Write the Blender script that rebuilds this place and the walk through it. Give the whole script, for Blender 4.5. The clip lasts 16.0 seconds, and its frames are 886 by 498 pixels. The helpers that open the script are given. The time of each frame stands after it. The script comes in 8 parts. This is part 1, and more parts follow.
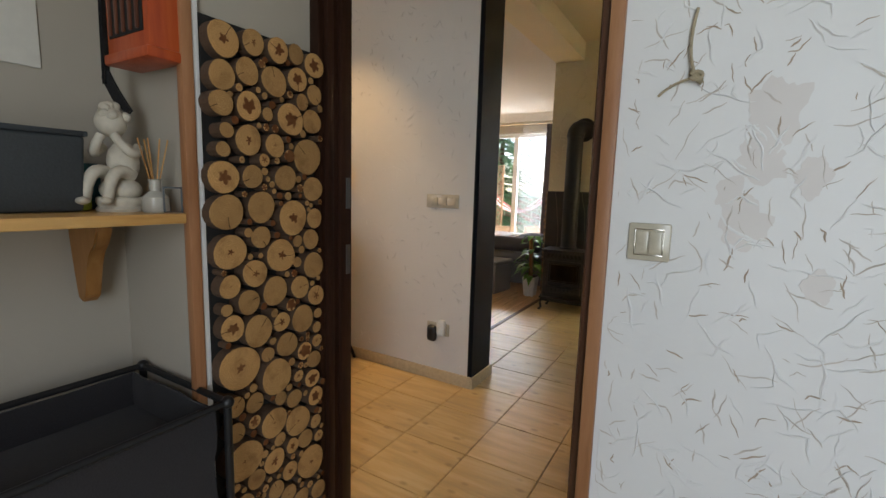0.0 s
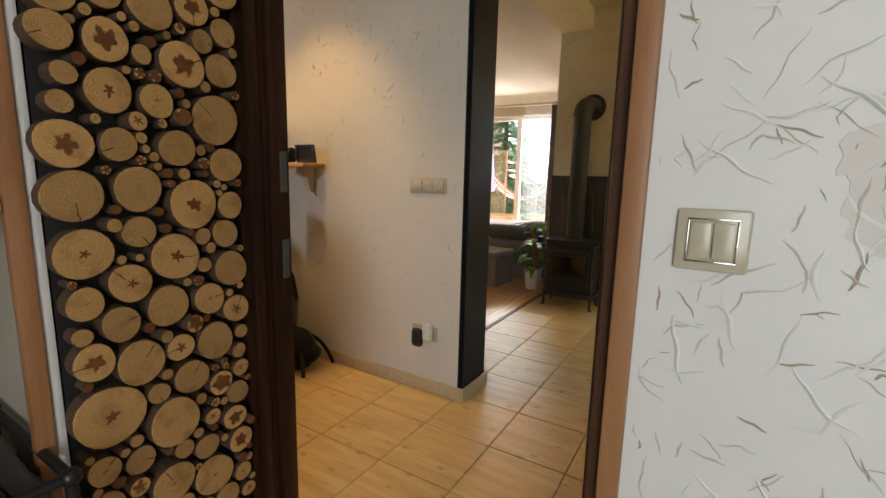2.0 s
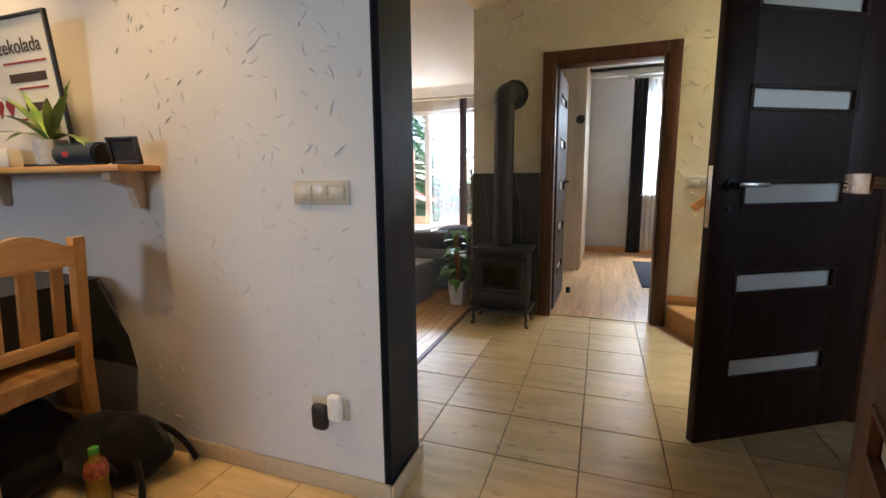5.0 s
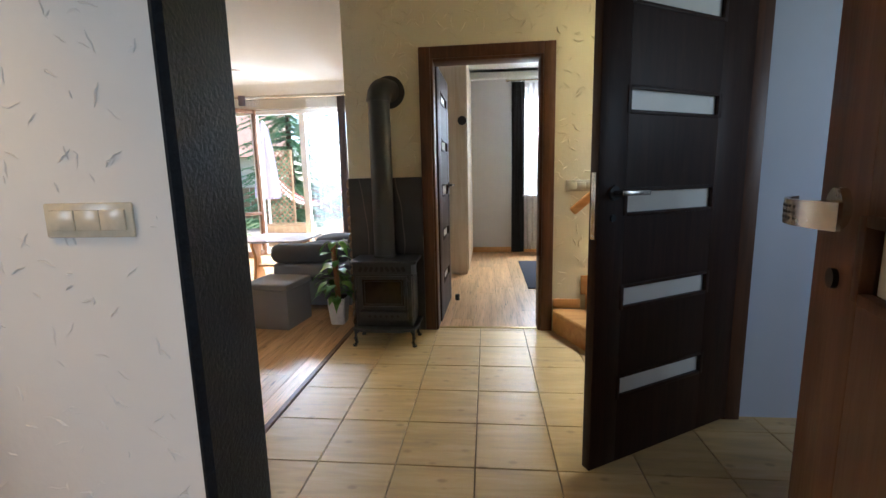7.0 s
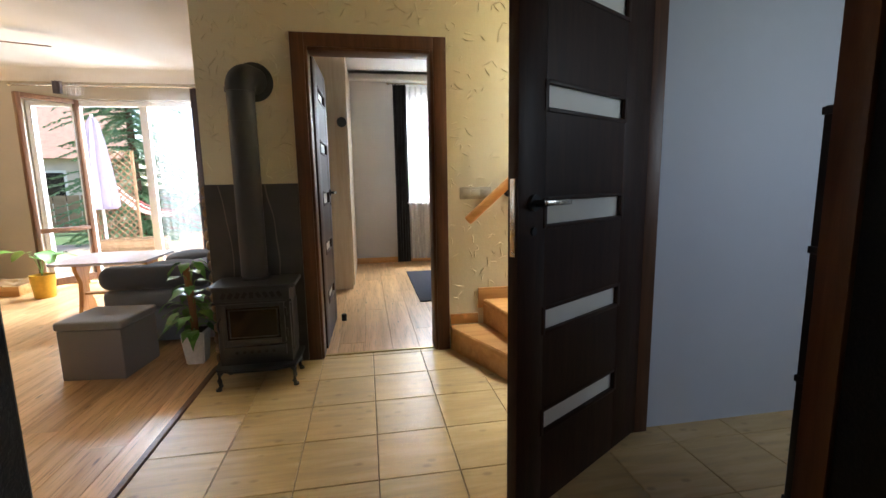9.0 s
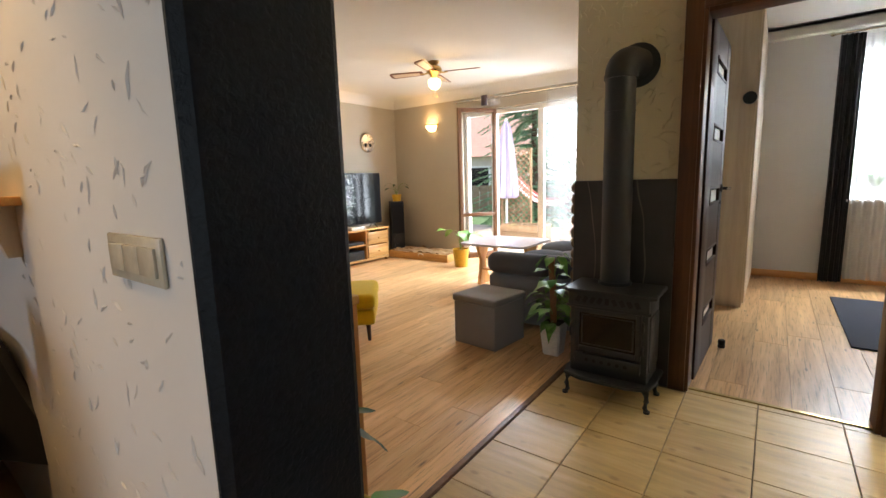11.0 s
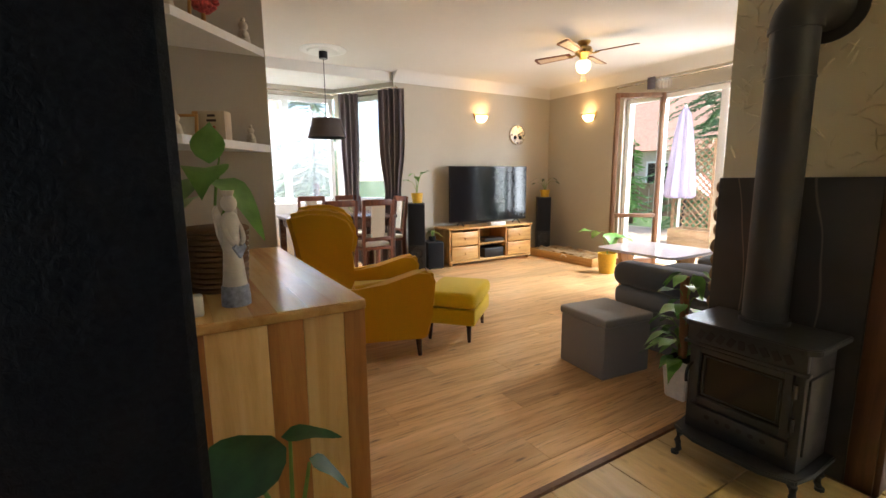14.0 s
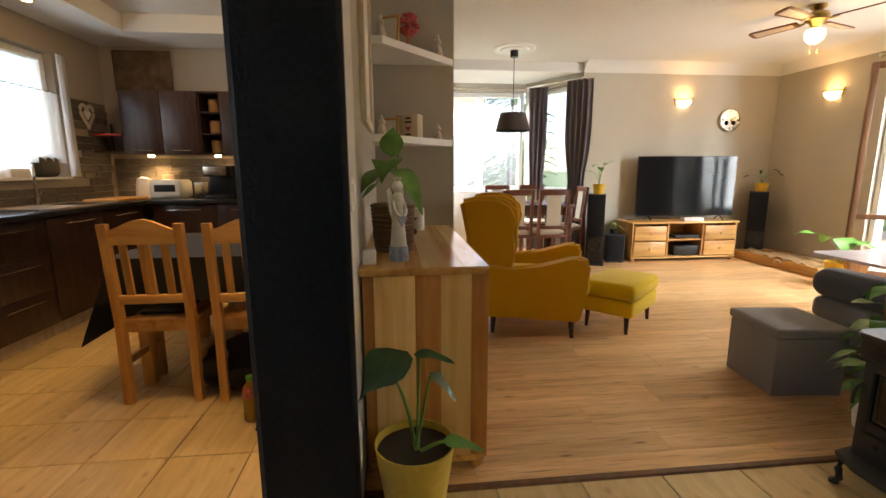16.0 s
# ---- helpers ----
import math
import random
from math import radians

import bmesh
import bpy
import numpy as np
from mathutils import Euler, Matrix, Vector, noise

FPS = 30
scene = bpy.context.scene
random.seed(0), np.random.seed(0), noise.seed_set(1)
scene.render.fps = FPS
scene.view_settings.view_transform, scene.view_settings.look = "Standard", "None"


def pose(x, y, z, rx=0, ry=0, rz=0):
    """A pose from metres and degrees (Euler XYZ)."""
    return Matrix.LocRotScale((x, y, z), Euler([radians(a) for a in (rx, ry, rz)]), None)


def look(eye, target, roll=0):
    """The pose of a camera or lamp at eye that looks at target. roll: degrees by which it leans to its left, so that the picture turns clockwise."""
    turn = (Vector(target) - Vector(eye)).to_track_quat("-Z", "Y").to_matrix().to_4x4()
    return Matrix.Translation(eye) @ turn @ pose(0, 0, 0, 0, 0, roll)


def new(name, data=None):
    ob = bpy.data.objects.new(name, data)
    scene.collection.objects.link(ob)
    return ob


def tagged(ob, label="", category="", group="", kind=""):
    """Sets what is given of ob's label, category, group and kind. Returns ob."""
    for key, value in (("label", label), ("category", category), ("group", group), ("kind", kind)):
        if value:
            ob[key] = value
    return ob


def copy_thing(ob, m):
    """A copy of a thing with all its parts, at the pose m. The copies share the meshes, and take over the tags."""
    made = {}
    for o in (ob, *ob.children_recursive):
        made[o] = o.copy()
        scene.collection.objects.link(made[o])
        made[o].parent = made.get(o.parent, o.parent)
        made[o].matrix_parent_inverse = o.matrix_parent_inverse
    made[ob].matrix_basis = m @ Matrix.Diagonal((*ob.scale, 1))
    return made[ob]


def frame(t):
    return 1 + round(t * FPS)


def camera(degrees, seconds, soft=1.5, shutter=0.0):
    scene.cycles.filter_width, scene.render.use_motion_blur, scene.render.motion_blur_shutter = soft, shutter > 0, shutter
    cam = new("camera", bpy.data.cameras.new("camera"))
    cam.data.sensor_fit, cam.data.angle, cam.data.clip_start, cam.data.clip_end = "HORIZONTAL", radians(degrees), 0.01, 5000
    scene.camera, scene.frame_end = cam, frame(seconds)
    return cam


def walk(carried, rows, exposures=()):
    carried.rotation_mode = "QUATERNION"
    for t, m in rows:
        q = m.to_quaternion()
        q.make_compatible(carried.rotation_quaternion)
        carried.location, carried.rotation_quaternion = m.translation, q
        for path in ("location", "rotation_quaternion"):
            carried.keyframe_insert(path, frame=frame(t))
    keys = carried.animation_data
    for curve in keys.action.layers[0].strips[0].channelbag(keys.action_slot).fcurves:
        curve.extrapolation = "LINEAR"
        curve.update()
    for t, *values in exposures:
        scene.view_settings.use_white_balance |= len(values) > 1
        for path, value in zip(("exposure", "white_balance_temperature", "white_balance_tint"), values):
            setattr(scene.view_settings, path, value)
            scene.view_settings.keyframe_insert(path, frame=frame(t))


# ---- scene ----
cam = camera(89.8, 16.0)
PATH = [
    (0, (0.912, 0.42, 1.151), (-0.099, 2.125, 0.887), 1.7),
    (0.5, (0.899, 0.528, 1.111), (-0.08, 2.25, 0.833), 1.2),
    (1, (0.88, 0.617, 1.116), (-0.103, 2.334, 0.824), 1.1),
    (1.5, (0.856, 0.696, 1.122), (-0.139, 2.404, 0.813), 1.5),
    (2, (0.812, 0.778, 1.126), (-0.214, 2.465, 0.808), 1.4),
    (2.5, (0.76, 0.919, 1.148), (-0.329, 2.566, 0.831), 0.6),
    (3, (0.7, 1.05, 1.146), (-0.451, 2.652, 0.82), 0.0),
    (3.5, (0.622, 1.146, 1.14), (-0.544, 2.739, 0.822), -0.5),
    (4, (0.537, 1.252, 1.135), (-0.478, 2.944, 0.811), -0.3),
    (4.5, (0.473, 1.331, 1.141), (-0.363, 3.116, 0.803), -0.4),
    (4.7, (0.455, 1.346, 1.123), (-0.308, 3.166, 0.801), -0.4),
    (6.8, (0.478, 1.686, 1.167), (0.248, 3.648, 0.85), -1.4),
    (7, (0.475, 1.72, 1.162), (0.278, 3.685, 0.845), -1.3),
    (7.5, (0.474, 1.811, 1.152), (0.516, 3.786, 0.841), -0.7),
    (8, (0.44, 1.901, 1.157), (0.704, 3.86, 0.852), -0.5),
    (8.5, (0.419, 1.973, 1.162), (0.84, 3.905, 0.86), -0.2),
    (9, (0.415, 2.06, 1.161), (0.748, 4.009, 0.864), -1.0),
    (9.5, (0.433, 2.15, 1.182), (0.336, 4.126, 0.886), -1.7),
    (10, (0.444, 2.226, 1.183), (-0.16, 4.11, 0.892), -1.1),
    (10.2, (0.443, 2.254, 1.186), (-0.342, 4.068, 0.888), -1.2),
    (12.5, (0.357, 2.65, 1.201), (-1.025, 4.068, 0.919), -1.2),
    (13, (0.416, 2.779, 1.202), (-1.074, 4.081, 0.912), -0.8),
    (13.5, (0.479, 2.85, 1.19), (-1.113, 4.022, 0.888), -0.7),
    (14, (0.532, 2.883, 1.177), (-1.158, 3.907, 0.864), -0.5),
    (14.5, (0.641, 2.914, 1.171), (-1.121, 3.807, 0.861), 0.3),
    (15, (0.737, 2.938, 1.173), (-1.051, 3.77, 0.845), 1.1),
    (15.5, (0.819, 2.99, 1.169), (-1.07, 3.544, 0.819), 0.1),
    (16, (0.893, 3.008, 1.175), (-1.065, 3.214, 0.826), -0.2),
]

# ---- world, sun, lights ----
EXPOSURE = [(0.0, 2.95, 6500, 10), (2.5, 3.2, 7200, 10), (3.5, 3.4, 6500, 10), (4.5, 3.35, 5900, 10), (7.0, 3.45, 5600, 8), (9.0, 3.35, 6100, 10), (12.5, 3.25, 6300, 10), (14.5, 3.25, 6500, 10), (16.0, 3.25, 6900, 10)]
walk(cam, [(t, look(eye, target, roll)) for t, eye, target, roll in PATH], EXPOSURE)

world = bpy.data.worlds.new("sky")
scene.world = world
world.use_nodes = True
sky = world.node_tree.nodes.new("ShaderNodeTexSky")
sky.sky_type, sky.sun_disc = "NISHITA", False
SUN_EL, SUN_AZ = radians(60), radians(28)          # azimuth from +y towards +x
sky.sun_elevation, sky.sun_rotation = SUN_EL, SUN_AZ
world.node_tree.links.new(sky.outputs[0], world.node_tree.nodes["Background"].inputs[0])
world.node_tree.nodes["Background"].inputs[1].default_value = 0.055
sun_data = bpy.data.lights.new("sun", "SUN")
sun_data.energy, sun_data.angle, sun_data.color = 1.3, radians(0.6), (1.0, 0.95, 0.86)
sun_dir = Vector((math.sin(SUN_AZ) * math.cos(SUN_EL), math.cos(SUN_AZ) * math.cos(SUN_EL), math.sin(SUN_EL)))
new("sun", sun_data).matrix_world = look(sun_dir * 30, (0, 0, 0))


def lamp(name, kind, at, power, colour=(1.0, 0.72, 0.38), size=0.05, target=None, shape=None, spot=60):
    data = bpy.data.lights.new(name, kind)
    data.energy, data.color = power, colour
    if kind == "AREA":
        data.shape, data.size, data.size_y = "RECTANGLE", shape[0], shape[1]
    else:
        data.shadow_soft_size = size
    if kind == "SPOT":
        data.spot_size, data.spot_blend = radians(spot), 0.6
    ob = new(name, data)
    ob.matrix_world = look(at, target) if target else Matrix.Translation(at)
    return ob


DAY = (0.86, 0.93, 1.0)
lamp("daylight_bay", "AREA", (-6.2, 4.3, 2.8), 115, DAY, target=(-3.6, 4.6, 0.5), shape=(1.5, 0.7))
lamp("daylight_entrance", "AREA", (1.7, -0.92, 1.3), 4.0, DAY, target=(1.25, 1.4, 1.1), shape=(0.9, 1.9))
# added to brighten the side room, as from an assumed, unseen window
lamp("daylight_side_room", "AREA", (3.15, 2.55, 1.6), 0.85, DAY, target=(2.0, 3.2, 1.0), shape=(0.7, 0.7))
lamp("daylight_stairs", "AREA", (2.2, 4.5, 4.9), 38, DAY, target=(1.2, 4.4, 0.2), shape=(1.4, 1.0))
lamp("daylight_terrace", "AREA", (-2.3, 8.8, 2.52), 42, DAY, target=(-2.3, 6.2, 0.2), shape=(2.1, 0.7))
lamp("daylight_garden", "AREA", (-1.0, 9.3, 1.3), 30, DAY, target=(-2.3, 3.0, 1.0), shape=(1.0, 1.8))
lamp("daylight_bedroom", "AREA", (1.5, 9.05, 2.56), 54, DAY, target=(1.2, 7.0, 0.9), shape=(1.2, 0.45))
lamp("daylight_kitchen", "AREA", (-2.85, -0.9, 1.65), 5.2, DAY, target=(-1.0, 2.67, 1.2), shape=(0.8, 0.9))
WARM = (1.0, 0.62, 0.26)


# ---- materials ----
class Mat:
    """A node material with a few shorthand calls."""

    def __init__(self, name, rough=0.6, metal=0.0, spec=0.5):
        self.m = bpy.data.materials.new(name)
        self.m.use_nodes = True
        self.t = self.m.node_tree
        self.b = self.t.nodes["Principled BSDF"]
        self.b.inputs["Roughness"].default_value = rough
        self.b.inputs["Metallic"].default_value = metal
        self.b.inputs["Specular IOR Level"].default_value = spec
        self.co = self.t.nodes.new("ShaderNodeTexCoord").outputs["Object"]

    def n(self, kind, **k):
        node = self.t.nodes.new("ShaderNode" + kind)
        for key, v in k.items():
            node.inputs[key.replace("_", " ")].default_value = v
        return node

    def l(self, a, b):
        self.t.links.new(a, b)

    def coords(self, scale=(1, 1, 1), world=False, jitter=False):
        mp = self.n("Mapping")
        src = self.t.nodes.new("ShaderNodeNewGeometry").outputs["Position"] if world else self.co
        self.l(src, mp.inputs["Vector"])
        mp.inputs["Scale"].default_value = scale
        if jitter:
            info = self.t.nodes.new("ShaderNodeObjectInfo")
            mul = self.n("VectorMath")
            mul.operation = "SCALE"
            mul.inputs[0].default_value = (7.3, 5.1, 3.7)
            self.l(info.outputs["Random"], mul.inputs["Scale"])
            self.l(mul.outputs[0], mp.inputs["Location"])
        return mp.outputs[0]

    def noise(self, vec, scale, detail=4, rough=0.55, dist=0.0):
        nd = self.n("TexNoise", Scale=scale, Detail=detail, Roughness=rough, Distortion=dist)
        self.l(vec, nd.inputs["Vector"])
        return nd.outputs["Fac"]

    def ramp(self, fac, stops):
        r = self.t.nodes.new("ShaderNodeValToRGB")
        e = r.color_ramp.elements
        while len(e) < len(stops):
            e.new(0.5)
        for el, (p, c) in zip(e, stops):
            el.position, el.color = p, (*c, 1)
        self.l(fac, r.inputs[0])
        return r.outputs[0]

    def mix(self, a, b, fac, mode="MIX"):
        mx = self.t.nodes.new("ShaderNodeMix")
        mx.data_type, mx.blend_type = "RGBA", mode
        for s, v in ((6, a), (7, b), (0, fac)):
            if hasattr(v, "is_output"):
                self.l(v, mx.inputs[s])
            else:
                mx.inputs[s].default_value = (*v, 1) if isinstance(v, tuple) else v
        return mx.outputs[2]

    def vary(self, col, low=0.85, high=1.12):
        info = self.t.nodes.new("ShaderNodeObjectInfo")
        mr = self.n("MapRange", To_Min=low, To_Max=high)
        self.l(info.outputs["Random"], mr.inputs["Value"])
        hs = self.n("HueSaturation")
        self.l(mr.outputs[0], hs.inputs["Value"])
        self.l(col, hs.inputs["Color"])
        return hs.outputs[0]

    def base(self, col):
        if isinstance(col, tuple):
            self.b.inputs["Base Color"].default_value = (*col, 1)
        else:
            self.l(col, self.b.inputs["Base Color"])
        return self

    def bump(self, fac, strength=0.2, dist=0.01):
        bp = self.n("Bump", Strength=strength, Distance=dist)
        self.l(fac, bp.inputs["Height"])
        self.l(bp.outputs[0], self.b.inputs["Normal"])
        return self

    def rough(self, fac, lo, hi):
        mr = self.n("MapRange", To_Min=lo, To_Max=hi)
        self.l(fac, mr.inputs["Value"])
        self.l(mr.outputs[0], self.b.inputs["Roughness"])
        return self


def paint(name, col, rough=0.75, grain=60, bump=0.12, spread=0.06):
    m = Mat(name, rough, spec=0.3)
    v = m.coords(world=True)
    dark = tuple(c * (1 - 2 * spread) for c in col)
    big = m.ramp(m.noise(v, 1.7, 5), [(0.3, dark), (0.7, col)])
    m.base(m.mix(big, tuple(c * 0.93 for c in col), m.noise(v, grain * 0.3, 3)))
    return m.bump(m.noise(v, grain, 4), bump, 0.004).m


def wood(name, dark, mid, light, axis=2, scale=1.0, rough=0.45, world=False, low=0.85, high=1.12, knots=False):
    m = Mat(name, rough, spec=0.4)
    s = [9 * scale, 9 * scale, 9 * scale]
    s[axis] = 0.7 * scale
    v = m.coords(tuple(s), world, jitter=True)
    g = m.noise(v, 2.2, 6, 0.6, 0.6)
    col = m.ramp(g, [(0.3, dark), (0.5, mid), (0.72, light)])
    fine = m.noise(m.coords(tuple(q * 6 for q in s), world, jitter=True), 3.0, 3)
    col = m.mix(col, dark, m.ramp(fine, [(0.55, (0, 0, 0)), (0.8, (0.45, 0.45, 0.45))]))
    if knots:
        vo = m.n("TexVoronoi", Scale=3.2 * scale)
        s2 = [1.0, 1.0, 1.0]
        s2[axis] = 0.45
        m.l(m.coords(tuple(s2), world, jitter=True), vo.inputs["Vector"])
        col = m.mix(col, tuple(c * 0.55 for c in dark), m.ramp(vo.outputs["Distance"], [(0.05, (0.9, 0.9, 0.9)), (0.13, (0, 0, 0))]))
    m.base(m.vary(col, low, high))
    m.rough(fine, rough - 0.08, rough + 0.12)
    return m.bump(fine, 0.08, 0.002).m


def plain(name, col, rough=0.5, metal=0.0, grain=40, bump=0.0, spec=0.5, vary=0.12):
    m = Mat(name, rough, metal, spec)
    v = m.coords(world=True)
    f = m.noise(v, grain, 3)
    m.base(m.ramp(f, [(0.3, tuple(c * (1 - vary) for c in col)), (0.7, tuple(min(1, c * (1 + vary * 0.5)) for c in col))]))
    m.rough(m.noise(v, grain * 0.3, 3), max(0.05, rough - 0.06), min(1, rough + 0.08))
    if bump:
        m.bump(f, bump, 0.003)
    return m.m


def fabric(name, col, scale=420, rough=0.95):
    m = Mat(name, rough, spec=0.15)
    v = m.coords()
    f = m.noise(v, scale, 2)
    big = m.noise(v, 5, 4)
    c = m.ramp(f, [(0.3, tuple(q * 0.72 for q in col)), (0.7, tuple(min(1, q * 1.12) for q in col))])
    m.base(m.mix(c, tuple(q * 0.85 for q in col), big))
    m.b.inputs["Sheen Weight"].default_value = 0.15
    return m.bump(f, 0.35, 0.002).m


def leafy(name, col, vein):
    m = Mat(name, 0.38, spec=0.45)
    v = m.coords((1, 1, 1), jitter=True)
    f = m.noise(v, 14, 4)
    c = m.ramp(f, [(0.35, col), (0.75, vein)])
    m.base(m.vary(c, 0.75, 1.25))
    m.b.inputs["Subsurface Weight"].default_value = 0.0
    return m.bump(m.noise(v, 60, 3), 0.2, 0.003).m


def glass_pane(name, tint=(1, 1, 1)):
    m = bpy.data.materials.new(name)
    m.use_nodes = True
    t = m.node_tree
    out = t.nodes["Material Output"]
    tr = t.nodes.new("ShaderNodeBsdfTransparent")
    tr.inputs[0].default_value = (*tint, 1)
    gl = t.nodes.new("ShaderNodeBsdfGlossy")
    gl.inputs["Roughness"].default_value = 0.02
    lw = t.nodes.new("ShaderNodeLayerWeight")
    lw.inputs["Blend"].default_value = 0.2
    mr = t.nodes.new("ShaderNodeMapRange")
    mr.inputs["To Min"].default_value, mr.inputs["To Max"].default_value = 0.02, 0.35
    t.links.new(lw.outputs["Facing"], mr.inputs["Value"])
    mx = t.nodes.new("ShaderNodeMixShader")
    t.links.new(mr.outputs[0], mx.inputs[0])
    t.links.new(tr.outputs[0], mx.inputs[1])
    t.links.new(gl.outputs[0], mx.inputs[2])
    t.links.new(mx.outputs[0], out.inputs[0])
    return m


def sheer(name, col, open_share):
    m = bpy.data.materials.new(name)
    m.use_nodes = True
    t = m.node_tree
    out = t.nodes["Material Output"]
    tr = t.nodes.new("ShaderNodeBsdfTransparent")
    tl = t.nodes.new("ShaderNodeBsdfTranslucent")
    df = t.nodes.new("ShaderNodeBsdfDiffuse")
    tl.inputs[0].default_value = df.inputs[0].default_value = (*col, 1)
    nz = t.nodes.new("ShaderNodeTexNoise")
    nz.inputs["Scale"].default_value = 260
    mr = t.nodes.new("ShaderNodeMapRange")
    mr.inputs["To Min"].default_value, mr.inputs["To Max"].default_value = open_share - 0.15, open_share + 0.15
    t.links.new(nz.outputs["Fac"], mr.inputs["Value"])
    a, b = t.nodes.new("ShaderNodeMixShader"), t.nodes.new("ShaderNodeMixShader")
    t.links.new(tl.outputs[0], a.inputs[1])
    t.links.new(df.outputs[0], a.inputs[2])
    t.links.new(mr.outputs[0], b.inputs[0])
    t.links.new(a.outputs[0], b.inputs[1])
    t.links.new(tr.outputs[0], b.inputs[2])
    t.links.new(b.outputs[0], out.inputs[0])
    return m


def glow(name, col, power):
    m = Mat(name, 0.3)
    m.base(col)
    m.b.inputs["Emission Color"].default_value = (*col, 1)
    m.b.inputs["Emission Strength"].default_value = power
    return m.m


def tile_material():
    m = Mat("beige_tile", 0.3, spec=0.5)
    v = m.coords((1.2, 9, 4), jitter=True)
    streak = m.noise(v, 2.4, 5, 0.6, 0.4)
    col = m.ramp(streak, [(0.28, (0.47, 0.33, 0.17)), (0.5, (0.60, 0.42, 0.19)), (0.75, (0.69, 0.53, 0.285))])
    vo = m.n("TexVoronoi", Scale=11.0)
    m.l(m.coords((0.7, 1.2, 1), jitter=True), vo.inputs["Vector"])
    col = m.mix(col, (0.30, 0.19, 0.09), m.ramp(vo.outputs["Distance"], [(0.08, (0.55, 0.55, 0.55)), (0.2, (0, 0, 0))]))
    m.base(m.vary(col, 0.92, 1.06))
    m.rough(streak, 0.28, 0.5)
    return m.bump(streak, 0.06, 0.003).m


def laminate_material():
    m = Mat("oak_laminate", 0.38, spec=0.45)
    v = m.coords((8, 0.55, 4), jitter=True)
    g = m.noise(v, 2.0, 6, 0.62, 0.8)
    col = m.ramp(g, [(0.26, (0.32, 0.16, 0.058)), (0.42, (0.62, 0.355, 0.15)), (0.7, (0.80, 0.52, 0.26))])
    fine = m.noise(m.coords((70, 2.5, 30), jitter=True), 2.0, 4)
    col = m.mix(col, (0.15, 0.075, 0.03), m.ramp(fine, [(0.54, (0, 0, 0)), (0.72, (0.68, 0.68, 0.68))]))
    vo = m.n("TexVoronoi", Scale=3.6)
    m.l(m.coords((3.2, 0.75, 1), jitter=True), vo.inputs["Vector"])
    col = m.mix(col, (0.10, 0.05, 0.02), m.ramp(vo.outputs["Distance"], [(0.04, (0.8, 0.8, 0.8)), (0.11, (0, 0, 0))]))
    m.base(m.vary(col, 0.88, 1.12))
    m.rough(fine, 0.24, 0.42)
    return m.bump(fine, 0.08, 0.002).m


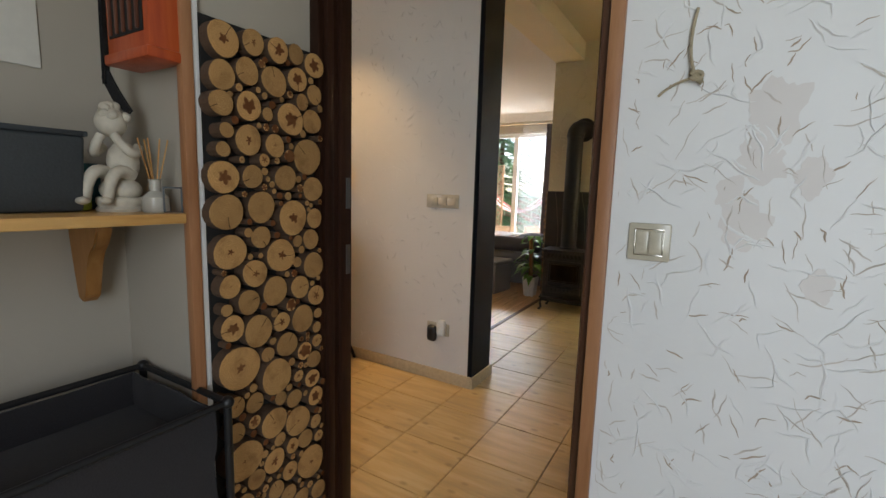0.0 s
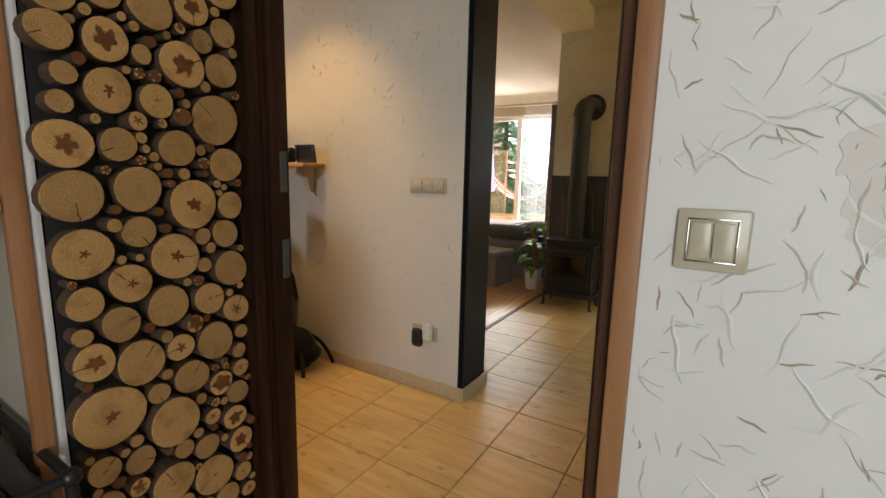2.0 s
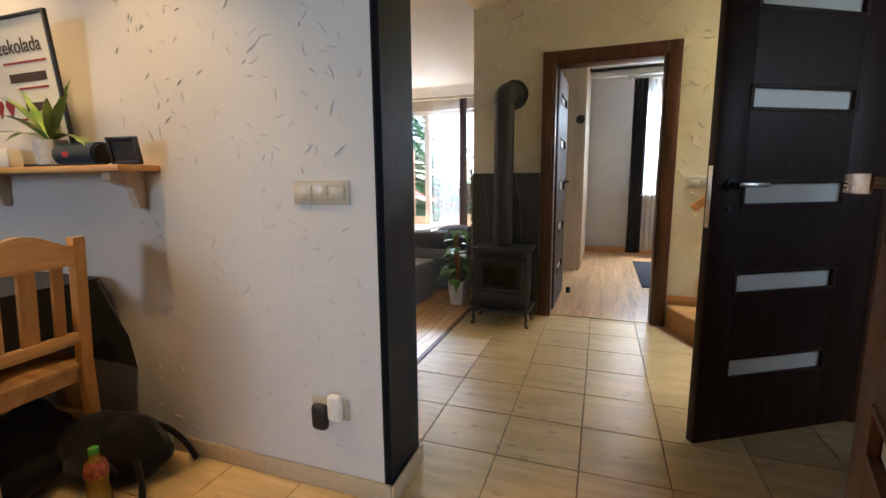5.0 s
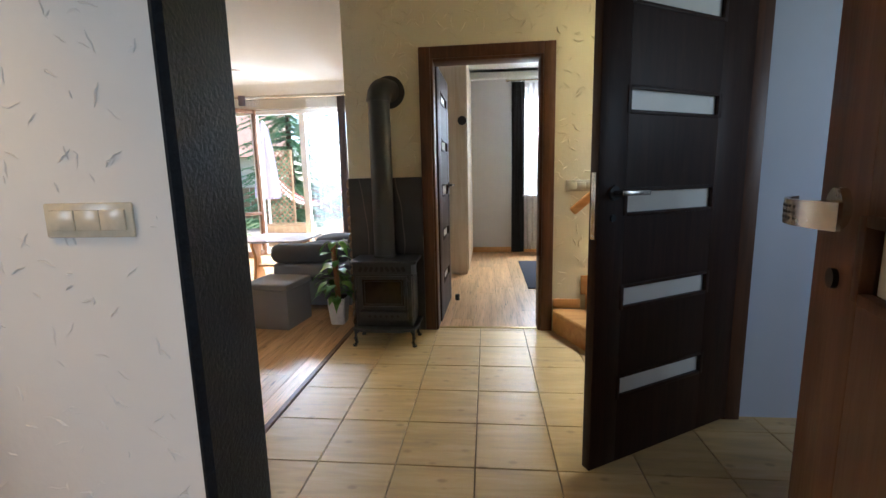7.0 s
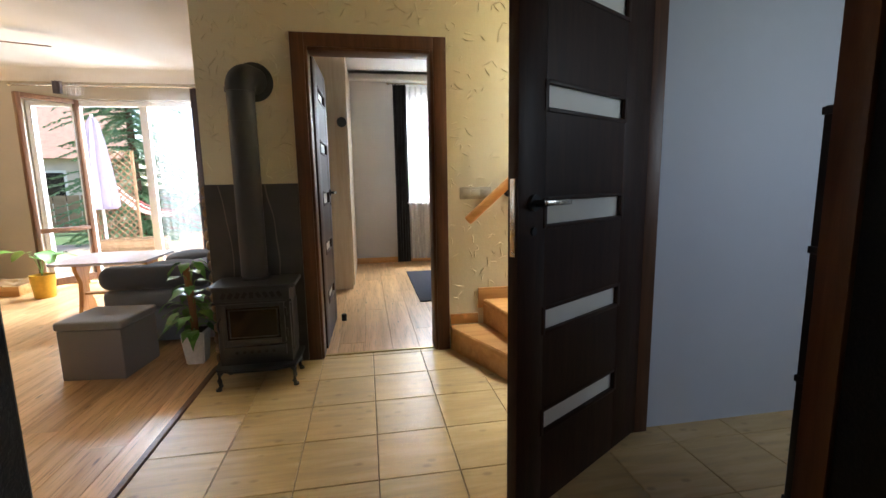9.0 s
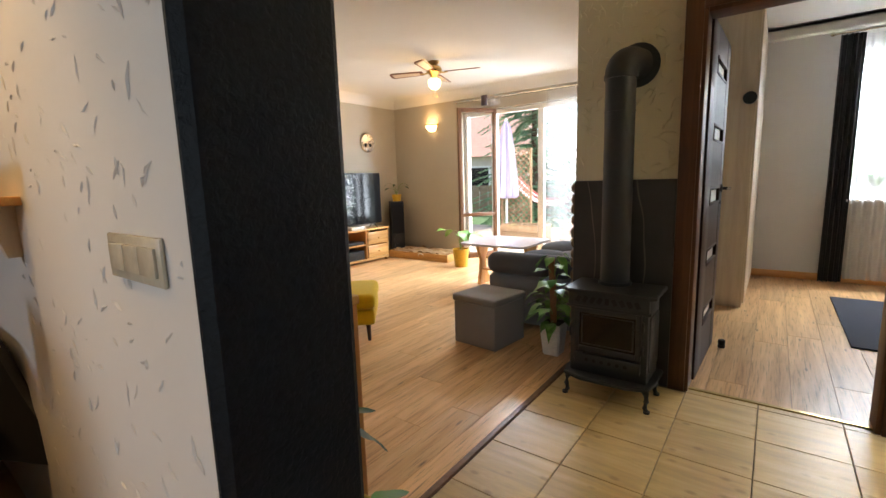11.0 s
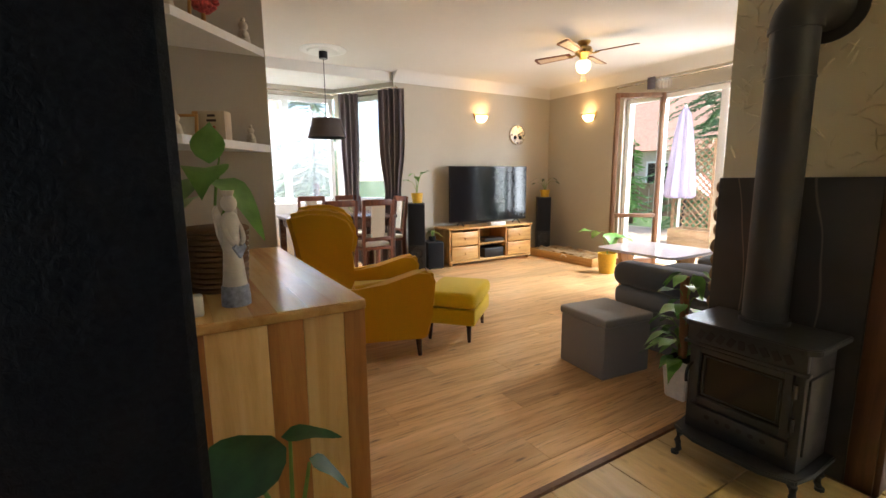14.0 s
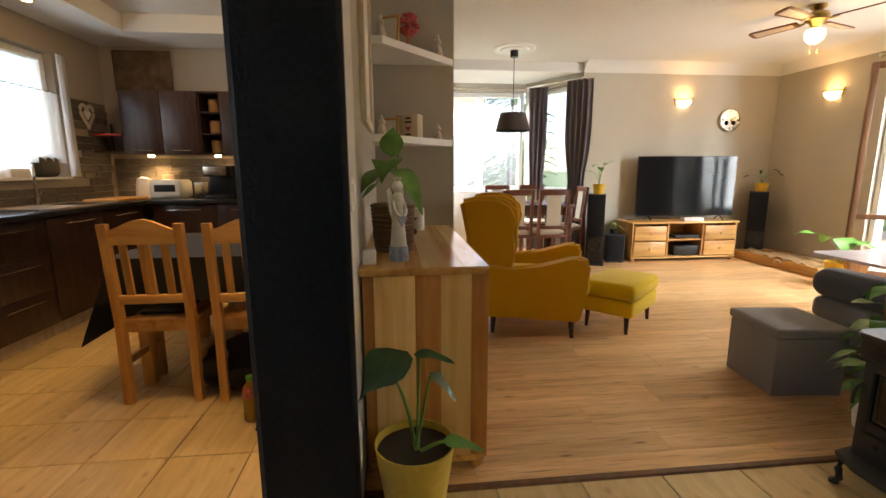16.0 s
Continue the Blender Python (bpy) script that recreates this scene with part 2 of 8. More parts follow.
def log_end_material():
    m = Mat("log_end", 0.75, spec=0.2)
    v = m.coords((0, 1, 1), jitter=False)
    ln = m.n("VectorMath")
    ln.operation = "LENGTH"
    m.l(v, ln.inputs[0])
    wob = m.noise(m.coords((1, 1, 1), jitter=True), 48, 4)
    add = m.n("Math")
    add.operation = "MULTIPLY_ADD"
    m.l(wob, add.inputs[0])
    add.inputs[1].default_value = 0.028
    m.l(ln.outputs["Value"], add.inputs[2])
    sn = m.n("Math")
    sn.operation = "MULTIPLY"
    m.l(add.outputs[0], sn.inputs[0])
    sn.inputs[1].default_value = 1500
    s2 = m.n("Math")
    s2.operation = "SINE"
    m.l(sn.outputs[0], s2.inputs[0])
    ring = m.ramp(s2.outputs[0], [(0.0, (0.43, 0.235, 0.085)), (1.0, (0.55, 0.315, 0.125))])
    info = m.t.nodes.new("ShaderNodeObjectInfo")
    heart = m.n("MapRange", From_Min=0.0, From_Max=1.0, To_Min=-0.006, To_Max=0.034)
    m.l(info.outputs["Random"], heart.inputs["Value"])
    cmp_ = m.n("Math")
    cmp_.operation = "SUBTRACT"
    m.l(heart.outputs[0], cmp_.inputs[0])
    m.l(add.outputs[0], cmp_.inputs[1])
    # star-shaped heart and drying cracks, by the angle round the pith
    sep = m.n("SeparateXYZ")
    m.l(v, sep.inputs[0])
    ang = m.n("Math")
    ang.operation = "ARCTAN2"
    m.l(sep.outputs[1], ang.inputs[0])
    m.l(sep.outputs[2], ang.inputs[1])
    bent = m.n("Math")
    bent.operation = "MULTIPLY_ADD"
    m.l(wob, bent.inputs[0])
    bent.inputs[1].default_value = 0.5
    m.l(ang.outputs[0], bent.inputs[2])
    five = m.n("Math")
    five.operation = "MULTIPLY"
    m.l(bent.outputs[0], five.inputs[0])
    five.inputs[1].default_value = 5.0
    star = m.n("Math")
    star.operation = "COSINE"
    m.l(five.outputs[0], star.inputs[0])
    push = m.n("Math")
    push.operation = "MULTIPLY_ADD"
    m.l(star.outputs[0], push.inputs[0])
    push.inputs[1].default_value = 0.003
    m.l(cmp_.outputs[0], push.inputs[2])
    off = m.n("Math")
    off.operation = "ABSOLUTE"
    m.l(bent.outputs[0], off.inputs[0])
    wide = m.n("Math")
    wide.operation = "MULTIPLY"
    m.l(off.outputs[0], wide.inputs[0])
    m.l(ln.outputs["Value"], wide.inputs[1])
    slit = m.n("MapRange", From_Min=0.0004, From_Max=0.0012, To_Min=1.0, To_Max=0.0)
    m.l(wide.outputs[0], slit.inputs["Value"])
    far = m.n("Math")
    far.operation = "GREATER_THAN"
    m.l(ln.outputs["Value"], far.inputs[0])
    far.inputs[1].default_value = 0.012
    some = m.n("Math")
    some.operation = "FRACT"
    many = m.n("Math")
    many.operation = "MULTIPLY"
    m.l(info.outputs["Random"], many.inputs[0])
    many.inputs[1].default_value = 7.0
    m.l(many.outputs[0], some.inputs[0])
    gate = m.n("Math")
    gate.operation = "GREATER_THAN"
    m.l(some.outputs[0], gate.inputs[0])
    gate.inputs[1].default_value = 0.62
    both = m.n("Math")
    both.operation = "MULTIPLY"
    m.l(far.outputs[0], both.inputs[0])
    m.l(gate.outputs[0], both.inputs[1])
    crack = m.n("Math")
    crack.operation = "MULTIPLY"
    m.l(slit.outputs[0], crack.inputs[0])
    m.l(both.outputs[0], crack.inputs[1])
    hf = m.n("MapRange", From_Min=-0.002, From_Max=0.0015)
    m.l(push.outputs[0], hf.inputs["Value"])
    col = m.mix(ring, (0.13, 0.045, 0.014), hf.outputs[0])
    stain = m.noise(m.coords((1, 1, 1), jitter=True), 22, 3)
    col = m.mix(col, (0.21, 0.10, 0.035), m.ramp(stain, [(0.5, (0, 0, 0)), (0.75, (0.6, 0.6, 0.6))]))
    col = m.mix(col, (0.02, 0.009, 0.004), crack.outputs[0])
    m.base(m.vary(col, 0.72, 1.2))
    return m.bump(s2.outputs[0], 0.15, 0.002).m


M = {}
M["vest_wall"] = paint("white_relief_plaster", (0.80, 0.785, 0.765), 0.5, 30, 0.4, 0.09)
# the niche's weaker light is put into this colour, darker than warm white
M["vest_side_shaded"] = paint("shaded_warm_white_paint", (0.50, 0.445, 0.365))
M["hall_white"] = paint("white_plaster", (0.69, 0.665, 0.635), 0.7, 55, 0.2)
M["hall_yellow"] = paint("cream_plaster", (0.80, 0.735, 0.545), 0.75, 55, 0.22)
M["living"] = paint("greige_paint", (0.50, 0.455, 0.375), 0.8)
M["ceiling"] = paint("ceiling_white", (0.76, 0.745, 0.715), 0.85, 40, 0.06, 0.03)
M["kitchen_paint"] = paint("kitchen_beige_paint", (0.46, 0.40, 0.33), 0.8)
M["blue_wall"] = paint("pale_blue_paint", (0.55, 0.58, 0.66), 0.6)
M["bed_wall"] = paint("pale_grey_paint", (0.66, 0.64, 0.62), 0.8)
M["zinc"] = plain("dull_zinc", (0.16, 0.155, 0.15), 0.5, 0.7)
M["groove_pale"] = plain("plaster_groove_pale", (0.56, 0.50, 0.44), 0.8, grain=90)
M["groove"] = plain("plaster_groove", (0.40, 0.315, 0.235), 0.8, grain=90)
M["patch"] = paint("bare_plaster_patch", (0.735, 0.69, 0.655), 0.7, 30, 0.2, 0.08)
M["tile"] = tile_material()
M["grout"] = plain("grout", (0.17, 0.11, 0.06), 0.9, grain=120)
M["laminate"] = laminate_material()
M["walnut"] = wood("walnut_veneer", (0.055, 0.024, 0.014), (0.085, 0.037, 0.02), (0.12, 0.055, 0.03), 2, 1.4, 0.4)
M["wenge"] = wood("wenge_veneer", (0.019, 0.0075, 0.004), (0.030, 0.012, 0.0065), (0.045, 0.019, 0.011), 2, 1.6, 0.44)
M["wenge"].node_tree.nodes["Principled BSDF"].inputs["Specular IOR Level"].default_value = 0.2
M["brown_frame"] = wood("brown_door_frame", (0.065, 0.026, 0.013), (0.10, 0.041, 0.02), (0.14, 0.06, 0.03), 2, 1.4, 0.4)
M["frame_edge"] = wood("frame_edge", (0.28, 0.12, 0.05), (0.36, 0.165, 0.075), (0.42, 0.21, 0.10), 2, 1.4, 0.42)
M["pine"] = wood("pine", (0.40, 0.17, 0.04), (0.56, 0.285, 0.08), (0.66, 0.38, 0.13), 2, 0.9, 0.4, knots=True)
M["pine_dark"] = wood("dark_pine_stave", (0.30, 0.115, 0.03), (0.42, 0.185, 0.05), (0.52, 0.26, 0.08), 2, 0.9, 0.4, knots=True)
M["pine_pale"] = wood("pale_pine_stave", (0.60, 0.34, 0.12), (0.72, 0.47, 0.20), (0.80, 0.58, 0.29), 2, 0.9, 0.4, knots=True)
M["pine_y"] = wood("pine_board", (0.46, 0.205, 0.055), (0.62, 0.35, 0.115), (0.72, 0.46, 0.18), 1, 0.9, 0.3, knots=True)
M["pine_x"] = wood("pine_plank", (0.46, 0.205, 0.055), (0.62, 0.345, 0.11), (0.72, 0.45, 0.175), 0, 0.9, 0.36, knots=True)
M["top_pale"] = wood("varnished_pale_pine", (0.58, 0.33, 0.11), (0.72, 0.46, 0.18), (0.80, 0.57, 0.27), 0, 0.9, 0.16, knots=True)
M["top_mid"] = wood("varnished_pine", (0.48, 0.24, 0.07), (0.63, 0.36, 0.12), (0.72, 0.46, 0.18), 0, 0.9, 0.16, knots=True)
M["top_dark"] = wood("varnished_dark_pine", (0.36, 0.155, 0.045), (0.48, 0.235, 0.07), (0.58, 0.32, 0.11), 0, 0.9, 0.16, knots=True)
M["oak_step"] = wood("oak_step", (0.50, 0.23, 0.065), (0.62, 0.32, 0.11), (0.70, 0.40, 0.16), 0, 0.8, 0.3)
M["beech"] = wood("light_wardrobe_veneer", (0.50, 0.40, 0.29), (0.58, 0.48, 0.36), (0.64, 0.55, 0.43), 2, 1.0, 0.45)
M["mahogany"] = wood("red_brown_wood", (0.075, 0.022, 0.012), (0.13, 0.04, 0.02), (0.19, 0.065, 0.03), 2, 1.2, 0.35)
M["dark_table"] = wood("dark_table_wood", (0.035, 0.016, 0.010), (0.06, 0.026, 0.016), (0.085, 0.04, 0.024), 1, 1.2, 0.25)
M["red_box"] = wood("red_stained_wood", (0.33, 0.045, 0.012), (0.45, 0.075, 0.018), (0.52, 0.11, 0.03), 2, 1.2, 0.35)
M["log_end"] = log_end_material()
M["bark"] = plain("bark", (0.10, 0.055, 0.03), 0.9, grain=120, bump=0.6)
M["black_board"] = plain("black_board", (0.012, 0.011, 0.010), 0.7, grain=60)
M["black_pillar"] = None
M["stove"] = plain("cast_iron_paint", (0.042, 0.044, 0.047), 0.36, 0.2, grain=150, bump=0.12)
M["pipe"] = plain("flue_enamel", (0.038, 0.039, 0.041), 0.5, 0.1, grain=200, bump=0.05)
M["stove_glass"] = plain("smoked_glass", (0.018, 0.012, 0.008), 0.08, grain=6)
M["chrome"] = plain("brushed_steel", (0.62, 0.58, 0.52), 0.24, 1.0, grain=200)
M["brass"] = plain("antique_brass", (0.55, 0.38, 0.14), 0.28, 1.0)
M["steel_dark"] = plain("dark_metal", (0.03, 0.03, 0.032), 0.45, 0.6)
M["white_plastic"] = plain("white_plastic", (0.78, 0.77, 0.73), 0.35)
M["cream_plastic"] = plain("champagne_plastic", (0.52, 0.465, 0.36), 0.2)
M["black_plastic"] = plain("black_plastic", (0.012, 0.012, 0.013), 0.35)
M["frosted"] = plain("frosted_glass", (0.88, 0.87, 0.81), 0.35, grain=8, vary=0.03)
M["yellow_cloth"] = fabric("mustard_velvet", (0.60, 0.32, 0.012))
M["yellow_cloth2"] = fabric("yellow_seat_cloth", (0.70, 0.47, 0.015))
M["grey_cloth"] = fabric("grey_upholstery", (0.32, 0.30, 0.29))
M["sofa_dark"] = fabric("charcoal_upholstery", (0.10, 0.10, 0.105))
M["sofa_mid"] = fabric("grey_sofa_cloth", (0.22, 0.215, 0.215))
M["black_cloth"] = fabric("black_cloth", (0.012, 0.011, 0.012))
M["hamper_cloth"] = fabric("dark_grey_nylon", (0.035, 0.032, 0.034), 300)
M["curtain"] = fabric("grey_curtain", (0.17, 0.145, 0.16), 500)
M["bed_curtain"] = fabric("dark_curtain", (0.028, 0.027, 0.032), 500)
M["sheer"] = sheer("sheer_voile", (0.86, 0.86, 0.86), 0.42)
M["sheer_open"] = sheer("sheer_voile_thin", (0.82, 0.83, 0.86), 0.82)
M["glass"] = glass_pane("window_glass")
M["upvc"] = plain("white_window_frame", (0.80, 0.80, 0.78), 0.3, grain=30, vary=0.04)
M["upvc_brown"] = wood("brown_window_frame", (0.10, 0.045, 0.022), (0.15, 0.07, 0.035), (0.20, 0.10, 0.05), 2, 1.3, 0.4)
M["leaf"] = leafy("green_leaf", (0.095, 0.25, 0.04), (0.19, 0.40, 0.08))
M["leaf_dark"] = leafy("dark_green_leaf", (0.012, 0.055, 0.018), (0.03, 0.10, 0.03))
M["leaf_light"] = leafy("striped_leaf", (0.14, 0.26, 0.05), (0.42, 0.50, 0.16))
M["stem"] = plain("plant_stem", (0.16, 0.30, 0.06), 0.5)
M["soil"] = plain("potting_soil", (0.030, 0.018, 0.012), 0.95, grain=150, bump=0.8)
M["coir"] = plain("coir_pole", (0.28, 0.13, 0.05), 0.95, grain=180, bump=0.8)
M["pot_yellow"] = plain("yellow_ceramic", (0.62, 0.36, 0.02), 0.35)
M["pot_mustard"] = plain("mustard_planter", (0.52, 0.36, 0.05), 0.4)
M["pot_white"] = plain("white_ceramic_pot", (0.76, 0.74, 0.69), 0.35)
M["basket"] = plain("woven_brown_basket", (0.20, 0.11, 0.055), 0.85, grain=120, bump=0.8)
M["white_ceramic"] = plain("white_ceramic", (0.70, 0.69, 0.68), 0.3)
M["blue_white"] = plain("blue_white_glaze", (0.30, 0.36, 0.50), 0.3, grain=60, vary=0.5)
M["plaster_statue"] = plain("cream_plaster_statue", (0.58, 0.52, 0.42), 0.7, grain=50)
M["screen"] = plain("tv_screen", (0.006, 0.006, 0.008), 0.05, spec=0.2)
M["speaker"] = plain("black_speaker", (0.012, 0.012, 0.013), 0.5)
M["worktop"] = plain("black_worktop", (0.03, 0.03, 0.034), 0.2, grain=150)
M["kitchen_front"] = wood("kitchen_wenge_front", (0.03, 0.015, 0.012), (0.05, 0.025, 0.02), (0.075, 0.04, 0.03), 2, 1.4, 0.28)
M["stone_brick"] = None
M["red"] = plain("red_plastic", (0.45, 0.03, 0.02), 0.4)
M["teal"] = plain("teal_box", (0.02, 0.12, 0.15), 0.5)
M["rug"] = fabric("dark_blue_rug", (0.035, 0.038, 0.055), 250)
M["deck"] = wood("weathered_deck", (0.30, 0.22, 0.15), (0.40, 0.31, 0.22), (0.48, 0.39, 0.29), 0, 1.0, 0.7)
M["planter_wood"] = wood("planter_wood", (0.20, 0.12, 0.065), (0.28, 0.18, 0.105), (0.36, 0.24, 0.15), 0, 1.0, 0.7)
M["needles"] = leafy("spruce_needles", (0.07, 0.15, 0.065), (0.13, 0.25, 0.10))
M["grass"] = plain("lawn", (0.06, 0.11, 0.03), 0.95, grain=3, vary=0.4)
M["parasol"] = fabric("lilac_parasol_cloth", (0.42, 0.38, 0.55), 300)
M["roof"] = plain("orange_roof", (0.40, 0.22, 0.155), 0.8, grain=8, vary=0.2)
M["render"] = plain("pale_render", (0.62, 0.56, 0.47), 0.85, grain=5)
M["burlap"] = fabric("brown_throw", (0.30, 0.17, 0.06), 200)
M["lamp_glass"] = glow("warm_lamp_glass", (1.0, 0.62, 0.25), 1.2)
M["lamp_small"] = glow("halogen", (1.0, 0.62, 0.25), 5.0)
M["shade_dark"] = fabric("dark_lamp_shade", (0.09, 0.072, 0.066), 300)
M["cork"] = plain("stone_pebble", (0.30, 0.20, 0.12), 0.8, grain=40, vary=0.4)
M["water"] = plain("amber_drink", (0.30, 0.20, 0.03), 0.12)
M["paper"] = plain("paper", (0.72, 0.68, 0.60), 0.7, vary=0.04)
M["ink"] = plain("printed_ink", (0.05, 0.025, 0.02), 0.7)
M["red_ink"] = plain("red_print", (0.30, 0.03, 0.03), 0.7)


def pillar_material():
    m = Mat("black_textured_wallpaper", 0.45, spec=0.16)
    v = m.coords(world=True)
    n1 = m.noise(v, 85, 5, 0.6, 0.5)
    m.base(m.ramp(n1, [(0.3, (0.005, 0.006, 0.008)), (0.7, (0.010, 0.012, 0.016))]))
    m.rough(n1, 0.32, 0.55)
    return m.bump(n1, 0.5, 0.005).m


M["black_pillar"] = pillar_material()


def slate_material():
    m = Mat("black_marble_panel", 0.32, spec=0.5)
    v = m.coords(world=True)
    w = m.n("TexWave", Scale=0.7, Distortion=14.0, Detail=3.0, Detail_Scale=1.3)
    mp = m.coords((1.3, 1, 0.55), world=True)
    m.l(mp, w.inputs["Vector"])
    vein = m.ramp(w.outputs["Fac"], [(0.995, (0, 0, 0)), (1.0, (0.4, 0.4, 0.4))])
    col = m.ramp(m.noise(v, 4, 6), [(0.3, (0.038, 0.037, 0.038)), (0.7, (0.065, 0.064, 0.066))])
    m.base(m.mix(col, (0.42, 0.36, 0.30), vein))
    return m.m


M["slate"] = slate_material()


def brick_strip_material():
    m = Mat("grey_stone_strip", 0.7, spec=0.3)
    v = m.coords((3, 3, 9), jitter=True)
    n1 = m.noise(v, 6, 5)
    m.base(m.vary(m.ramp(n1, [(0.3, (0.11, 0.095, 0.08)), (0.7, (0.20, 0.175, 0.15))]), 0.7, 1.25))
    return m.bump(n1, 0.6, 0.006).m


M["stone_brick"] = brick_strip_material()


# ---- mesh helpers ----
def bm_new():
    return bmesh.new()


def box(bm, x0, x1, y0, y1, z0, z1, bevel=0.0, seg=2, rot=None):
    made = bmesh.ops.create_cube(bm, size=1.0)["verts"]
    m = Matrix.Translation(((x0 + x1) / 2, (y0 + y1) / 2, (z0 + z1) / 2)) @ Matrix.Diagonal((abs(x1 - x0), abs(y1 - y0), abs(z1 - z0), 1))
    if rot is not None:
        m = rot @ m
    bmesh.ops.transform(bm, matrix=m, verts=made)
    if bevel > 0:
        edges = list({e for v in made for e in v.link_edges})
        bmesh.ops.bevel(bm, geom=edges, offset=bevel, segments=seg, profile=0.5, affect="EDGES")
    return bm


def rod(bm, a, b, r0, r1=None, n=14, caps=True):
    a, b = Vector(a), Vector(b)
    d = b - a
    made = bmesh.ops.create_cone(bm, cap_ends=caps, segments=n, radius1=r0, radius2=r0 if r1 is None else r1, depth=d.length)["verts"]
    m = Matrix.Translation((a + b) / 2) @ d.to_track_quat("Z", "Y").to_matrix().to_4x4()
    bmesh.ops.transform(bm, matrix=m, verts=made)
    return bm


def ball(bm, at, r, scale=(1, 1, 1), u=14, v=10, rot=None):
    made = bmesh.ops.create_uvsphere(bm, u_segments=u, v_segments=v, radius=r)["verts"]
    m = Matrix.Translation(at) @ (rot if rot is not None else Matrix.Identity(4)) @ Matrix.Diagonal((*scale, 1))
    bmesh.ops.transform(bm, matrix=m, verts=made)
    return bm


def lathe(bm, profile, at=(0, 0, 0), n=24, m=None, squash=1.0):
    rings = []
    for r, z in profile:
        ring = []
        for i in range(n):
            a = 2 * math.pi * i / n
            p = Vector((r * math.cos(a) * squash, r * math.sin(a), z)) + Vector(at)
            ring.append(bm.verts.new(m @ p if m is not None else p))
        rings.append(ring)
    for lo, hi in zip(rings, rings[1:]):
        for i in range(n):
            bm.faces.new((lo[i], lo[(i + 1) % n], hi[(i + 1) % n], hi[i]))
    if profile[0][0] > 1e-5:
        bm.faces.new(rings[0][::-1])
    if profile[-1][0] > 1e-5:
        bm.faces.new(rings[-1])
    return bm


def tube(bm, pts, r, n=10, taper=1.0):
    """A round tube along points."""
    pts = [Vector(p) for p in pts]
    rings = []
    for i, p in enumerate(pts):
        d = (pts[min(i + 1, len(pts) - 1)] - pts[max(i - 1, 0)]).normalized()
        q = d.to_track_quat("Z", "Y")
        rr = r * (1 + (taper - 1) * i / max(1, len(pts) - 1))
        rings.append([bm.verts.new(p + q @ Vector((rr * math.cos(2 * math.pi * k / n), rr * math.sin(2 * math.pi * k / n), 0))) for k in range(n)])
    for lo, hi in zip(rings, rings[1:]):
        for k in range(n):
            bm.faces.new((lo[k], lo[(k + 1) % n], hi[(k + 1) % n], hi[k]))
    bm.faces.new(rings[0][::-1])
    bm.faces.new(rings[-1])
    return bm


def arc(a, b, c, n=8):
    """Points of a quadratic curve."""
    a, b, c = Vector(a), Vector(b), Vector(c)
    return [(1 - t) ** 2 * a + 2 * t * (1 - t) * b + t * t * c for t in [i / n for i in range(n + 1)]]


def prism(bm, pts, axis, lo, hi):
    """A flat outline (two coordinates) pushed along an axis."""
    def at(p, d):
        q = [p[0], p[1]]
        q.insert(axis, d)
        return bm.verts.new(q)
    a, b = [at(p, lo) for p in pts], [at(p, hi) for p in pts]
    n = len(pts)
    for i in range(n):
        bm.faces.new((a[i], a[(i + 1) % n], b[(i + 1) % n], b[i]))
    bm.faces.new(a[::-1])
    bm.faces.new(b)
    return bm


def blade(bm, base, direction, length, width, droop=0.4, up=(0, 0, 1), n=7, heart=0.0, cup=0.15):
    """A leaf with a folded midrib that bends down along its length."""
    d = Vector(direction).normalized()
    side = d.cross(Vector(up))
    side = side.normalized() if side.length > 1e-4 else Vector((1, 0, 0))
    nrm = side.cross(d).normalized()
    rows = []
    for i in range(n + 1):
        t = i / n
        p = Vector(base) + d * (length * t) + Vector((0, 0, -1)) * (droop * length * t * t)
        prof = math.sin(math.pi * min(1, t ** 0.72)) if heart else math.sin(math.pi * t ** 0.85)
        w = width * 0.5 * max(0.02, prof) * (1.12 - 0.3 * t)
        ripple = 0.05 * width * math.sin(9 * t)
        rows.append((bm.verts.new(p - side * w + nrm * (cup * w + ripple)), bm.verts.new(p), bm.verts.new(p + side * w + nrm * (cup * w - ripple))))
    for a, b in zip(rows, rows[1:]):
        bm.faces.new((a[0], a[1], b[1], b[0]))
        bm.faces.new((a[1], a[2], b[2], b[1]))
    return bm


def mesh(name, bm, mat, smooth=False):
    bmesh.ops.recalc_face_normals(bm, faces=bm.faces)
    me = bpy.data.meshes.new(name)
    bm.to_mesh(me)
    bm.free()
    if smooth:
        for p in me.polygons:
            p.use_smooth = True
        me.set_sharp_from_angle(angle=radians(38))
    me.materials.append(mat)
    return me


def part(name, bm, mat, parent, label="", smooth=True, at=None):
    ob = new(name, mesh(name, bm, mat, smooth))
    ob.parent = parent
    if at is not None:
        ob.matrix_basis = at
    if label:
        ob["label"] = label
    return ob


def thing(name, at, label, category, group="", rz=0.0):
    ob = new(name)
    ob.empty_display_size = 0.05
    ob.matrix_basis = pose(at[0], at[1], at[2], 0, 0, rz)
    return tagged(ob, label, category, group)


def solid(name, bm, mat, label, category, smooth=True, group=""):
    return tagged(new(name, mesh(name, bm, mat, smooth)), label, category, group)


def structure(name, bm, mat, label, smooth=False):
    return tagged(new(name, mesh(name, bm, mat, smooth)), label, name.split("_")[0], kind="structure")


# ---- large structure ----
TOP = 2.62


def wall(name, mat, label, *boxes):
    bm = bm_new()
    for b in boxes:
        box(bm, *b)
    return structure(name, bm, M[mat], label)


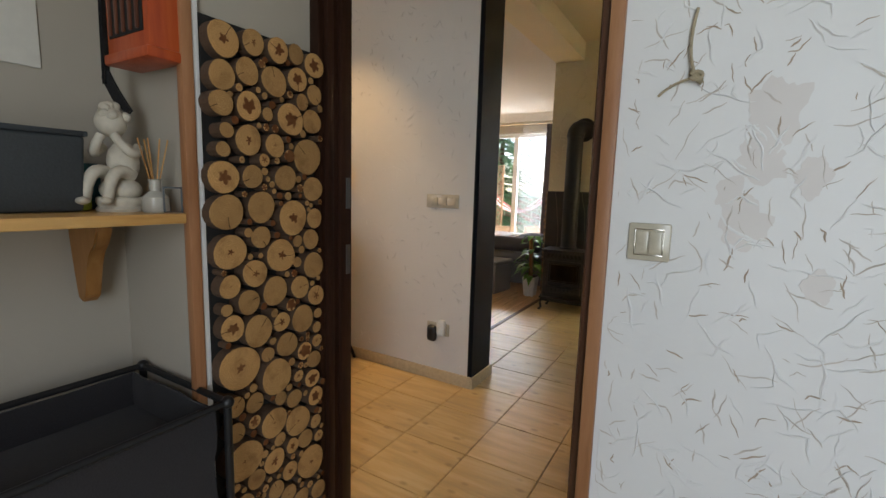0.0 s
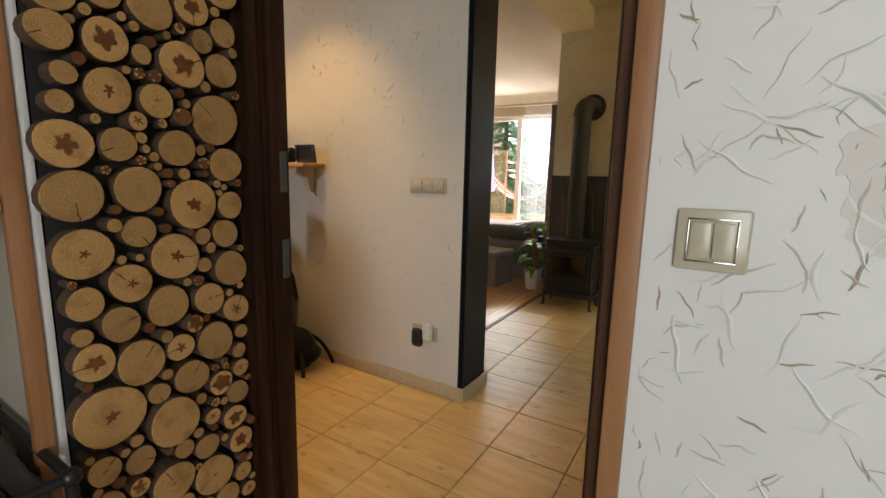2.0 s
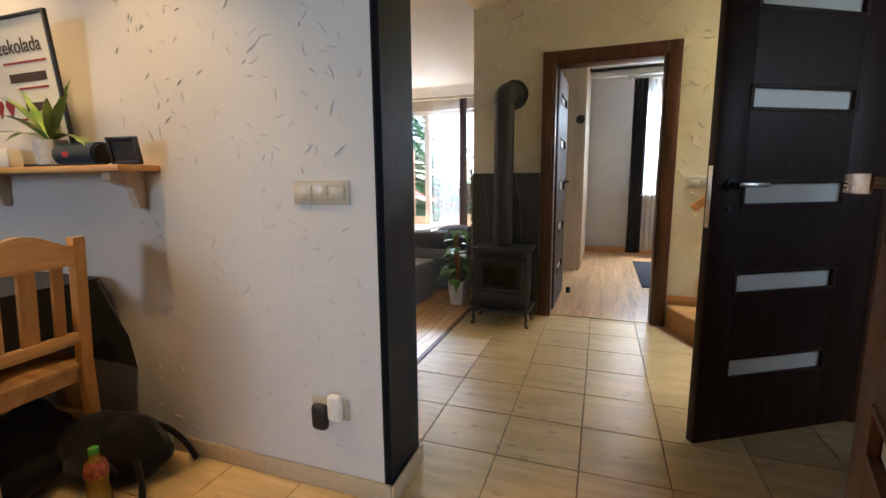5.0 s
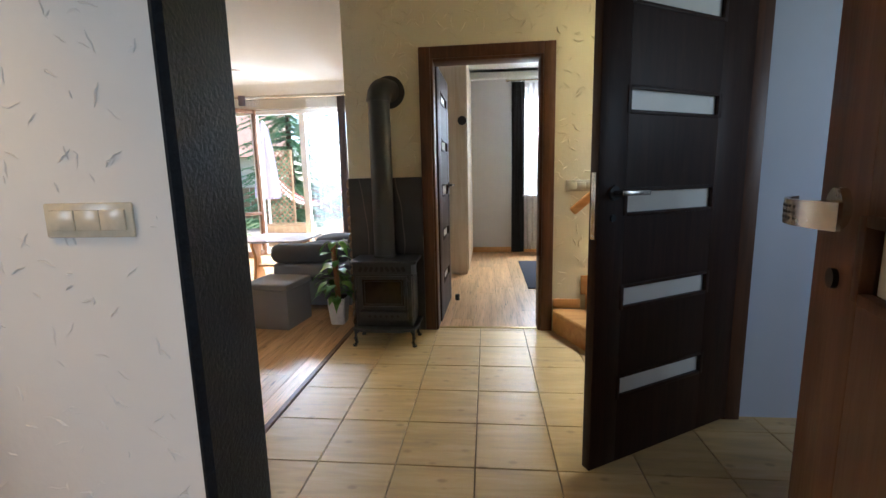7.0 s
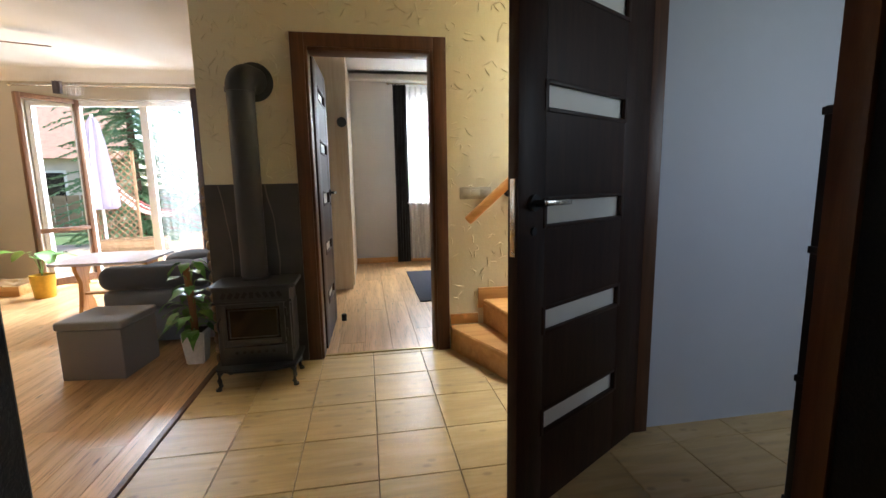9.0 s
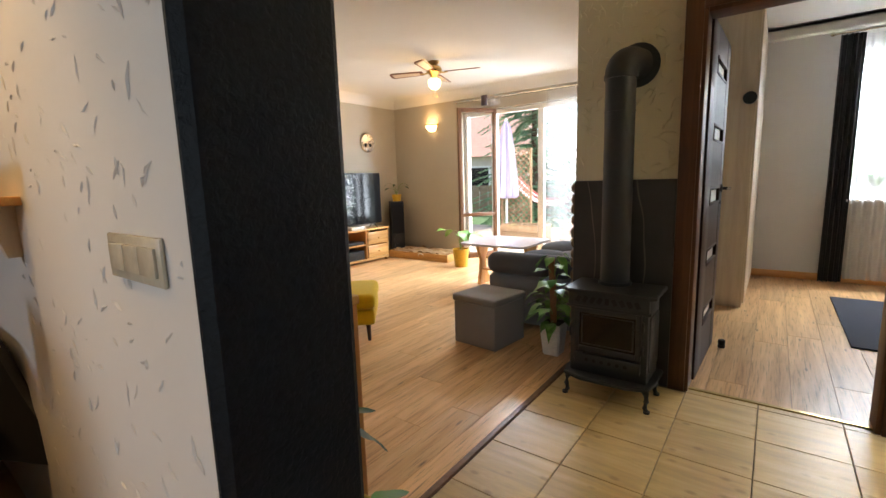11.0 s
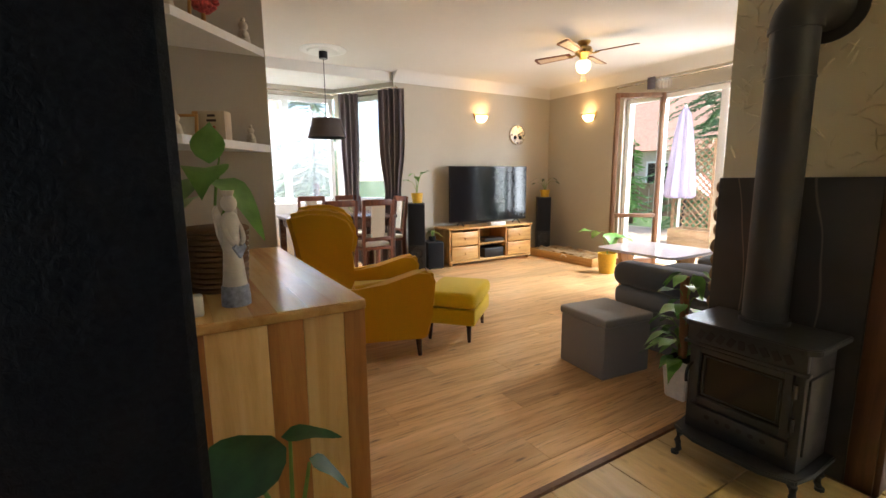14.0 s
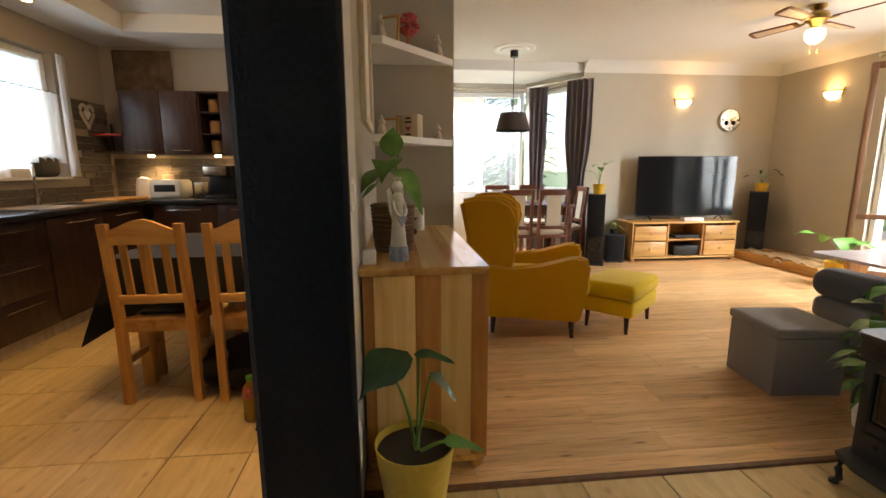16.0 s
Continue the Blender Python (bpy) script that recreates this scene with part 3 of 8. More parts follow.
wall("wall_vestibule", "vest_wall", "white wall with rough scratched relief plaster",
     (0.73, 2.9, 1.42, 1.56, 0, TOP), (-0.183, 0.73, 1.43, 1.56, 2.06, TOP))
wall("wall_log_panel", "vest_side_shaded", "warm white wall block behind the log panel, shade put into its colour",
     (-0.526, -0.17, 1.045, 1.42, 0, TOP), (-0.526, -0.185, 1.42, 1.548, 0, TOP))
wall("wall_niche", "vest_side_shaded", "warm white wall of the coat niche, shade put into its colour", (-0.646, -0.526, -0.9, 1.56, 0, TOP))
wall("wall_back", "vest_side_shaded", "warm white wall with the open entrance, in the shaded colour",
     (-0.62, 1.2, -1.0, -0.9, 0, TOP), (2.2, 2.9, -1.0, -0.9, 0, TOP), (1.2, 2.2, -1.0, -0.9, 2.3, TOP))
wall("wall_entrance", "vest_side_shaded", "warm white side wall of the vestibule, in the shaded colour", (2.8, 2.9, -0.9, 1.42, 0, TOP))
wall("wall_switch", "hall_white", "white hall wall with plaster relief strokes",
     (-4.3, -0.214, 2.642, 2.79, 0, TOP), (-0.75, -0.214, 2.79, 2.868, 0, TOP))
wall("wall_living_south", "living", "greige living room wall with a thick pier beside the shelves",
     (-2.44, -0.75, 2.79, 2.866, 0, TOP), (-5.7, -2.44, 2.79, 3.44, 0, TOP))
pil = bm_new()
prism(pil, [(-0.2135, 2.636), (-0.206, 2.636), (-0.193, 2.652), (-0.187, 2.884), (-0.194, 2.897), (-0.2135, 2.897)], 2, 0, TOP)
structure("pillar", pil, M["black_pillar"], "black pillar with embossed wallpaper at the wall end")
wall("wall_tv", "living", "greige living room wall behind the television", (-5.0, -4.85, 5.42, 8.35, 0, TOP))
wall("wall_terrace", "living", "greige wall with the terrace door opening",
     (-4.85, -3.47, 8.15, 8.38, 0, TOP), (-3.47, -1.3, 8.15, 8.38, 2.2, TOP), (-1.3, -0.42, 8.15, 8.38, 0, TOP))
wall("wall_stove", "hall_yellow", "cream plaster wall behind the stove with a door opening",
     (-0.556, 0.075, 5.03, 5.15, 0, TOP), (0.075, 0.875, 5.03, 5.15, 1.998, TOP), (0.875, 3.2, 5.03, 5.15, 0, 5.0))
wall("wall_bedroom_side", "living", "greige wall between living room and bedroom", (-0.556, -0.42, 5.15, 8.15, 0, TOP))
wall("wall_bedroom", "bed_wall", "pale grey bedroom walls round the window",
     (-0.42, 1.0, 8.6, 8.75, 0, 2.75), (1.0, 2.1, 8.6, 8.75, 0, 0.85), (1.0, 2.1, 8.6, 8.75, 2.4, 2.75), (2.1, 3.2, 8.6, 8.75, 0, 2.75),
     (3.2, 3.3, 5.15, 8.75, 0, 2.75), (-0.42, -0.40, 5.152, 8.6, 0, 2.75))
wall("wall_hall_east", "hall_yellow", "cream hall wall with the dark door opening",
     (1.6, 1.72, 1.56, 3.0, 0, TOP), (1.6, 1.72, 3.0, 3.82, 2.06, TOP))
# the opening at x 3.1 is unseen, added for the side room lamp
wall("wall_small_room", "blue_wall", "pale blue wall of the small side room",
     (1.6, 3.2, 3.822, 4.0, 0, TOP), (3.1, 3.2, 1.56, 2.2, 0, TOP), (3.1, 3.2, 2.9, 3.822, 0, TOP), (3.1, 3.2, 2.2, 2.9, 0, 1.25), (3.1, 3.2, 2.2, 2.9, 1.95, TOP))
wall("wall_stair", "hall_yellow", "cream wall closing the stairwell", (3.1, 3.2, 4.0, 5.03, 0, 5.0), (1.6, 3.1, 4.0, 4.03, 0, 5.0))
wall("wall_kitchen_back", "kitchen_paint", "beige kitchen wall behind the wall cabinets", (-4.42, -4.3, -0.12, 2.642, 0, TOP))
wall("wall_kitchen_window", "kitchen_paint", "beige kitchen wall round the window",
     (-4.42, -3.62, -0.14, 0, 0, TOP), (-3.62, -2.1, -0.14, 0, 0, 1.105), (-3.62, -2.1, -0.14, 0, 2.2, TOP), (-2.1, -0.62, -0.14, 0, 0, TOP))
# bay of the dining corner
wall("wall_bay", "living", "greige wall of the dining bay under and over the windows",
     (-5.85, -5.7, 3.35, 4.95, 0, 0.86), (-5.85, -5.7, 3.35, 4.95, 2.28, TOP), (-5.85, -5.7, 3.35, 3.62, 0.86, 2.28))
ang = bm_new()
RB = Matrix.Translation((-5.7, 4.92, 0)) @ Matrix.Rotation(math.atan2(0.5, 0.85), 4, "Z")
for b in ((0, 1.0, 0, 0.14, 0, 0.86), (0, 1.0, 0, 0.14, 2.28, TOP), (0, 0.12, 0, 0.14, 0.86, 2.28), (0.88, 1.0, 0, 0.14, 0.86, 2.28)):
    box(ang, *b, rot=RB)
structure("wall_bay_angled", ang, M["living"], "greige angled wall of the dining bay")

# ceilings, each an object of its own
for nm, mat, lab, b in (
        ("ceiling_hall", "hall_yellow", "cream hall ceiling", (-0.62, 1.6, 1.56, 5.03, 2.62, 2.72)),
        ("ceiling_living", "ceiling", "white living room ceiling", (-5.0, -0.556, 2.87, 8.15, 2.52, 2.6)),
        ("ceiling_bay", "ceiling", "white lowered ceiling of the dining bay", (-5.85, -4.86, 3.48, 5.5, 2.40, 2.519)),
        ("ceiling_kitchen", "ceiling", "white kitchen ceiling", (-4.3, -0.62, 0, 2.642, 2.6, 2.7)),
        ("ceiling_vestibule", "ceiling", "white vestibule ceiling", (-0.62, 2.9, -0.9, 1.42, 2.6, 2.7)),
        ("ceiling_bedroom", "ceiling", "white bedroom ceiling", (-0.42, 3.2, 5.15, 8.6, 2.66, 2.74)),
        ("ceiling_side_room", "ceiling", "white side room ceiling", (1.72, 3.1, 1.56, 3.9, 2.6, 2.7)),
        ("ceiling_stair", "ceiling", "white ceiling over the stairs", (1.6, 3.2, 4.0, 5.15, 5.0, 5.1)),
        ("ceiling_upper_hall", "hall_yellow", "cream wall over the stair opening", (1.5, 1.6, 3.9, 5.03, 2.62, 5.0))):
    bm = bm_new()
    box(bm, *b)
    structure(nm, bm, M[mat], lab)
bm = bm_new()
box(bm, -0.553, -0.27, 2.886, 5.03, 2.45, 2.62, 0.004)
structure("beam", bm, M["hall_yellow"], "cream plastered ceiling beam between hall and living room")
bm = bm_new()
box(bm, -4.3, -0.62, 0, 0.55, 2.44, 2.6, 0.004)
box(bm, -4.3, -3.75, 0.55, 2.642, 2.44, 2.6, 0.004)
structure("kitchen_soffit", bm, M["ceiling"], "white lowered ceiling edge in the kitchen")
# cove along the living room ceiling
cove = bm_new()
prism(cove, [(-4.85, 2.395), (-4.84, 2.395), (-4.80, 2.45), (-4.73, 2.505), (-4.69, 2.52), (-4.85, 2.52)], 1, 5.42, 8.15)
structure("trim_tv_wall", cove, M["ceiling"], "white coved cornice", True)
cove = bm_new()
prism(cove, [(8.15, 2.395), (8.14, 2.395), (8.10, 2.45), (8.03, 2.505), (7.99, 2.52), (8.15, 2.52)], 0, -4.85, -0.57)
structure("trim_terrace_wall", cove, M["ceiling"], "white coved cornice", True)
bm = bm_new()
box(bm, -0.4, 3.2, 8.5, 8.6, 2.56, 2.66, 0.02)
structure("trim_bedroom", bm, M["ceiling"], "white bedroom cornice")

# floors under the laid pieces
bm = bm_new()
box(bm, -0.58, 3.2, -1.0, 5.06, -0.1, -0.012)
box(bm, -4.42, -0.58, -0.12, 2.8, -0.1, -0.012)
floor_tiles = structure("floor_tiled", bm, M["grout"], "beige ceramic tile floor with dark grout")
bm = bm_new()
box(bm, -5.85, -0.58, 2.86, 8.3, -0.1, -0.012)
floor_living = structure("floor_laminate", bm, M["grout"], "oak laminate floor of the living room")
bm = bm_new()
box(bm, -0.42, 3.2, 5.06, 8.7, -0.1, -0.012)
floor_bed = structure("floor_bedroom", bm, M["grout"], "oak laminate floor of the bedroom")
bm = bm_new()
prism(bm, [(-0.60, 0.0), (-0.595, 0.005), (-0.57, 0.005), (-0.563, 0.0)], 1, 2.87, 5.03)
structure("trim_floor_strip", bm, M["upvc_brown"], "brown floor transition strip")
bm = bm_new()
box(bm, 0.08, 0.87, 5.05, 5.075, -0.004, 0.006, 0.002)
structure("trim_threshold", bm, M["brass"], "thin brass threshold strip")

# skirtings
SK = plain("beige_skirting_tile", (0.50, 0.40, 0.26), 0.4)


def skirting(name, boxes, mat=SK, label="beige tile skirting"):
    bm = bm_new()
    for b in boxes:
        box(bm, *b, bevel=0.004)
    structure(name, bm, mat, label, True)


skirting("baseboard_switch", [(-1.2, -0.1875, 2.628, 2.6415, 0, 0.072), (-0.1865, -0.175, 2.63, 2.905, 0, 0.072)])
skirting("baseboard_living", [(-4.85, -4.835, 5.42, 8.15, 0, 0.06), (-4.83, -3.0, 8.135, 8.149, 0, 0.06)], M["pine_y"], "pine skirting board")
skirting("baseboard_bedroom", [(-0.4, 1.8, 8.585, 8.599, 0, 0.08)], M["oak_step"], "oak skirting board")
skirting("baseboard_stair", [(0.965, 1.165, 5.012, 5.029, 0.172, 0.245), (1.165, 2.2, 5.012, 5.029, 0.28, 0.424)], M["oak_step"], "orange oak stair skirting")


# plaster relief strokes
def strokes(name, parent_label, mat, origin, u, v, size, count, seed, length, width, depth, keep_out=()):
    rnd = random.Random(seed)
    o, u, v = Vector(origin), Vector(u), Vector(v)
    nrm = u.cross(v).normalized()
    bm = bm_new()
    for _ in range(count):
        a0, b0 = rnd.random() * size[0], rnd.random() * size[1]
        if any(x0 < a0 < x1 and z0 < b0 < z1 for x0, x1, z0, z1 in keep_out):
            continue
        ang, bend = rnd.uniform(0, math.pi), rnd.choice((rnd.uniform(-0.3, 0.3), rnd.uniform(-0.9, 0.9)))
        ln, w, h = rnd.uniform(*length), rnd.uniform(*width), depth * rnd.uniform(0.5, 1.2)
        prev, n, kink = None, 8, rnd.choice((0.0, 0.0, rnd.uniform(-1.5, 1.5)))
        turn = rnd.uniform(0.35, 0.65)
        x, y = a0, b0
        for i in range(n + 1):
            t = i / n
            th = ang + bend * (t - 0.5) + (kink if t > turn else 0.0) + 0.22 * math.sin(11 * t + ang * 7)
            x, y = x + math.cos(th) * ln / n, y + math.sin(th) * ln / n
            x2, y2 = min(max(x, 0.005), size[0] - 0.005), min(max(y, 0.0), size[1])
            ww = w * (0.15 + math.sin(math.pi * (0.1 + 0.85 * t)))
            du, dv = -math.sin(th) * ww, math.cos(th) * ww
            row = [bm.verts.new(o + u * (x2 + du) + v * (y2 + dv) + nrm * 0.0004), bm.verts.new(o + u * x2 + v * y2 + nrm * h * math.sin(math.pi * (0.08 + 0.84 * t))),
                   bm.verts.new(o + u * (x2 - du) + v * (y2 - dv) + nrm * 0.0004)]
            if prev:
                bm.faces.new((prev[0], prev[1], row[1], row[0]))
                bm.faces.new((prev[1], prev[2], row[2], row[1]))
            prev = row
    ob = new(name, mesh(name, bm, mat, True))
    ob.parent = bpy.data.objects[parent_label]
    return tagged(ob, kind="stuff")


SWITCH_GAP = [(0.03, 0.135, 0.9, 1.01)]
strokes("plaster_stroke", "wall_vestibule", M["vest_wall"], (0.74, 1.4195, 0.1), (1, 0, 0), (0, 0, 1), (1.2, 2.0), 700, 3, (0.03, 0.11), (0.001, 0.003), 0.0022, SWITCH_GAP)
strokes("plaster_groove", "wall_vestibule", M["groove_pale"], (0.74, 1.4193, 0.1), (1, 0, 0), (0, 0, 1), (1.2, 2.0), 620, 21, (0.025, 0.085), (0.0005, 0.0016), 0.0012, SWITCH_GAP)
strokes("plaster_groove", "wall_vestibule", M["groove"], (0.74, 1.4192, 0.1), (1, 0, 0), (0, 0, 1), (1.2, 2.0), 420, 11, (0.012, 0.05), (0.0004, 0.0017), 0.0009, SWITCH_GAP)
strokes("plaster_stroke", "wall_switch", M["hall_white"], (-1.3, 2.6415, 0.1), (1, 0, 0), (0, 0, 1), (1.05, 2.4), 400, 5, (0.018, 0.06), (0.0014, 0.0032), 0.0036)
strokes("plaster_stroke", "wall_stove", M["hall_yellow"], (-0.55, 5.0295, 1.19), (1, 0, 0), (0, 0, 1), (0.56, 1.4), 200, 7, (0.03, 0.085), (0.002, 0.0045), 0.009)
strokes("plaster_stroke", "wall_stove", M["hall_yellow"], (0.96, 5.0295, 0.3), (1, 0, 0), (0, 0, 1), (0.8, 2.2), 220, 8, (0.03, 0.085), (0.002, 0.0045), 0.009)
strokes("plaster_stroke", "wall_stove", M["hall_yellow"], (0.0, 5.0295, 2.12), (1, 0, 0), (0, 0, 1), (0.95, 0.45), 75, 9, (0.03, 0.085), (0.002, 0.0045), 0.009)


# bare patches in the vestibule plaster
def patch(at, r, seed):
    rnd = random.Random(seed)
    bm = bm_new()
    n = 40
    pts = []
    for i in range(n):
        a = 2 * math.pi * i / n
        rr = r * (0.75 + 0.35 * noise.noise(Vector((math.cos(a) * 1.7 + seed, math.sin(a) * 1.7, seed))) + rnd.uniform(-0.07, 0.07))
        pts.append((at[0] + rr * math.cos(a), at[1] + 1.25 * rr * math.sin(a)))
    prism(bm, pts, 1, 1.4196 - 0.0002 * seed, 1.43)
    ob = new("plaster_patch", mesh("plaster_patch", bm, M["patch"]))
    ob.parent = bpy.data.objects["wall_vestibule"]


for i, (x, z, r) in enumerate(((0.985, 1.225, 0.05), (0.965, 1.11, 0.055), (1.0, 1.31, 0.06), (0.945, 1.16, 0.034), (1.06, 1.19, 0.034), (1.09, 1.0, 0.03))):
    patch((x, z), r, i + 1)


# door casings
def casing(name, boxes, mat, label):
    bm = bm_new()
    for b in boxes:
        box(bm, *b, bevel=0.004)
    return structure(name, bm, M[mat], label, True)


casing("door_frame_vestibule", [(-0.183, -0.135, 1.4205, 1.446, 0, 2.14), (-0.183, -0.121, 1.446, 1.472, 0, 2.06), (-0.183, -0.129, 1.472, 1.50, 0, 2.06), (-0.183, -0.117, 1.50, 1.548, 0, 2.06),
                                (-0.117, 0.73, 1.405, 1.4295, 2.03, 2.14), (-0.117, 0.68, 1.43, 1.55, 2.03, 2.058)], "wenge", "dark wenge door frame")
casing("door_frame_vestibule_right", [(0.672, 0.7295, 1.468, 1.497, 0, 2.06), (0.69, 0.7295, 1.444, 1.468, 0, 2.06), (0.683, 0.7295, 1.43, 1.444, 0, 2.06)], "walnut", "dark brown door lining")
casing("trim_vestibule_right", [(0.704, 0.734, 1.403, 1.4195, 0, 2.06)], "frame_edge", "orange-brown door frame edge")
casing("trim_niche_edge", [(-0.169, -0.143, 1.016, 1.0445, 0, TOP - 0.01)], "frame_edge", "brown wooden corner strip of the niche")
casing("trim_niche_white", [(-0.1685, -0.149, 1.045, 1.062, 0, TOP - 0.01)], "vest_wall", "white edge strip beside the logs")
casing("door_frame_bedroom", [(0.0, 0.082, 5.0, 5.029, 0, 2.072), (0.874, 0.957, 5.0, 5.029, 0, 2.072), (0.082, 0.874, 5.0, 5.029, 1.992, 2.072),
                              (0.076, 0.1, 5.012, 5.16, 0, 1.994), (0.854, 0.8745, 5.012, 5.16, 0, 1.994), (0.1, 0.854, 5.012, 5.16, 1.972, 1.994)], "brown_frame", "brown wooden door frame")
casing("door_frame_side_room", [(1.565, 1.599, 2.935, 3.02, 0, 2.09), (1.6, 1.72, 3.002, 3.022, 0, 2.058), (1.575, 1.655, 3.79, 3.8205, 0, 2.058), (1.565, 1.599, 3.02, 3.787, 2.03, 2.09)], "brown_frame", "brown door frame of the side room")

# log panel backing, marble panel behind the stove
bm = bm_new()
box(bm, -0.1695, -0.153, 1.065, 1.418, 0.0, 1.545)
tagged(new("log_panel", mesh("log_panel", bm, M["black_board"])), "black wall panel covered with sawn log slices", "wall panel", kind="structure")
bm = bm_new()
box(bm, -0.557, -0.003, 5.008, 5.029, 0.0, 1.17, 0.003)
structure("slate_panel", bm, M["slate"], "black veined marble panel behind the stove")


# ---- windows ----
def window(name, m, width, height, label, mullions=(), transoms=(), mat="upvc", depth=0.07, bar=0.06):
    """A framed window in its own x-z plane; the pane sits mid-depth."""
    root = tagged(new(name), label, "window", kind="structure")
    root.matrix_basis = m
    bm = bm_new()
    for b in ((0, bar, 0, depth, 0, height), (width - bar, width, 0, depth, 0, height), (bar, width - bar, 0, depth, 0, bar), (bar, width - bar, 0, depth, height - bar, height)):
        box(bm, *b, bevel=0.006)
    part("window_frame", bm, M[mat], root)
    for mu in mullions:
        bm = bm_new()
        box(bm, mu - 0.045, mu + 0.045, 0.004, depth - 0.004, bar, height - bar, 0.005)
        part("mullion", bm, M[mat], root)
    for x0, x1, z in transoms:
        bm = bm_new()
        box(bm, x0, x1, 0.006, depth - 0.006, z - 0.03, z + 0.03, 0.005)
        part("transom", bm, M[mat], root)
    xs = [bar] + sorted(mullions) + [width - bar]
    for a, b in zip(xs, xs[1:]):
        bm = bm_new()
        box(bm, a, b, depth / 2 - 0.004, depth / 2 + 0.004, bar, height - bar)
        p = part("pane", bm, M["glass"], root, smooth=False)
        p.visible_shadow = False
    return root


window("window_1", pose(-5.72, 3.62, 0.87, 0, 0, 90) @ pose(0, 0, 0), 1.28, 1.40, "white double window of the dining bay", (0.64,))
window("window_2", RB @ pose(0.12, 0.03, 0.87), 0.76, 1.40, "narrow white window in the angled bay wall")
window("window_4", pose(1.0, 8.63, 0.86), 1.1, 1.53, "white bedroom window", (0.55,))
window("window_5", pose(-3.61, -0.13, 1.13), 1.5, 1.06, "white kitchen window", (0.75,))
win3 = window("window_3", pose(-3.465, 8.2, 0.02), 2.155, 2.17, "white terrace window with an open door leaf", (0.515, 1.255))
# no pane in the opened half
for ch in list(win3.children):
    if ch.name.startswith("pane") and min(v.co.x for v in ch.data.vertices) < 0.5:
        bpy.data.objects.remove(ch)
leaf = tagged(new("terrace_door"), "open brown-framed glass terrace door leaf", "door", kind="structure")
leaf.matrix_basis = pose(-2.905, 8.16, 0.06, 0, 0, 180 + 57)
bm = bm_new()
for b in ((0, 0.05, 0, 0.06, 0, 2.13), (0.55, 0.6, 0, 0.06, 0, 2.13), (0.05, 0.55, 0, 0.06, 0, 0.08), (0.05, 0.55, 0, 0.06, 2.075, 2.13), (0.05, 0.55, 0, 0.06, 0.61, 0.66)):
    box(bm, *b, bevel=0.006)
part("door_frame", bm, M["upvc_brown"], leaf)
for z0, z1 in ((0.08, 0.61), (0.66, 2.075)):
    bm = bm_new()
    box(bm, 0.05, 0.55, 0.026, 0.034, z0, z1)
    part("pane", bm, M["glass"], leaf, smooth=False).visible_shadow = False
bm = bm_new()
box(bm, 0.555, 0.575, -0.03, 0.0, 1.0, 1.12, 0.005)
part("handle", bm, M["chrome"], leaf)


# ---- vestibule things ----
def log_slices():
    """Sawn log slices glued to the black panel: the large ones first, small ones packed between."""
    panel = bpy.data.objects["log_panel"]
    big = [(1.123, 1.505, .040), (1.203, 1.52, .031), (1.27, 1.518, .032), (1.332, 1.525, .026), (1.392, 1.509, .034), (1.116, 1.423, .034), (1.182, 1.446, .032),
           (1.256, 1.437, .038), (1.331, 1.458, .032), (1.183, 1.363, .035), (1.106, 1.358, .030), (1.306, 1.349, .042), (1.39, 1.355, .034), (1.182, 1.281, .037),
           (1.372, 1.254, .050), (1.114, 1.187, .040), (1.117, 1.102, .044), (1.217, 1.113, .041), (1.313, 1.082, .048), (1.125, 1.003, .044), (1.272, .979, .046),
           (1.387, .937, .038), (1.253, .882, .040), (1.34, .784, .040), (1.196, .783, .043), (1.139, .698, .058), (1.245, .639, .050), (1.322, .47, .045),
           (1.233, .507, .042), (1.139, .442, .054), (1.373, .309, .052), (1.189, .941, .036)]
    rnd = random.Random(12)
    logs = list(big)
    for r_lo, r_hi, tries in ((0.026, 0.036, 5000), (0.016, 0.026, 7000), (0.007, 0.014, 9000)):
        for _ in range(tries):
            r = rnd.uniform(r_lo, r_hi)
            y, z = rnd.uniform(1.088 + r, 1.426 - r), rnd.uniform(0.03 + r, 1.535 - r)
            if all((y - a) ** 2 + (z - b) ** 2 > (r + c + 0.0012) ** 2 for a, b, c in logs):
                logs.append((y, z, r))
    for y, z, r in logs:
        y, z, r = 1.031 * y - 0.0542, 1.025 * z - 0.0505, 1.028 * r
        depth = rnd.uniform(0.032, 0.046)
        n = 20 if r > 0.02 else 12
        ph = rnd.uniform(0, 9)
        ring = [r * (1 + 0.035 * math.sin(2 * a + ph) + 0.02 * math.sin(3 * a + ph * 2)) for a in [2 * math.pi * i / n for i in range(n)]]
        bm = bm_new()
        loops = []
        for d, k in ((0, 1.0), (depth - 0.0015, 1.0), (depth, 0.965)):
            loops.append([bm.verts.new((d, ring[i] * k * math.cos(2 * math.pi * i / n), ring[i] * k * math.sin(2 * math.pi * i / n))) for i in range(n)])
        for a, b in zip(loops, loops[1:]):
            for i in range(n):
                bm.faces.new((a[i], a[(i + 1) % n], b[(i + 1) % n], b[i]))
        face = bm.faces.new(loops[-1])
        me = mesh("log_slice", bm, M["bark"])
        me.materials.append(M["log_end"])
        for p in me.polygons:
            if len(p.vertices) == n or p.normal.x > 0.5:
                p.material_index = 1
        ob = new("log_slice", me)
        ob.parent = panel
        ob.matrix_basis = pose(-0.153, y, z, rnd.uniform(0, 360), 0, 0)


log_slices()


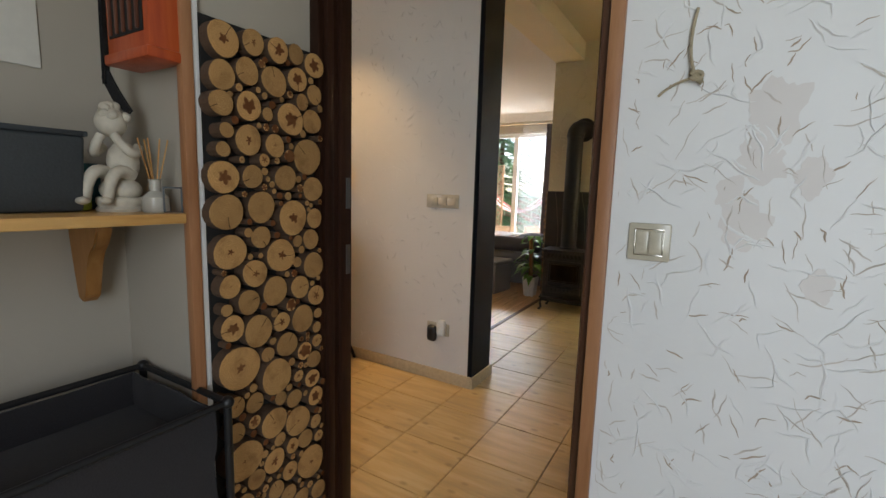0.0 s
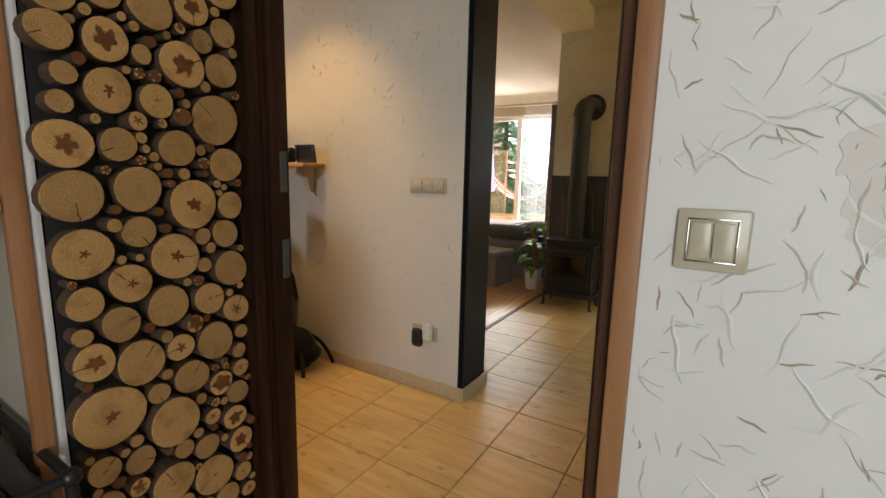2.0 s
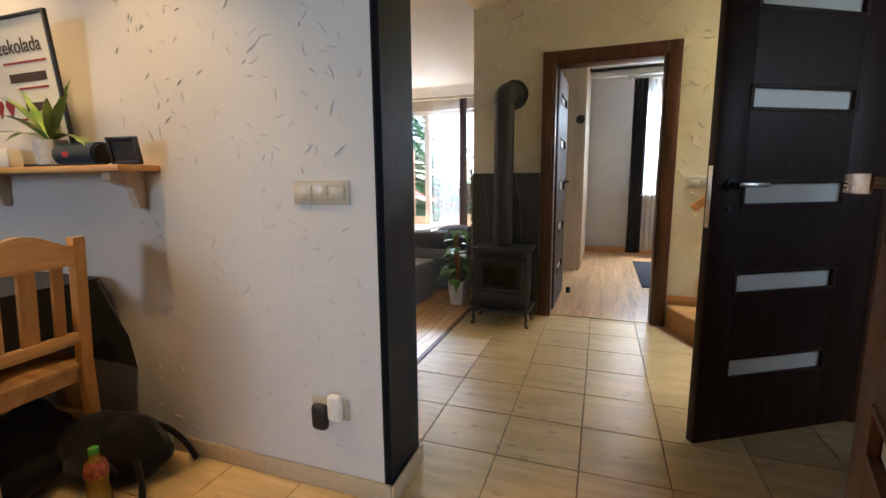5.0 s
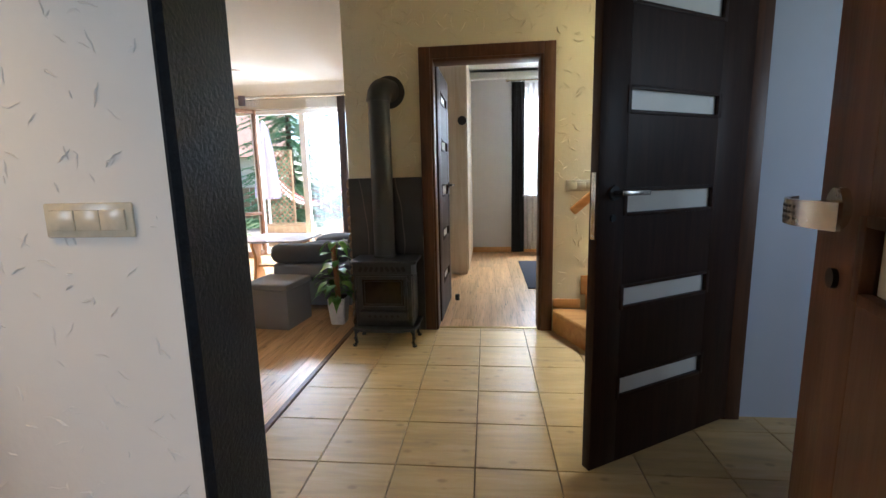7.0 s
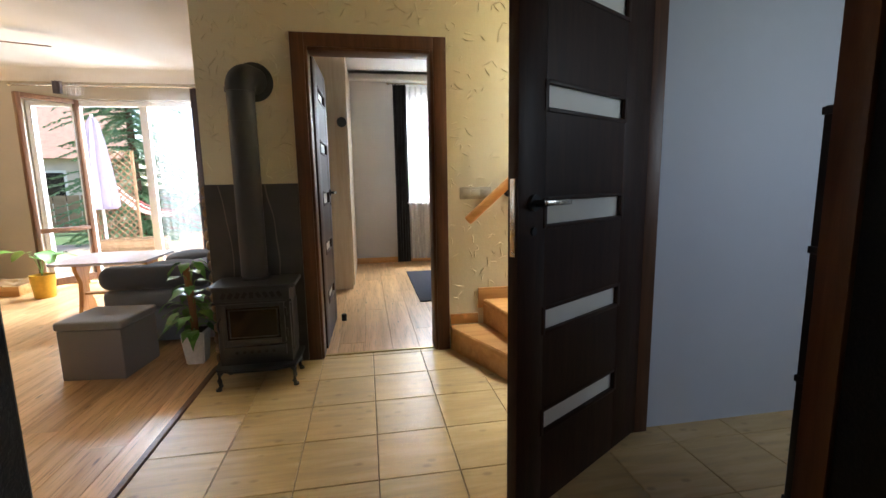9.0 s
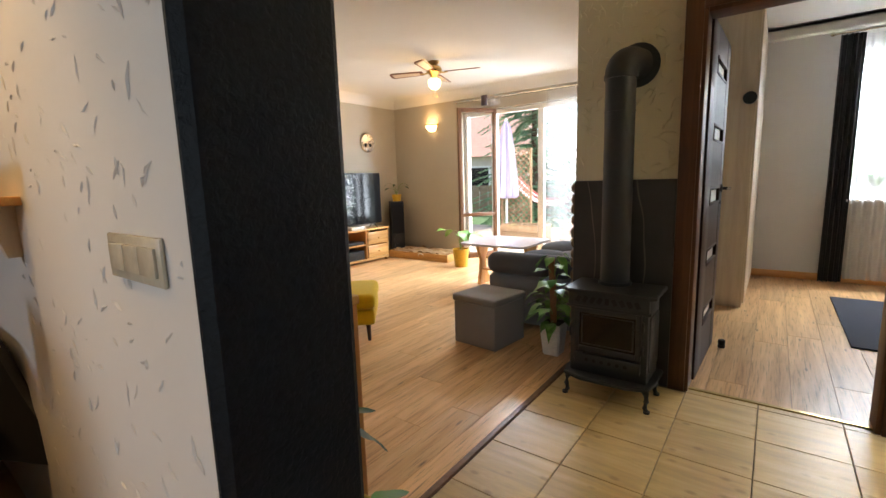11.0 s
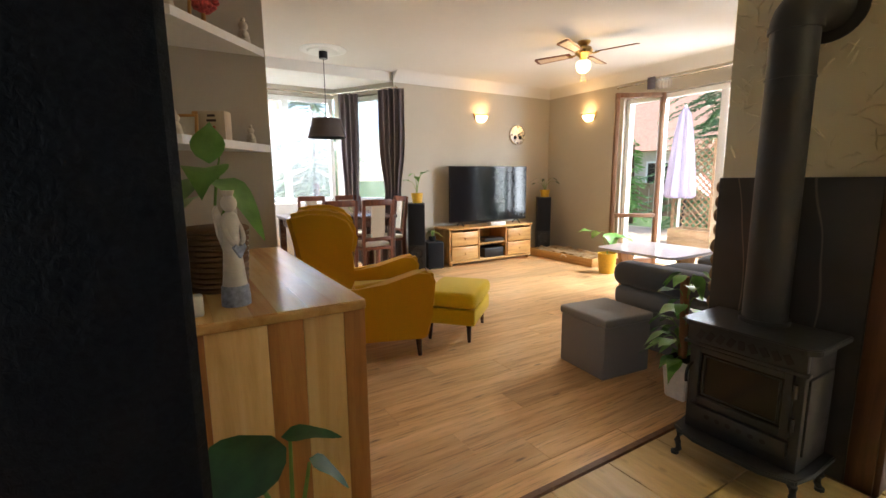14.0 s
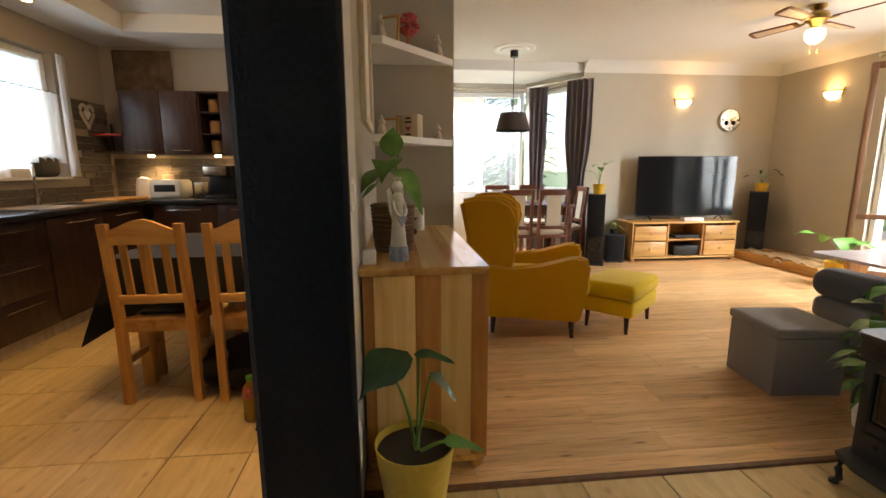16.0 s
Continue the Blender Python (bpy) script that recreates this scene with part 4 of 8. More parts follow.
def rocker_switch(name, at, width, height, rockers, facing, label, mat="cream_plastic"):
    """A switch plate; local x along the wall, local -y out of it."""
    root = thing(name, at, label, "light switch", rz=facing)
    bm = bm_new()
    box(bm, -width / 2, width / 2, -0.008, 0.0, -height / 2, height / 2, 0.004)
    part("plate", bm, M[mat], root)
    w = (width - 0.03) / rockers
    for i in range(rockers):
        x0 = -width / 2 + 0.015 + i * w
        bm = bm_new()
        box(bm, x0 + 0.001, x0 + w - 0.001, -0.0125, -0.006, -height / 2 + 0.016, height / 2 - 0.016, 0.0018)
        part("rocker", bm, M[mat], root)
    return root


sw = rocker_switch("light_switch", (0.812, 1.419, 1.057), 0.08, 0.077, 2, 0, "double champagne light switch on white plaster")
bm = bm_new()
for b in ((-0.0275, 0.0275, -0.0105, -0.007, 0.0252, 0.0275), (-0.0275, 0.0275, -0.0105, -0.007, -0.0275, -0.0252), (-0.0275, -0.0255, -0.0105, -0.007, -0.0252, 0.0252), (0.0255, 0.0275, -0.0105, -0.007, -0.0252, 0.0252)):
    box(bm, *b, bevel=0.0006)
part("frame", bm, M["chrome"], sw, "glossy silver frame")
rocker_switch("light_switch", (-0.415, 2.6415, 1.085), 0.216, 0.078, 3, 0, "triple champagne light switch on the hall wall")
rocker_switch("light_switch", (1.153, 5.028, 1.085), 0.22, 0.08, 3, 0, "triple cream light switch beside the stairs")
rocker_switch("light_switch", (-0.52, 2.869, 1.10), 0.075, 0.1, 1, 180, "white light switch beside the black pillar", "white_plastic")

# sockets with a plugged sensor
so = rocker_switch("wall_socket", (-0.421, 2.6415, 0.322), 0.154, 0.076, 1, 0, "champagne socket with a white plug-in sensor")
bm = bm_new()
box(bm, 0.008, 0.062, -0.045, -0.012, -0.03, 0.068, 0.014, 3)
part("plug", bm, M["white_plastic"], so, "white plug-in device")
bm = bm_new()
box(bm, -0.06, 0.006, -0.05, -0.012, -0.074, 0.026, 0.022, 3)
part("plug", bm, M["black_plastic"], so, "black plug-in device")
rocker_switch("wall_socket", (-0.45, 2.869, 0.28), 0.08, 0.15, 1, 180, "white double wall socket low beside the planter", "white_plastic")

# twine knot on the wall
bm = bm_new()
tube(bm, arc((0.86, 1.412, 1.50), (0.845, 1.405, 1.42), (0.868, 1.408, 1.375), 8), 0.003, 6)
tube(bm, arc((0.872, 1.408, 1.375), (0.83, 1.404, 1.37), (0.805, 1.412, 1.345), 8), 0.0025, 6)
for i in range(3):
    tube(bm, [(0.868 + 0.011 * math.cos(a + i), 1.404 + 0.004 * i, 1.377 + (0.008 + 0.003 * i) * math.sin(a)) for a in [k * 0.7 for k in range(10)]], 0.003, 6)
solid("twine_knot", bm, plain("twine", (0.40, 0.33, 0.22), 0.9), "knotted beige twine hanging on the plaster", "twine")


before_niche = set(bpy.data.objects)


def bracket_shelf():
    sh = thing("wall_shelf", (-0.3, 0.6, 1.075), "pine wall shelf on a carved bracket in the niche", "shelf")
    bm = bm_new()
    box(bm, -0.198, 0.178, -0.5, 0.445, 0, 0.024, 0.003)
    part("board", bm, M["pine_y"], sh)
    bm = bm_new()
    prism(bm, [(-0.195, 0.0), (-0.035, 0.0), (-0.032, -0.03), (-0.05, -0.062), (-0.085, -0.085), (-0.10, -0.125), (-0.112, -0.17), (-0.118, -0.205), (-0.138, -0.222), (-0.162, -0.212), (-0.172, -0.15), (-0.19, -0.05)], 1, 0.343, 0.378)
    bmesh.ops.bevel(bm, geom=bm.edges[:], offset=0.004, segments=2, affect="EDGES")
    part("bracket", bm, M["pine_dark"], sh, "darker carved bracket")


bracket_shelf()
sbx = thing("storage_box", (-0.355, 0.76, 1.1), "dark grey storage box on the pine shelf", "box")
ANTHRACITE = plain("anthracite_box", (0.04, 0.046, 0.05), 0.55, grain=200, bump=0.2)
bm = bm_new()
box(bm, -0.11, 0.11, -0.142, 0.142, 0, 0.166, 0.009, 3)
for v in bm.verts:
    k = 0.94 + 0.06 * v.co.z / 0.166
    v.co.x, v.co.y = v.co.x * k, v.co.y * k
part("body", bm, ANTHRACITE, sbx)
bm = bm_new()
for q in ((-0.113, 0.113, -0.146, -0.138, 0.164, 0.175), (-0.113, 0.113, 0.138, 0.146, 0.164, 0.175), (-0.113, -0.105, -0.138, 0.138, 0.164, 0.175), (0.105, 0.113, -0.138, 0.138, 0.164, 0.175)):
    box(bm, *q, bevel=0.002)
part("rim", bm, ANTHRACITE, sbx)
bm = bm_new()
box(bm, -0.42, -0.34, 0.915, 0.965, 1.1, 1.21, 0.006)
solid("cosmetic_pouch", bm, M["teal"], "teal packet standing behind the statue", "packet")
bm = bm_new()
box(bm, -0.33, -0.29, 0.90, 0.925, 1.1, 1.15, 0.008)
solid("small_packet", bm, plain("lime_packet", (0.35, 0.45, 0.05), 0.4), "lime green packet on the shelf", "packet")


def cherub():
    bm = bm_new()
    lathe(bm, [(0.05, 0), (0.052, 0.006), (0.046, 0.012), (0.05, 0.02), (0.05, 0.03), (0.045, 0.034)], n=24)
    ball(bm, (0, 0, 0.05), 0.04, (1, 1.1, 0.75))
    ball(bm, (-0.008, 0.006, 0.115), 0.034, (0.9, 1.0, 1.45))
    ball(bm, (0.0, -0.012, 0.205), 0.031, (1, 1.05, 1.1))
    rnd = random.Random(2)
    for _ in range(26):
        a, b = rnd.uniform(0, 6.28), rnd.uniform(0.1, 1.4)
        ball(bm, (0.027 * math.cos(a) * math.cos(b) - 0.004, -0.010 + 0.029 * math.sin(a) * math.cos(b), 0.214 + 0.03 * math.sin(b)), 0.011, u=8, v=6)
    for s in (-1, 1):
        tube(bm, arc((0.0, 0.022 * s, 0.085), (0.065, 0.02 * s - 0.02, 0.115), (0.055, 0.022 * s - 0.03, 0.03), 8), 0.016, 10, 0.7)
        tube(bm, arc((-0.01, 0.036 * s, 0.15), (0.05, 0.05 * s, 0.11), (0.032, 0.012 * s - 0.01, 0.175), 8), 0.012, 10, 0.8)
        ball(bm, (0.07, 0.022 * s - 0.03, 0.026), 0.013, (1.5, 1, 0.7), 10, 8)
    ob = solid("cherub_statue", bm, M["plaster_statue"], "cream plaster statue of a seated cherub", "statue")
    ob.matrix_basis = pose(-0.27, 0.975, 1.099, 0, 0, -40)


cherub()
df = thing("reed_diffuser", (-0.19, 1.012, 1.099), "glass reed diffuser with rattan sticks", "diffuser")
bm = bm_new()
lathe(bm, [(0.026, 0), (0.03, 0.006), (0.028, 0.035), (0.012, 0.05), (0.013, 0.075), (0.017, 0.078)], n=20)
part("bottle", bm, plain("cloudy_glass", (0.45, 0.42, 0.36), 0.15), df)
for i in range(6):
    bm = bm_new()
    rod(bm, (0, 0, 0.03), (0.03 * math.cos(i * 1.1), 0.03 * math.sin(i * 1.1), 0.17), 0.0016, n=6)
    part("reed", bm, M["pine"], df)
bm = bm_new()
for b in ((-0.02, 0.02, 0, 0.004, 0, 0.002), (-0.02, -0.016, 0, 0.004, 0, 0.06), (0.016, 0.02, 0, 0.004, 0, 0.06), (-0.02, 0.02, 0, 0.004, 0.056, 0.06)):
    box(bm, *b)
ob = solid("wire_stand", bm, M["black_plastic"], "small black wire stand on the shelf", "stand")
ob.matrix_basis = pose(-0.15, 1.03, 1.1, 0, 0, 60)

# red stained hanging cabinet
rc = thing("key_cabinet", (-0.22, 1.02, 1.45), "red-stained wooden hanging cabinet with dark slots", "cabinet")
bm = bm_new()
box(bm, -0.09, 0.095, -0.036, 0.04, 0, 0.55, 0.004)
box(bm, -0.096, 0.1, -0.044, 0.04, -0.012, 0.012, 0.005)
part("body", bm, M["red_box"], rc)
for i in range(5):
    bm = bm_new()
    box(bm, -0.066 + i * 0.03, -0.056 + i * 0.03, -0.044, -0.038, 0.05, 0.5, 0.002)
    part("slat", bm, M["mahogany"], rc)
bm = bm_new()
box(bm, -0.072, 0.076, -0.039, -0.0365, 0.045, 0.505)
part("recess", bm, M["black_board"], rc, "dark recess behind the slats", smooth=False)
bm = bm_new()
for pts in (arc((-0.335, 0.99, 1.62), (-0.33, 0.985, 1.50), (-0.33, 0.985, 1.40), 8), arc((-0.33, 0.985, 1.42), (-0.30, 0.99, 1.37), (-0.27, 1.0, 1.33), 8)):
    for p, q in zip(pts, pts[1:]):
        box(bm, -(q - p).length / 2 - 0.003, (q - p).length / 2 + 0.003, -0.014, 0.014, -0.003, 0.003, rot=Matrix.Translation((p + q) / 2) @ (q - p).to_track_quat("X", "Y").to_matrix().to_4x4())
solid("dog_lead", bm, M["black_cloth"], "black strap hanging beside the red cabinet", "strap")
# sheet on the niche wall
bm = bm_new()
box(bm, -0.4985, -0.494, 0.56, 0.917, 1.437, 1.92, 0.001)
solid("wall_picture", bm, M["paper"], "cream paper sheet on the niche wall", "poster", False)


def hamper():
    h = thing("laundry_hamper", (-0.2, 0.75, 0), "dark grey nylon laundry hamper on a metal tube frame", "hamper")
    bm = bm_new()
    def ring(x, y0, y1, z, n=14):
        pts = [(-x + 2 * x * k / n, y0) for k in range(n)] + [(x, y0 + (y1 - y0) * k / n) for k in range(n)] + [(x - 2 * x * k / n, y1) for k in range(n)] + [(-x, y1 - (y1 - y0) * k / n) for k in range(n)]
        return [bm.verts.new((px_, py_, z + 0.008 * noise.noise(Vector((px_ * 8, py_ * 8, z))))) for px_, py_ in pts]
    sides = [ring(0.17, -0.295, 0.27, 0.06)]
    for k in range(1, 9):
        z = 0.06 + 0.585 * k / 8
        sides.append(ring(0.184, -0.309, 0.284, z))
    sides += [ring(0.178, -0.303, 0.278, 0.645), ring(0.176, -0.301, 0.276, 0.60), ring(0.174, -0.299, 0.274, 0.55)]
    for lo, hi in zip(sides, sides[1:]):
        for k in range(len(lo)):
            bm.faces.new((lo[k], lo[(k + 1) % len(lo)], hi[(k + 1) % len(lo)], hi[k]))
    bm.faces.new(sides[0][::-1])
    for v in bm.verts:
        k = 0.010 * noise.noise(v.co * 6) + 0.005 * noise.noise(v.co * 19)
        v.co.x += k
        v.co.y += k
    part("bag", bm, M["hamper_cloth"], h)
    for x in (-0.195, 0.195):
        for y in (-0.32, 0.305):
            bm = bm_new()
            rod(bm, (x, y, 0), (x, y, 0.655), 0.0095, n=14)
            part("leg", bm, M["steel_dark"], h)
            bm = bm_new()
            ball(bm, (x, y, 0.655), 0.016, u=12, v=8)
            part("corner_joint", bm, M["black_plastic"], h)
    for a, b in (((-0.195, -0.32, 0.655), (0.195, -0.32, 0.655)), ((-0.195, 0.305, 0.655), (0.195, 0.305, 0.655)), ((-0.195, -0.32, 0.655), (-0.195, 0.305, 0.655)), ((0.195, -0.32, 0.655), (0.195, 0.305, 0.655))):
        bm = bm_new()
        rod(bm, a, b, 0.0085, n=14)
        part("rail", bm, M["steel_dark"], h)
    bm = bm_new()
    box(bm, -0.19, 0.15, -0.29, 0.27, 0.55, 0.553)
    for v in bm.verts:
        v.co.z += 0.01 * noise.noise(v.co * 7)
    part("lining", bm, M["hamper_cloth"], h)
    bm = bm_new()
    box(bm, -0.15, -0.05, 0.30, 0.303, 0.57, 0.61)
    part("label", bm, M["grey_cloth"], h, "pale sewn label")


hamper()


# the niche's things stand from its back corner
NICHE = Vector((-0.026, -0.031, -0.021))
for ob in [o for o in bpy.data.objects if o not in before_niche and o.parent is None]:
    ob.location += NICHE
    if ob.name == "laundry_hamper":
        ob.location.z, ob.scale.z = 0, 0.968


# ---- doors ----
def panel_door(name, m, width, mat, label, side, height=2.03, thick=0.04, hz=1.085, steel=False):
    """A leaf hinged at local x = 0 with five glass strips; handles on both faces."""
    root = tagged(new(name), label, "door", kind="structure")
    root.matrix_basis = m
    bm = bm_new()
    z_cuts = [0.0, 0.283, 0.368, 0.648, 0.731, 1.006, 1.094, 1.373, 1.456, 1.738, 1.82, height]
    st = 0.137
    hg = 0.208
    box(bm, 0, hg, 0, thick, 0.008, height, 0.003)
    box(bm, width - st, width, 0, thick, 0.008, height, 0.003)
    for z0, z1 in zip(z_cuts[0::2], z_cuts[1::2]):
        box(bm, hg, width - st, 0.001, thick - 0.001, max(0.008, z0), z1)
    part("door_panel", bm, M[mat], root)
    for z0, z1 in zip(z_cuts[1::2], z_cuts[2::2]):
        bm = bm_new()
        box(bm, hg + 0.005, width - st - 0.005, thick / 2 - 0.004, thick / 2 + 0.004, z0 + 0.004, z1 - 0.004)
        part("glass_strip", bm, M["frosted"], root, "frosted glass strip", smooth=False)
        bm = bm_new()
        for y0, y1 in ((-0.003, 0.012), (thick - 0.012, thick + 0.003)):
            for b in ((hg - 0.01, hg + 0.008, y0, y1, z0 - 0.006, z1 + 0.006), (width - st - 0.008, width - st + 0.01, y0, y1, z0 - 0.006, z1 + 0.006), (hg + 0.008, width - st - 0.008, y0, y1, z1 - 0.006, z1 + 0.008), (hg + 0.008, width - st - 0.008, y0, y1, z0 - 0.008, z0 + 0.006)):
                box(bm, *b, bevel=0.002)
        part("glass_bead", bm, M[mat], root)
    hx = width - 0.075
    for y, s in ((0, -1), (thick, 1)):
        bm = bm_new()
        rod(bm, (hx, y, hz), (hx, y + s * 0.01, hz), 0.026, n=20)
        rod(bm, (hx, y, hz), (hx, y + s * 0.055, hz), 0.010, n=14)
        rose = part("door_handle", bm, M["chrome"] if steel else M["steel_dark"], root, "metal lever handle")
        bm = bm_new()
        if steel:
            pts = arc((hx + 0.012, y + s * 0.045, hz), (hx - 0.05, y + s * 0.095, hz), (hx - 0.135, y + s * 0.05, hz), 14)
            for row in (-0.013, 0.013):
                for k, q in enumerate(pts):
                    d = (pts[min(k + 1, len(pts) - 1)] - pts[max(k - 1, 0)]).normalized()
                    out = Vector((-d.y, d.x, 0)) * 0.0025
                    for z in (-0.015, 0.015):
                        bm.verts.new(q + out * (1 if row > 0 else -1) + Vector((0, 0, z)))
            bm.verts.ensure_lookup_table()
            n = len(pts)
            col = [(bm.verts[2 * k], bm.verts[2 * k + 1], bm.verts[2 * (n + k) + 1], bm.verts[2 * (n + k)]) for k in range(n)]
            for a, b in zip(col, col[1:]):
                for k in range(4):
                    bm.faces.new((a[k], a[(k + 1) % 4], b[(k + 1) % 4], b[k]))
            bm.faces.new(col[0])
            bm.faces.new(col[-1])
            rod(bm, (hx, y + s * 0.045, hz), (hx, y + s * 0.06, hz), 0.009, n=12)
        else:
            box(bm, hx - 0.125, hx + 0.01, y + s * 0.045, y + s * 0.058, hz - 0.009, hz + 0.009, 0.004)
        lever = part("lever", bm, M["chrome"], rose)
        if steel:
            for k in range(3, 10):
                for z in (-0.007, 0.0, 0.007):
                    q = pts[k]
                    d = (pts[k + 1] - pts[k - 1]).normalized()
                    out = Vector((-d.y, d.x, 0)) * 0.003
                    bm = bm_new()
                    rod(bm, q - out + Vector((0, 0, z)), q + out + Vector((0, 0, z)), 0.0016, n=6)
                    part("hole", bm, M["black_board"], rose, smooth=False)
        bm = bm_new()
        rod(bm, (hx, y, hz - 0.09), (hx, y + s * 0.006, hz - 0.09), 0.013, n=16)
        part("keyhole", bm, M["steel_dark"], root)
    bm = bm_new()
    box(bm, width, width + 0.0015, thick / 2 - 0.011, thick / 2 + 0.011, 0.92, 1.16, 0.0006)
    part("lock_plate", bm, M["chrome"], root, "steel lock plate")
    return root


d2a = math.degrees(math.atan2(3.345 - 3.785, 0.862 - 1.585))
panel_door("door_2", pose(1.566, 3.816, 0.008, 0, 0, d2a), 0.845, "wenge", "open dark wenge door with frosted glass strips", 1)
panel_door("door_3", pose(0.112, 5.15, 0.008, 0, 0, 88.5), 0.735, "wenge", "open dark bedroom door with glass strips", 1, 1.985)
panel_door("door_1", pose(0.735, 1.572, 0.008, 0, 0, 73.2), 0.85, "brown_frame", "open brown vestibule door with a steel handle", 1, hz=1.105, steel=True)

# strike plates of the vestibule frame and the side room frame
for at in ((-0.116, 1.525, 1.13), (-0.116, 1.525, 0.91)):
    bm = bm_new()
    box(bm, at[0] - 0.001, at[0] + 0.002, at[1] - 0.006, at[1] + 0.014, at[2] - 0.05, at[2] + 0.05, 0.0008)
    tagged(new("strike_plate", mesh("strike_plate", bm, M["zinc"])), "dull steel strike plate on the door frame", "strike plate")
bm = bm_new()
box(bm, 1.645, 1.667, 3.022, 3.025, 0.97, 1.13, 0.001)
tagged(new("strike_plate", mesh("strike_plate", bm, M["zinc"])), "dull steel strike plate on the door frame", "strike plate")
bm = bm_new()
box(bm, 1.572, 1.598, 2.3, 2.93, 0.02, 2.2, 0.004)
solid("tall_panel", bm, M["black_pillar"], "tall dark cabinet front against the hall wall", "cabinet")

# rack in the side room
rk = thing("clothes_rack", (1.84, 3.17, 0), "tall black metal rack in the side room", "rack")
for x, y in ((-0.03, 0.05), (-0.03, -0.35), (0.3, 0.05), (0.3, -0.35)):
    bm = bm_new()
    box(bm, x - 0.015, x + 0.015, y - 0.015, y + 0.015, 0, 1.37, 0.003)
    part("post", bm, M["black_plastic"], rk)
for z in (0.06, 0.5, 0.93, 1.355):
    bm = bm_new()
    box(bm, -0.05, 0.32, -0.37, 0.07, z - 0.012, z + 0.012, 0.003)
    part("shelf", bm, M["black_plastic"], rk)

# ---- stairs ----
st = tagged(new("stairs"), "orange-brown oak winder stairs", "stairs", kind="structure")
outlines = ([(0.965, 5.01), (0.99, 4.93), (1.2, 4.42), (1.62, 4.04), (1.62, 5.01)], [(1.2, 5.01), (1.3, 4.5), (1.64, 4.04), (1.64, 5.01)], [(1.46, 5.01), (1.54, 4.04), (1.8, 4.04), (1.8, 5.01)])
for i, o in enumerate(outlines):
    bm = bm_new()
    prism(bm, o, 2, 0.0 if i == 0 else 0.172 * i - 0.02, 0.172 * (i + 1) - 0.035)
    part("riser", bm, M["oak_step"], st, smooth=False)
    bm = bm_new()
    c = Vector((sum(p[0] for p in o) / len(o), sum(p[1] for p in o) / len(o)))
    prism(bm, [(p[0] - (0.025 if p[0] < 1.5 and p[1] < 5.0 else 0), p[1]) for p in o], 2, 0.172 * (i + 1) - 0.034, 0.172 * (i + 1))
    bmesh.ops.bevel(bm, geom=[e for e in bm.edges if abs(e.verts[0].co.z - e.verts[1].co.z) < 1e-4], offset=0.006, segments=2, affect="EDGES")
    part("tread", bm, M["oak_step"], st)
for i in range(3, 9):
    x = 1.8 + (i - 3) * 0.23
    bm = bm_new()
    box(bm, x - 0.02, x + 0.25, 4.035, 5.01, 0.172 * (i + 1) - 0.034, 0.172 * (i + 1), 0.006)
    part("tread", bm, M["oak_step"], st)
    bm = bm_new()
    box(bm, x, x + 0.02, 4.035, 5.01, 0.172 * i, 0.172 * (i + 1) - 0.034)
    part("riser", bm, M["oak_step"], st, smooth=False)
hr = thing("handrail", (1.08, 4.96, 0.9), "slanted oak handrail fixed to the cream wall", "handrail")
bm = bm_new()
rot = Matrix.Rotation(-math.atan2(0.28, 0.32), 4, "Y")
box(bm, 0, 1.5, -0.02, 0.025, -0.03, 0.03, 0.012, 3, rot=rot)
part("rail", bm, M["oak_step"], hr)
for d in (0.37, 1.1):
    bm = bm_new()
    p = rot @ Vector((d, 0, -0.03))
    tube(bm, [p, p + Vector((0, 0.0, -0.03)), p + Vector((0, 0.06, -0.04))], 0.007, 8)
    rod(bm, p + Vector((0, 0.055, -0.04)), p + Vector((0, 0.066, -0.04)), 0.025, n=14)
    part("bracket", bm, M["steel_dark"], hr, "dark metal rail bracket")


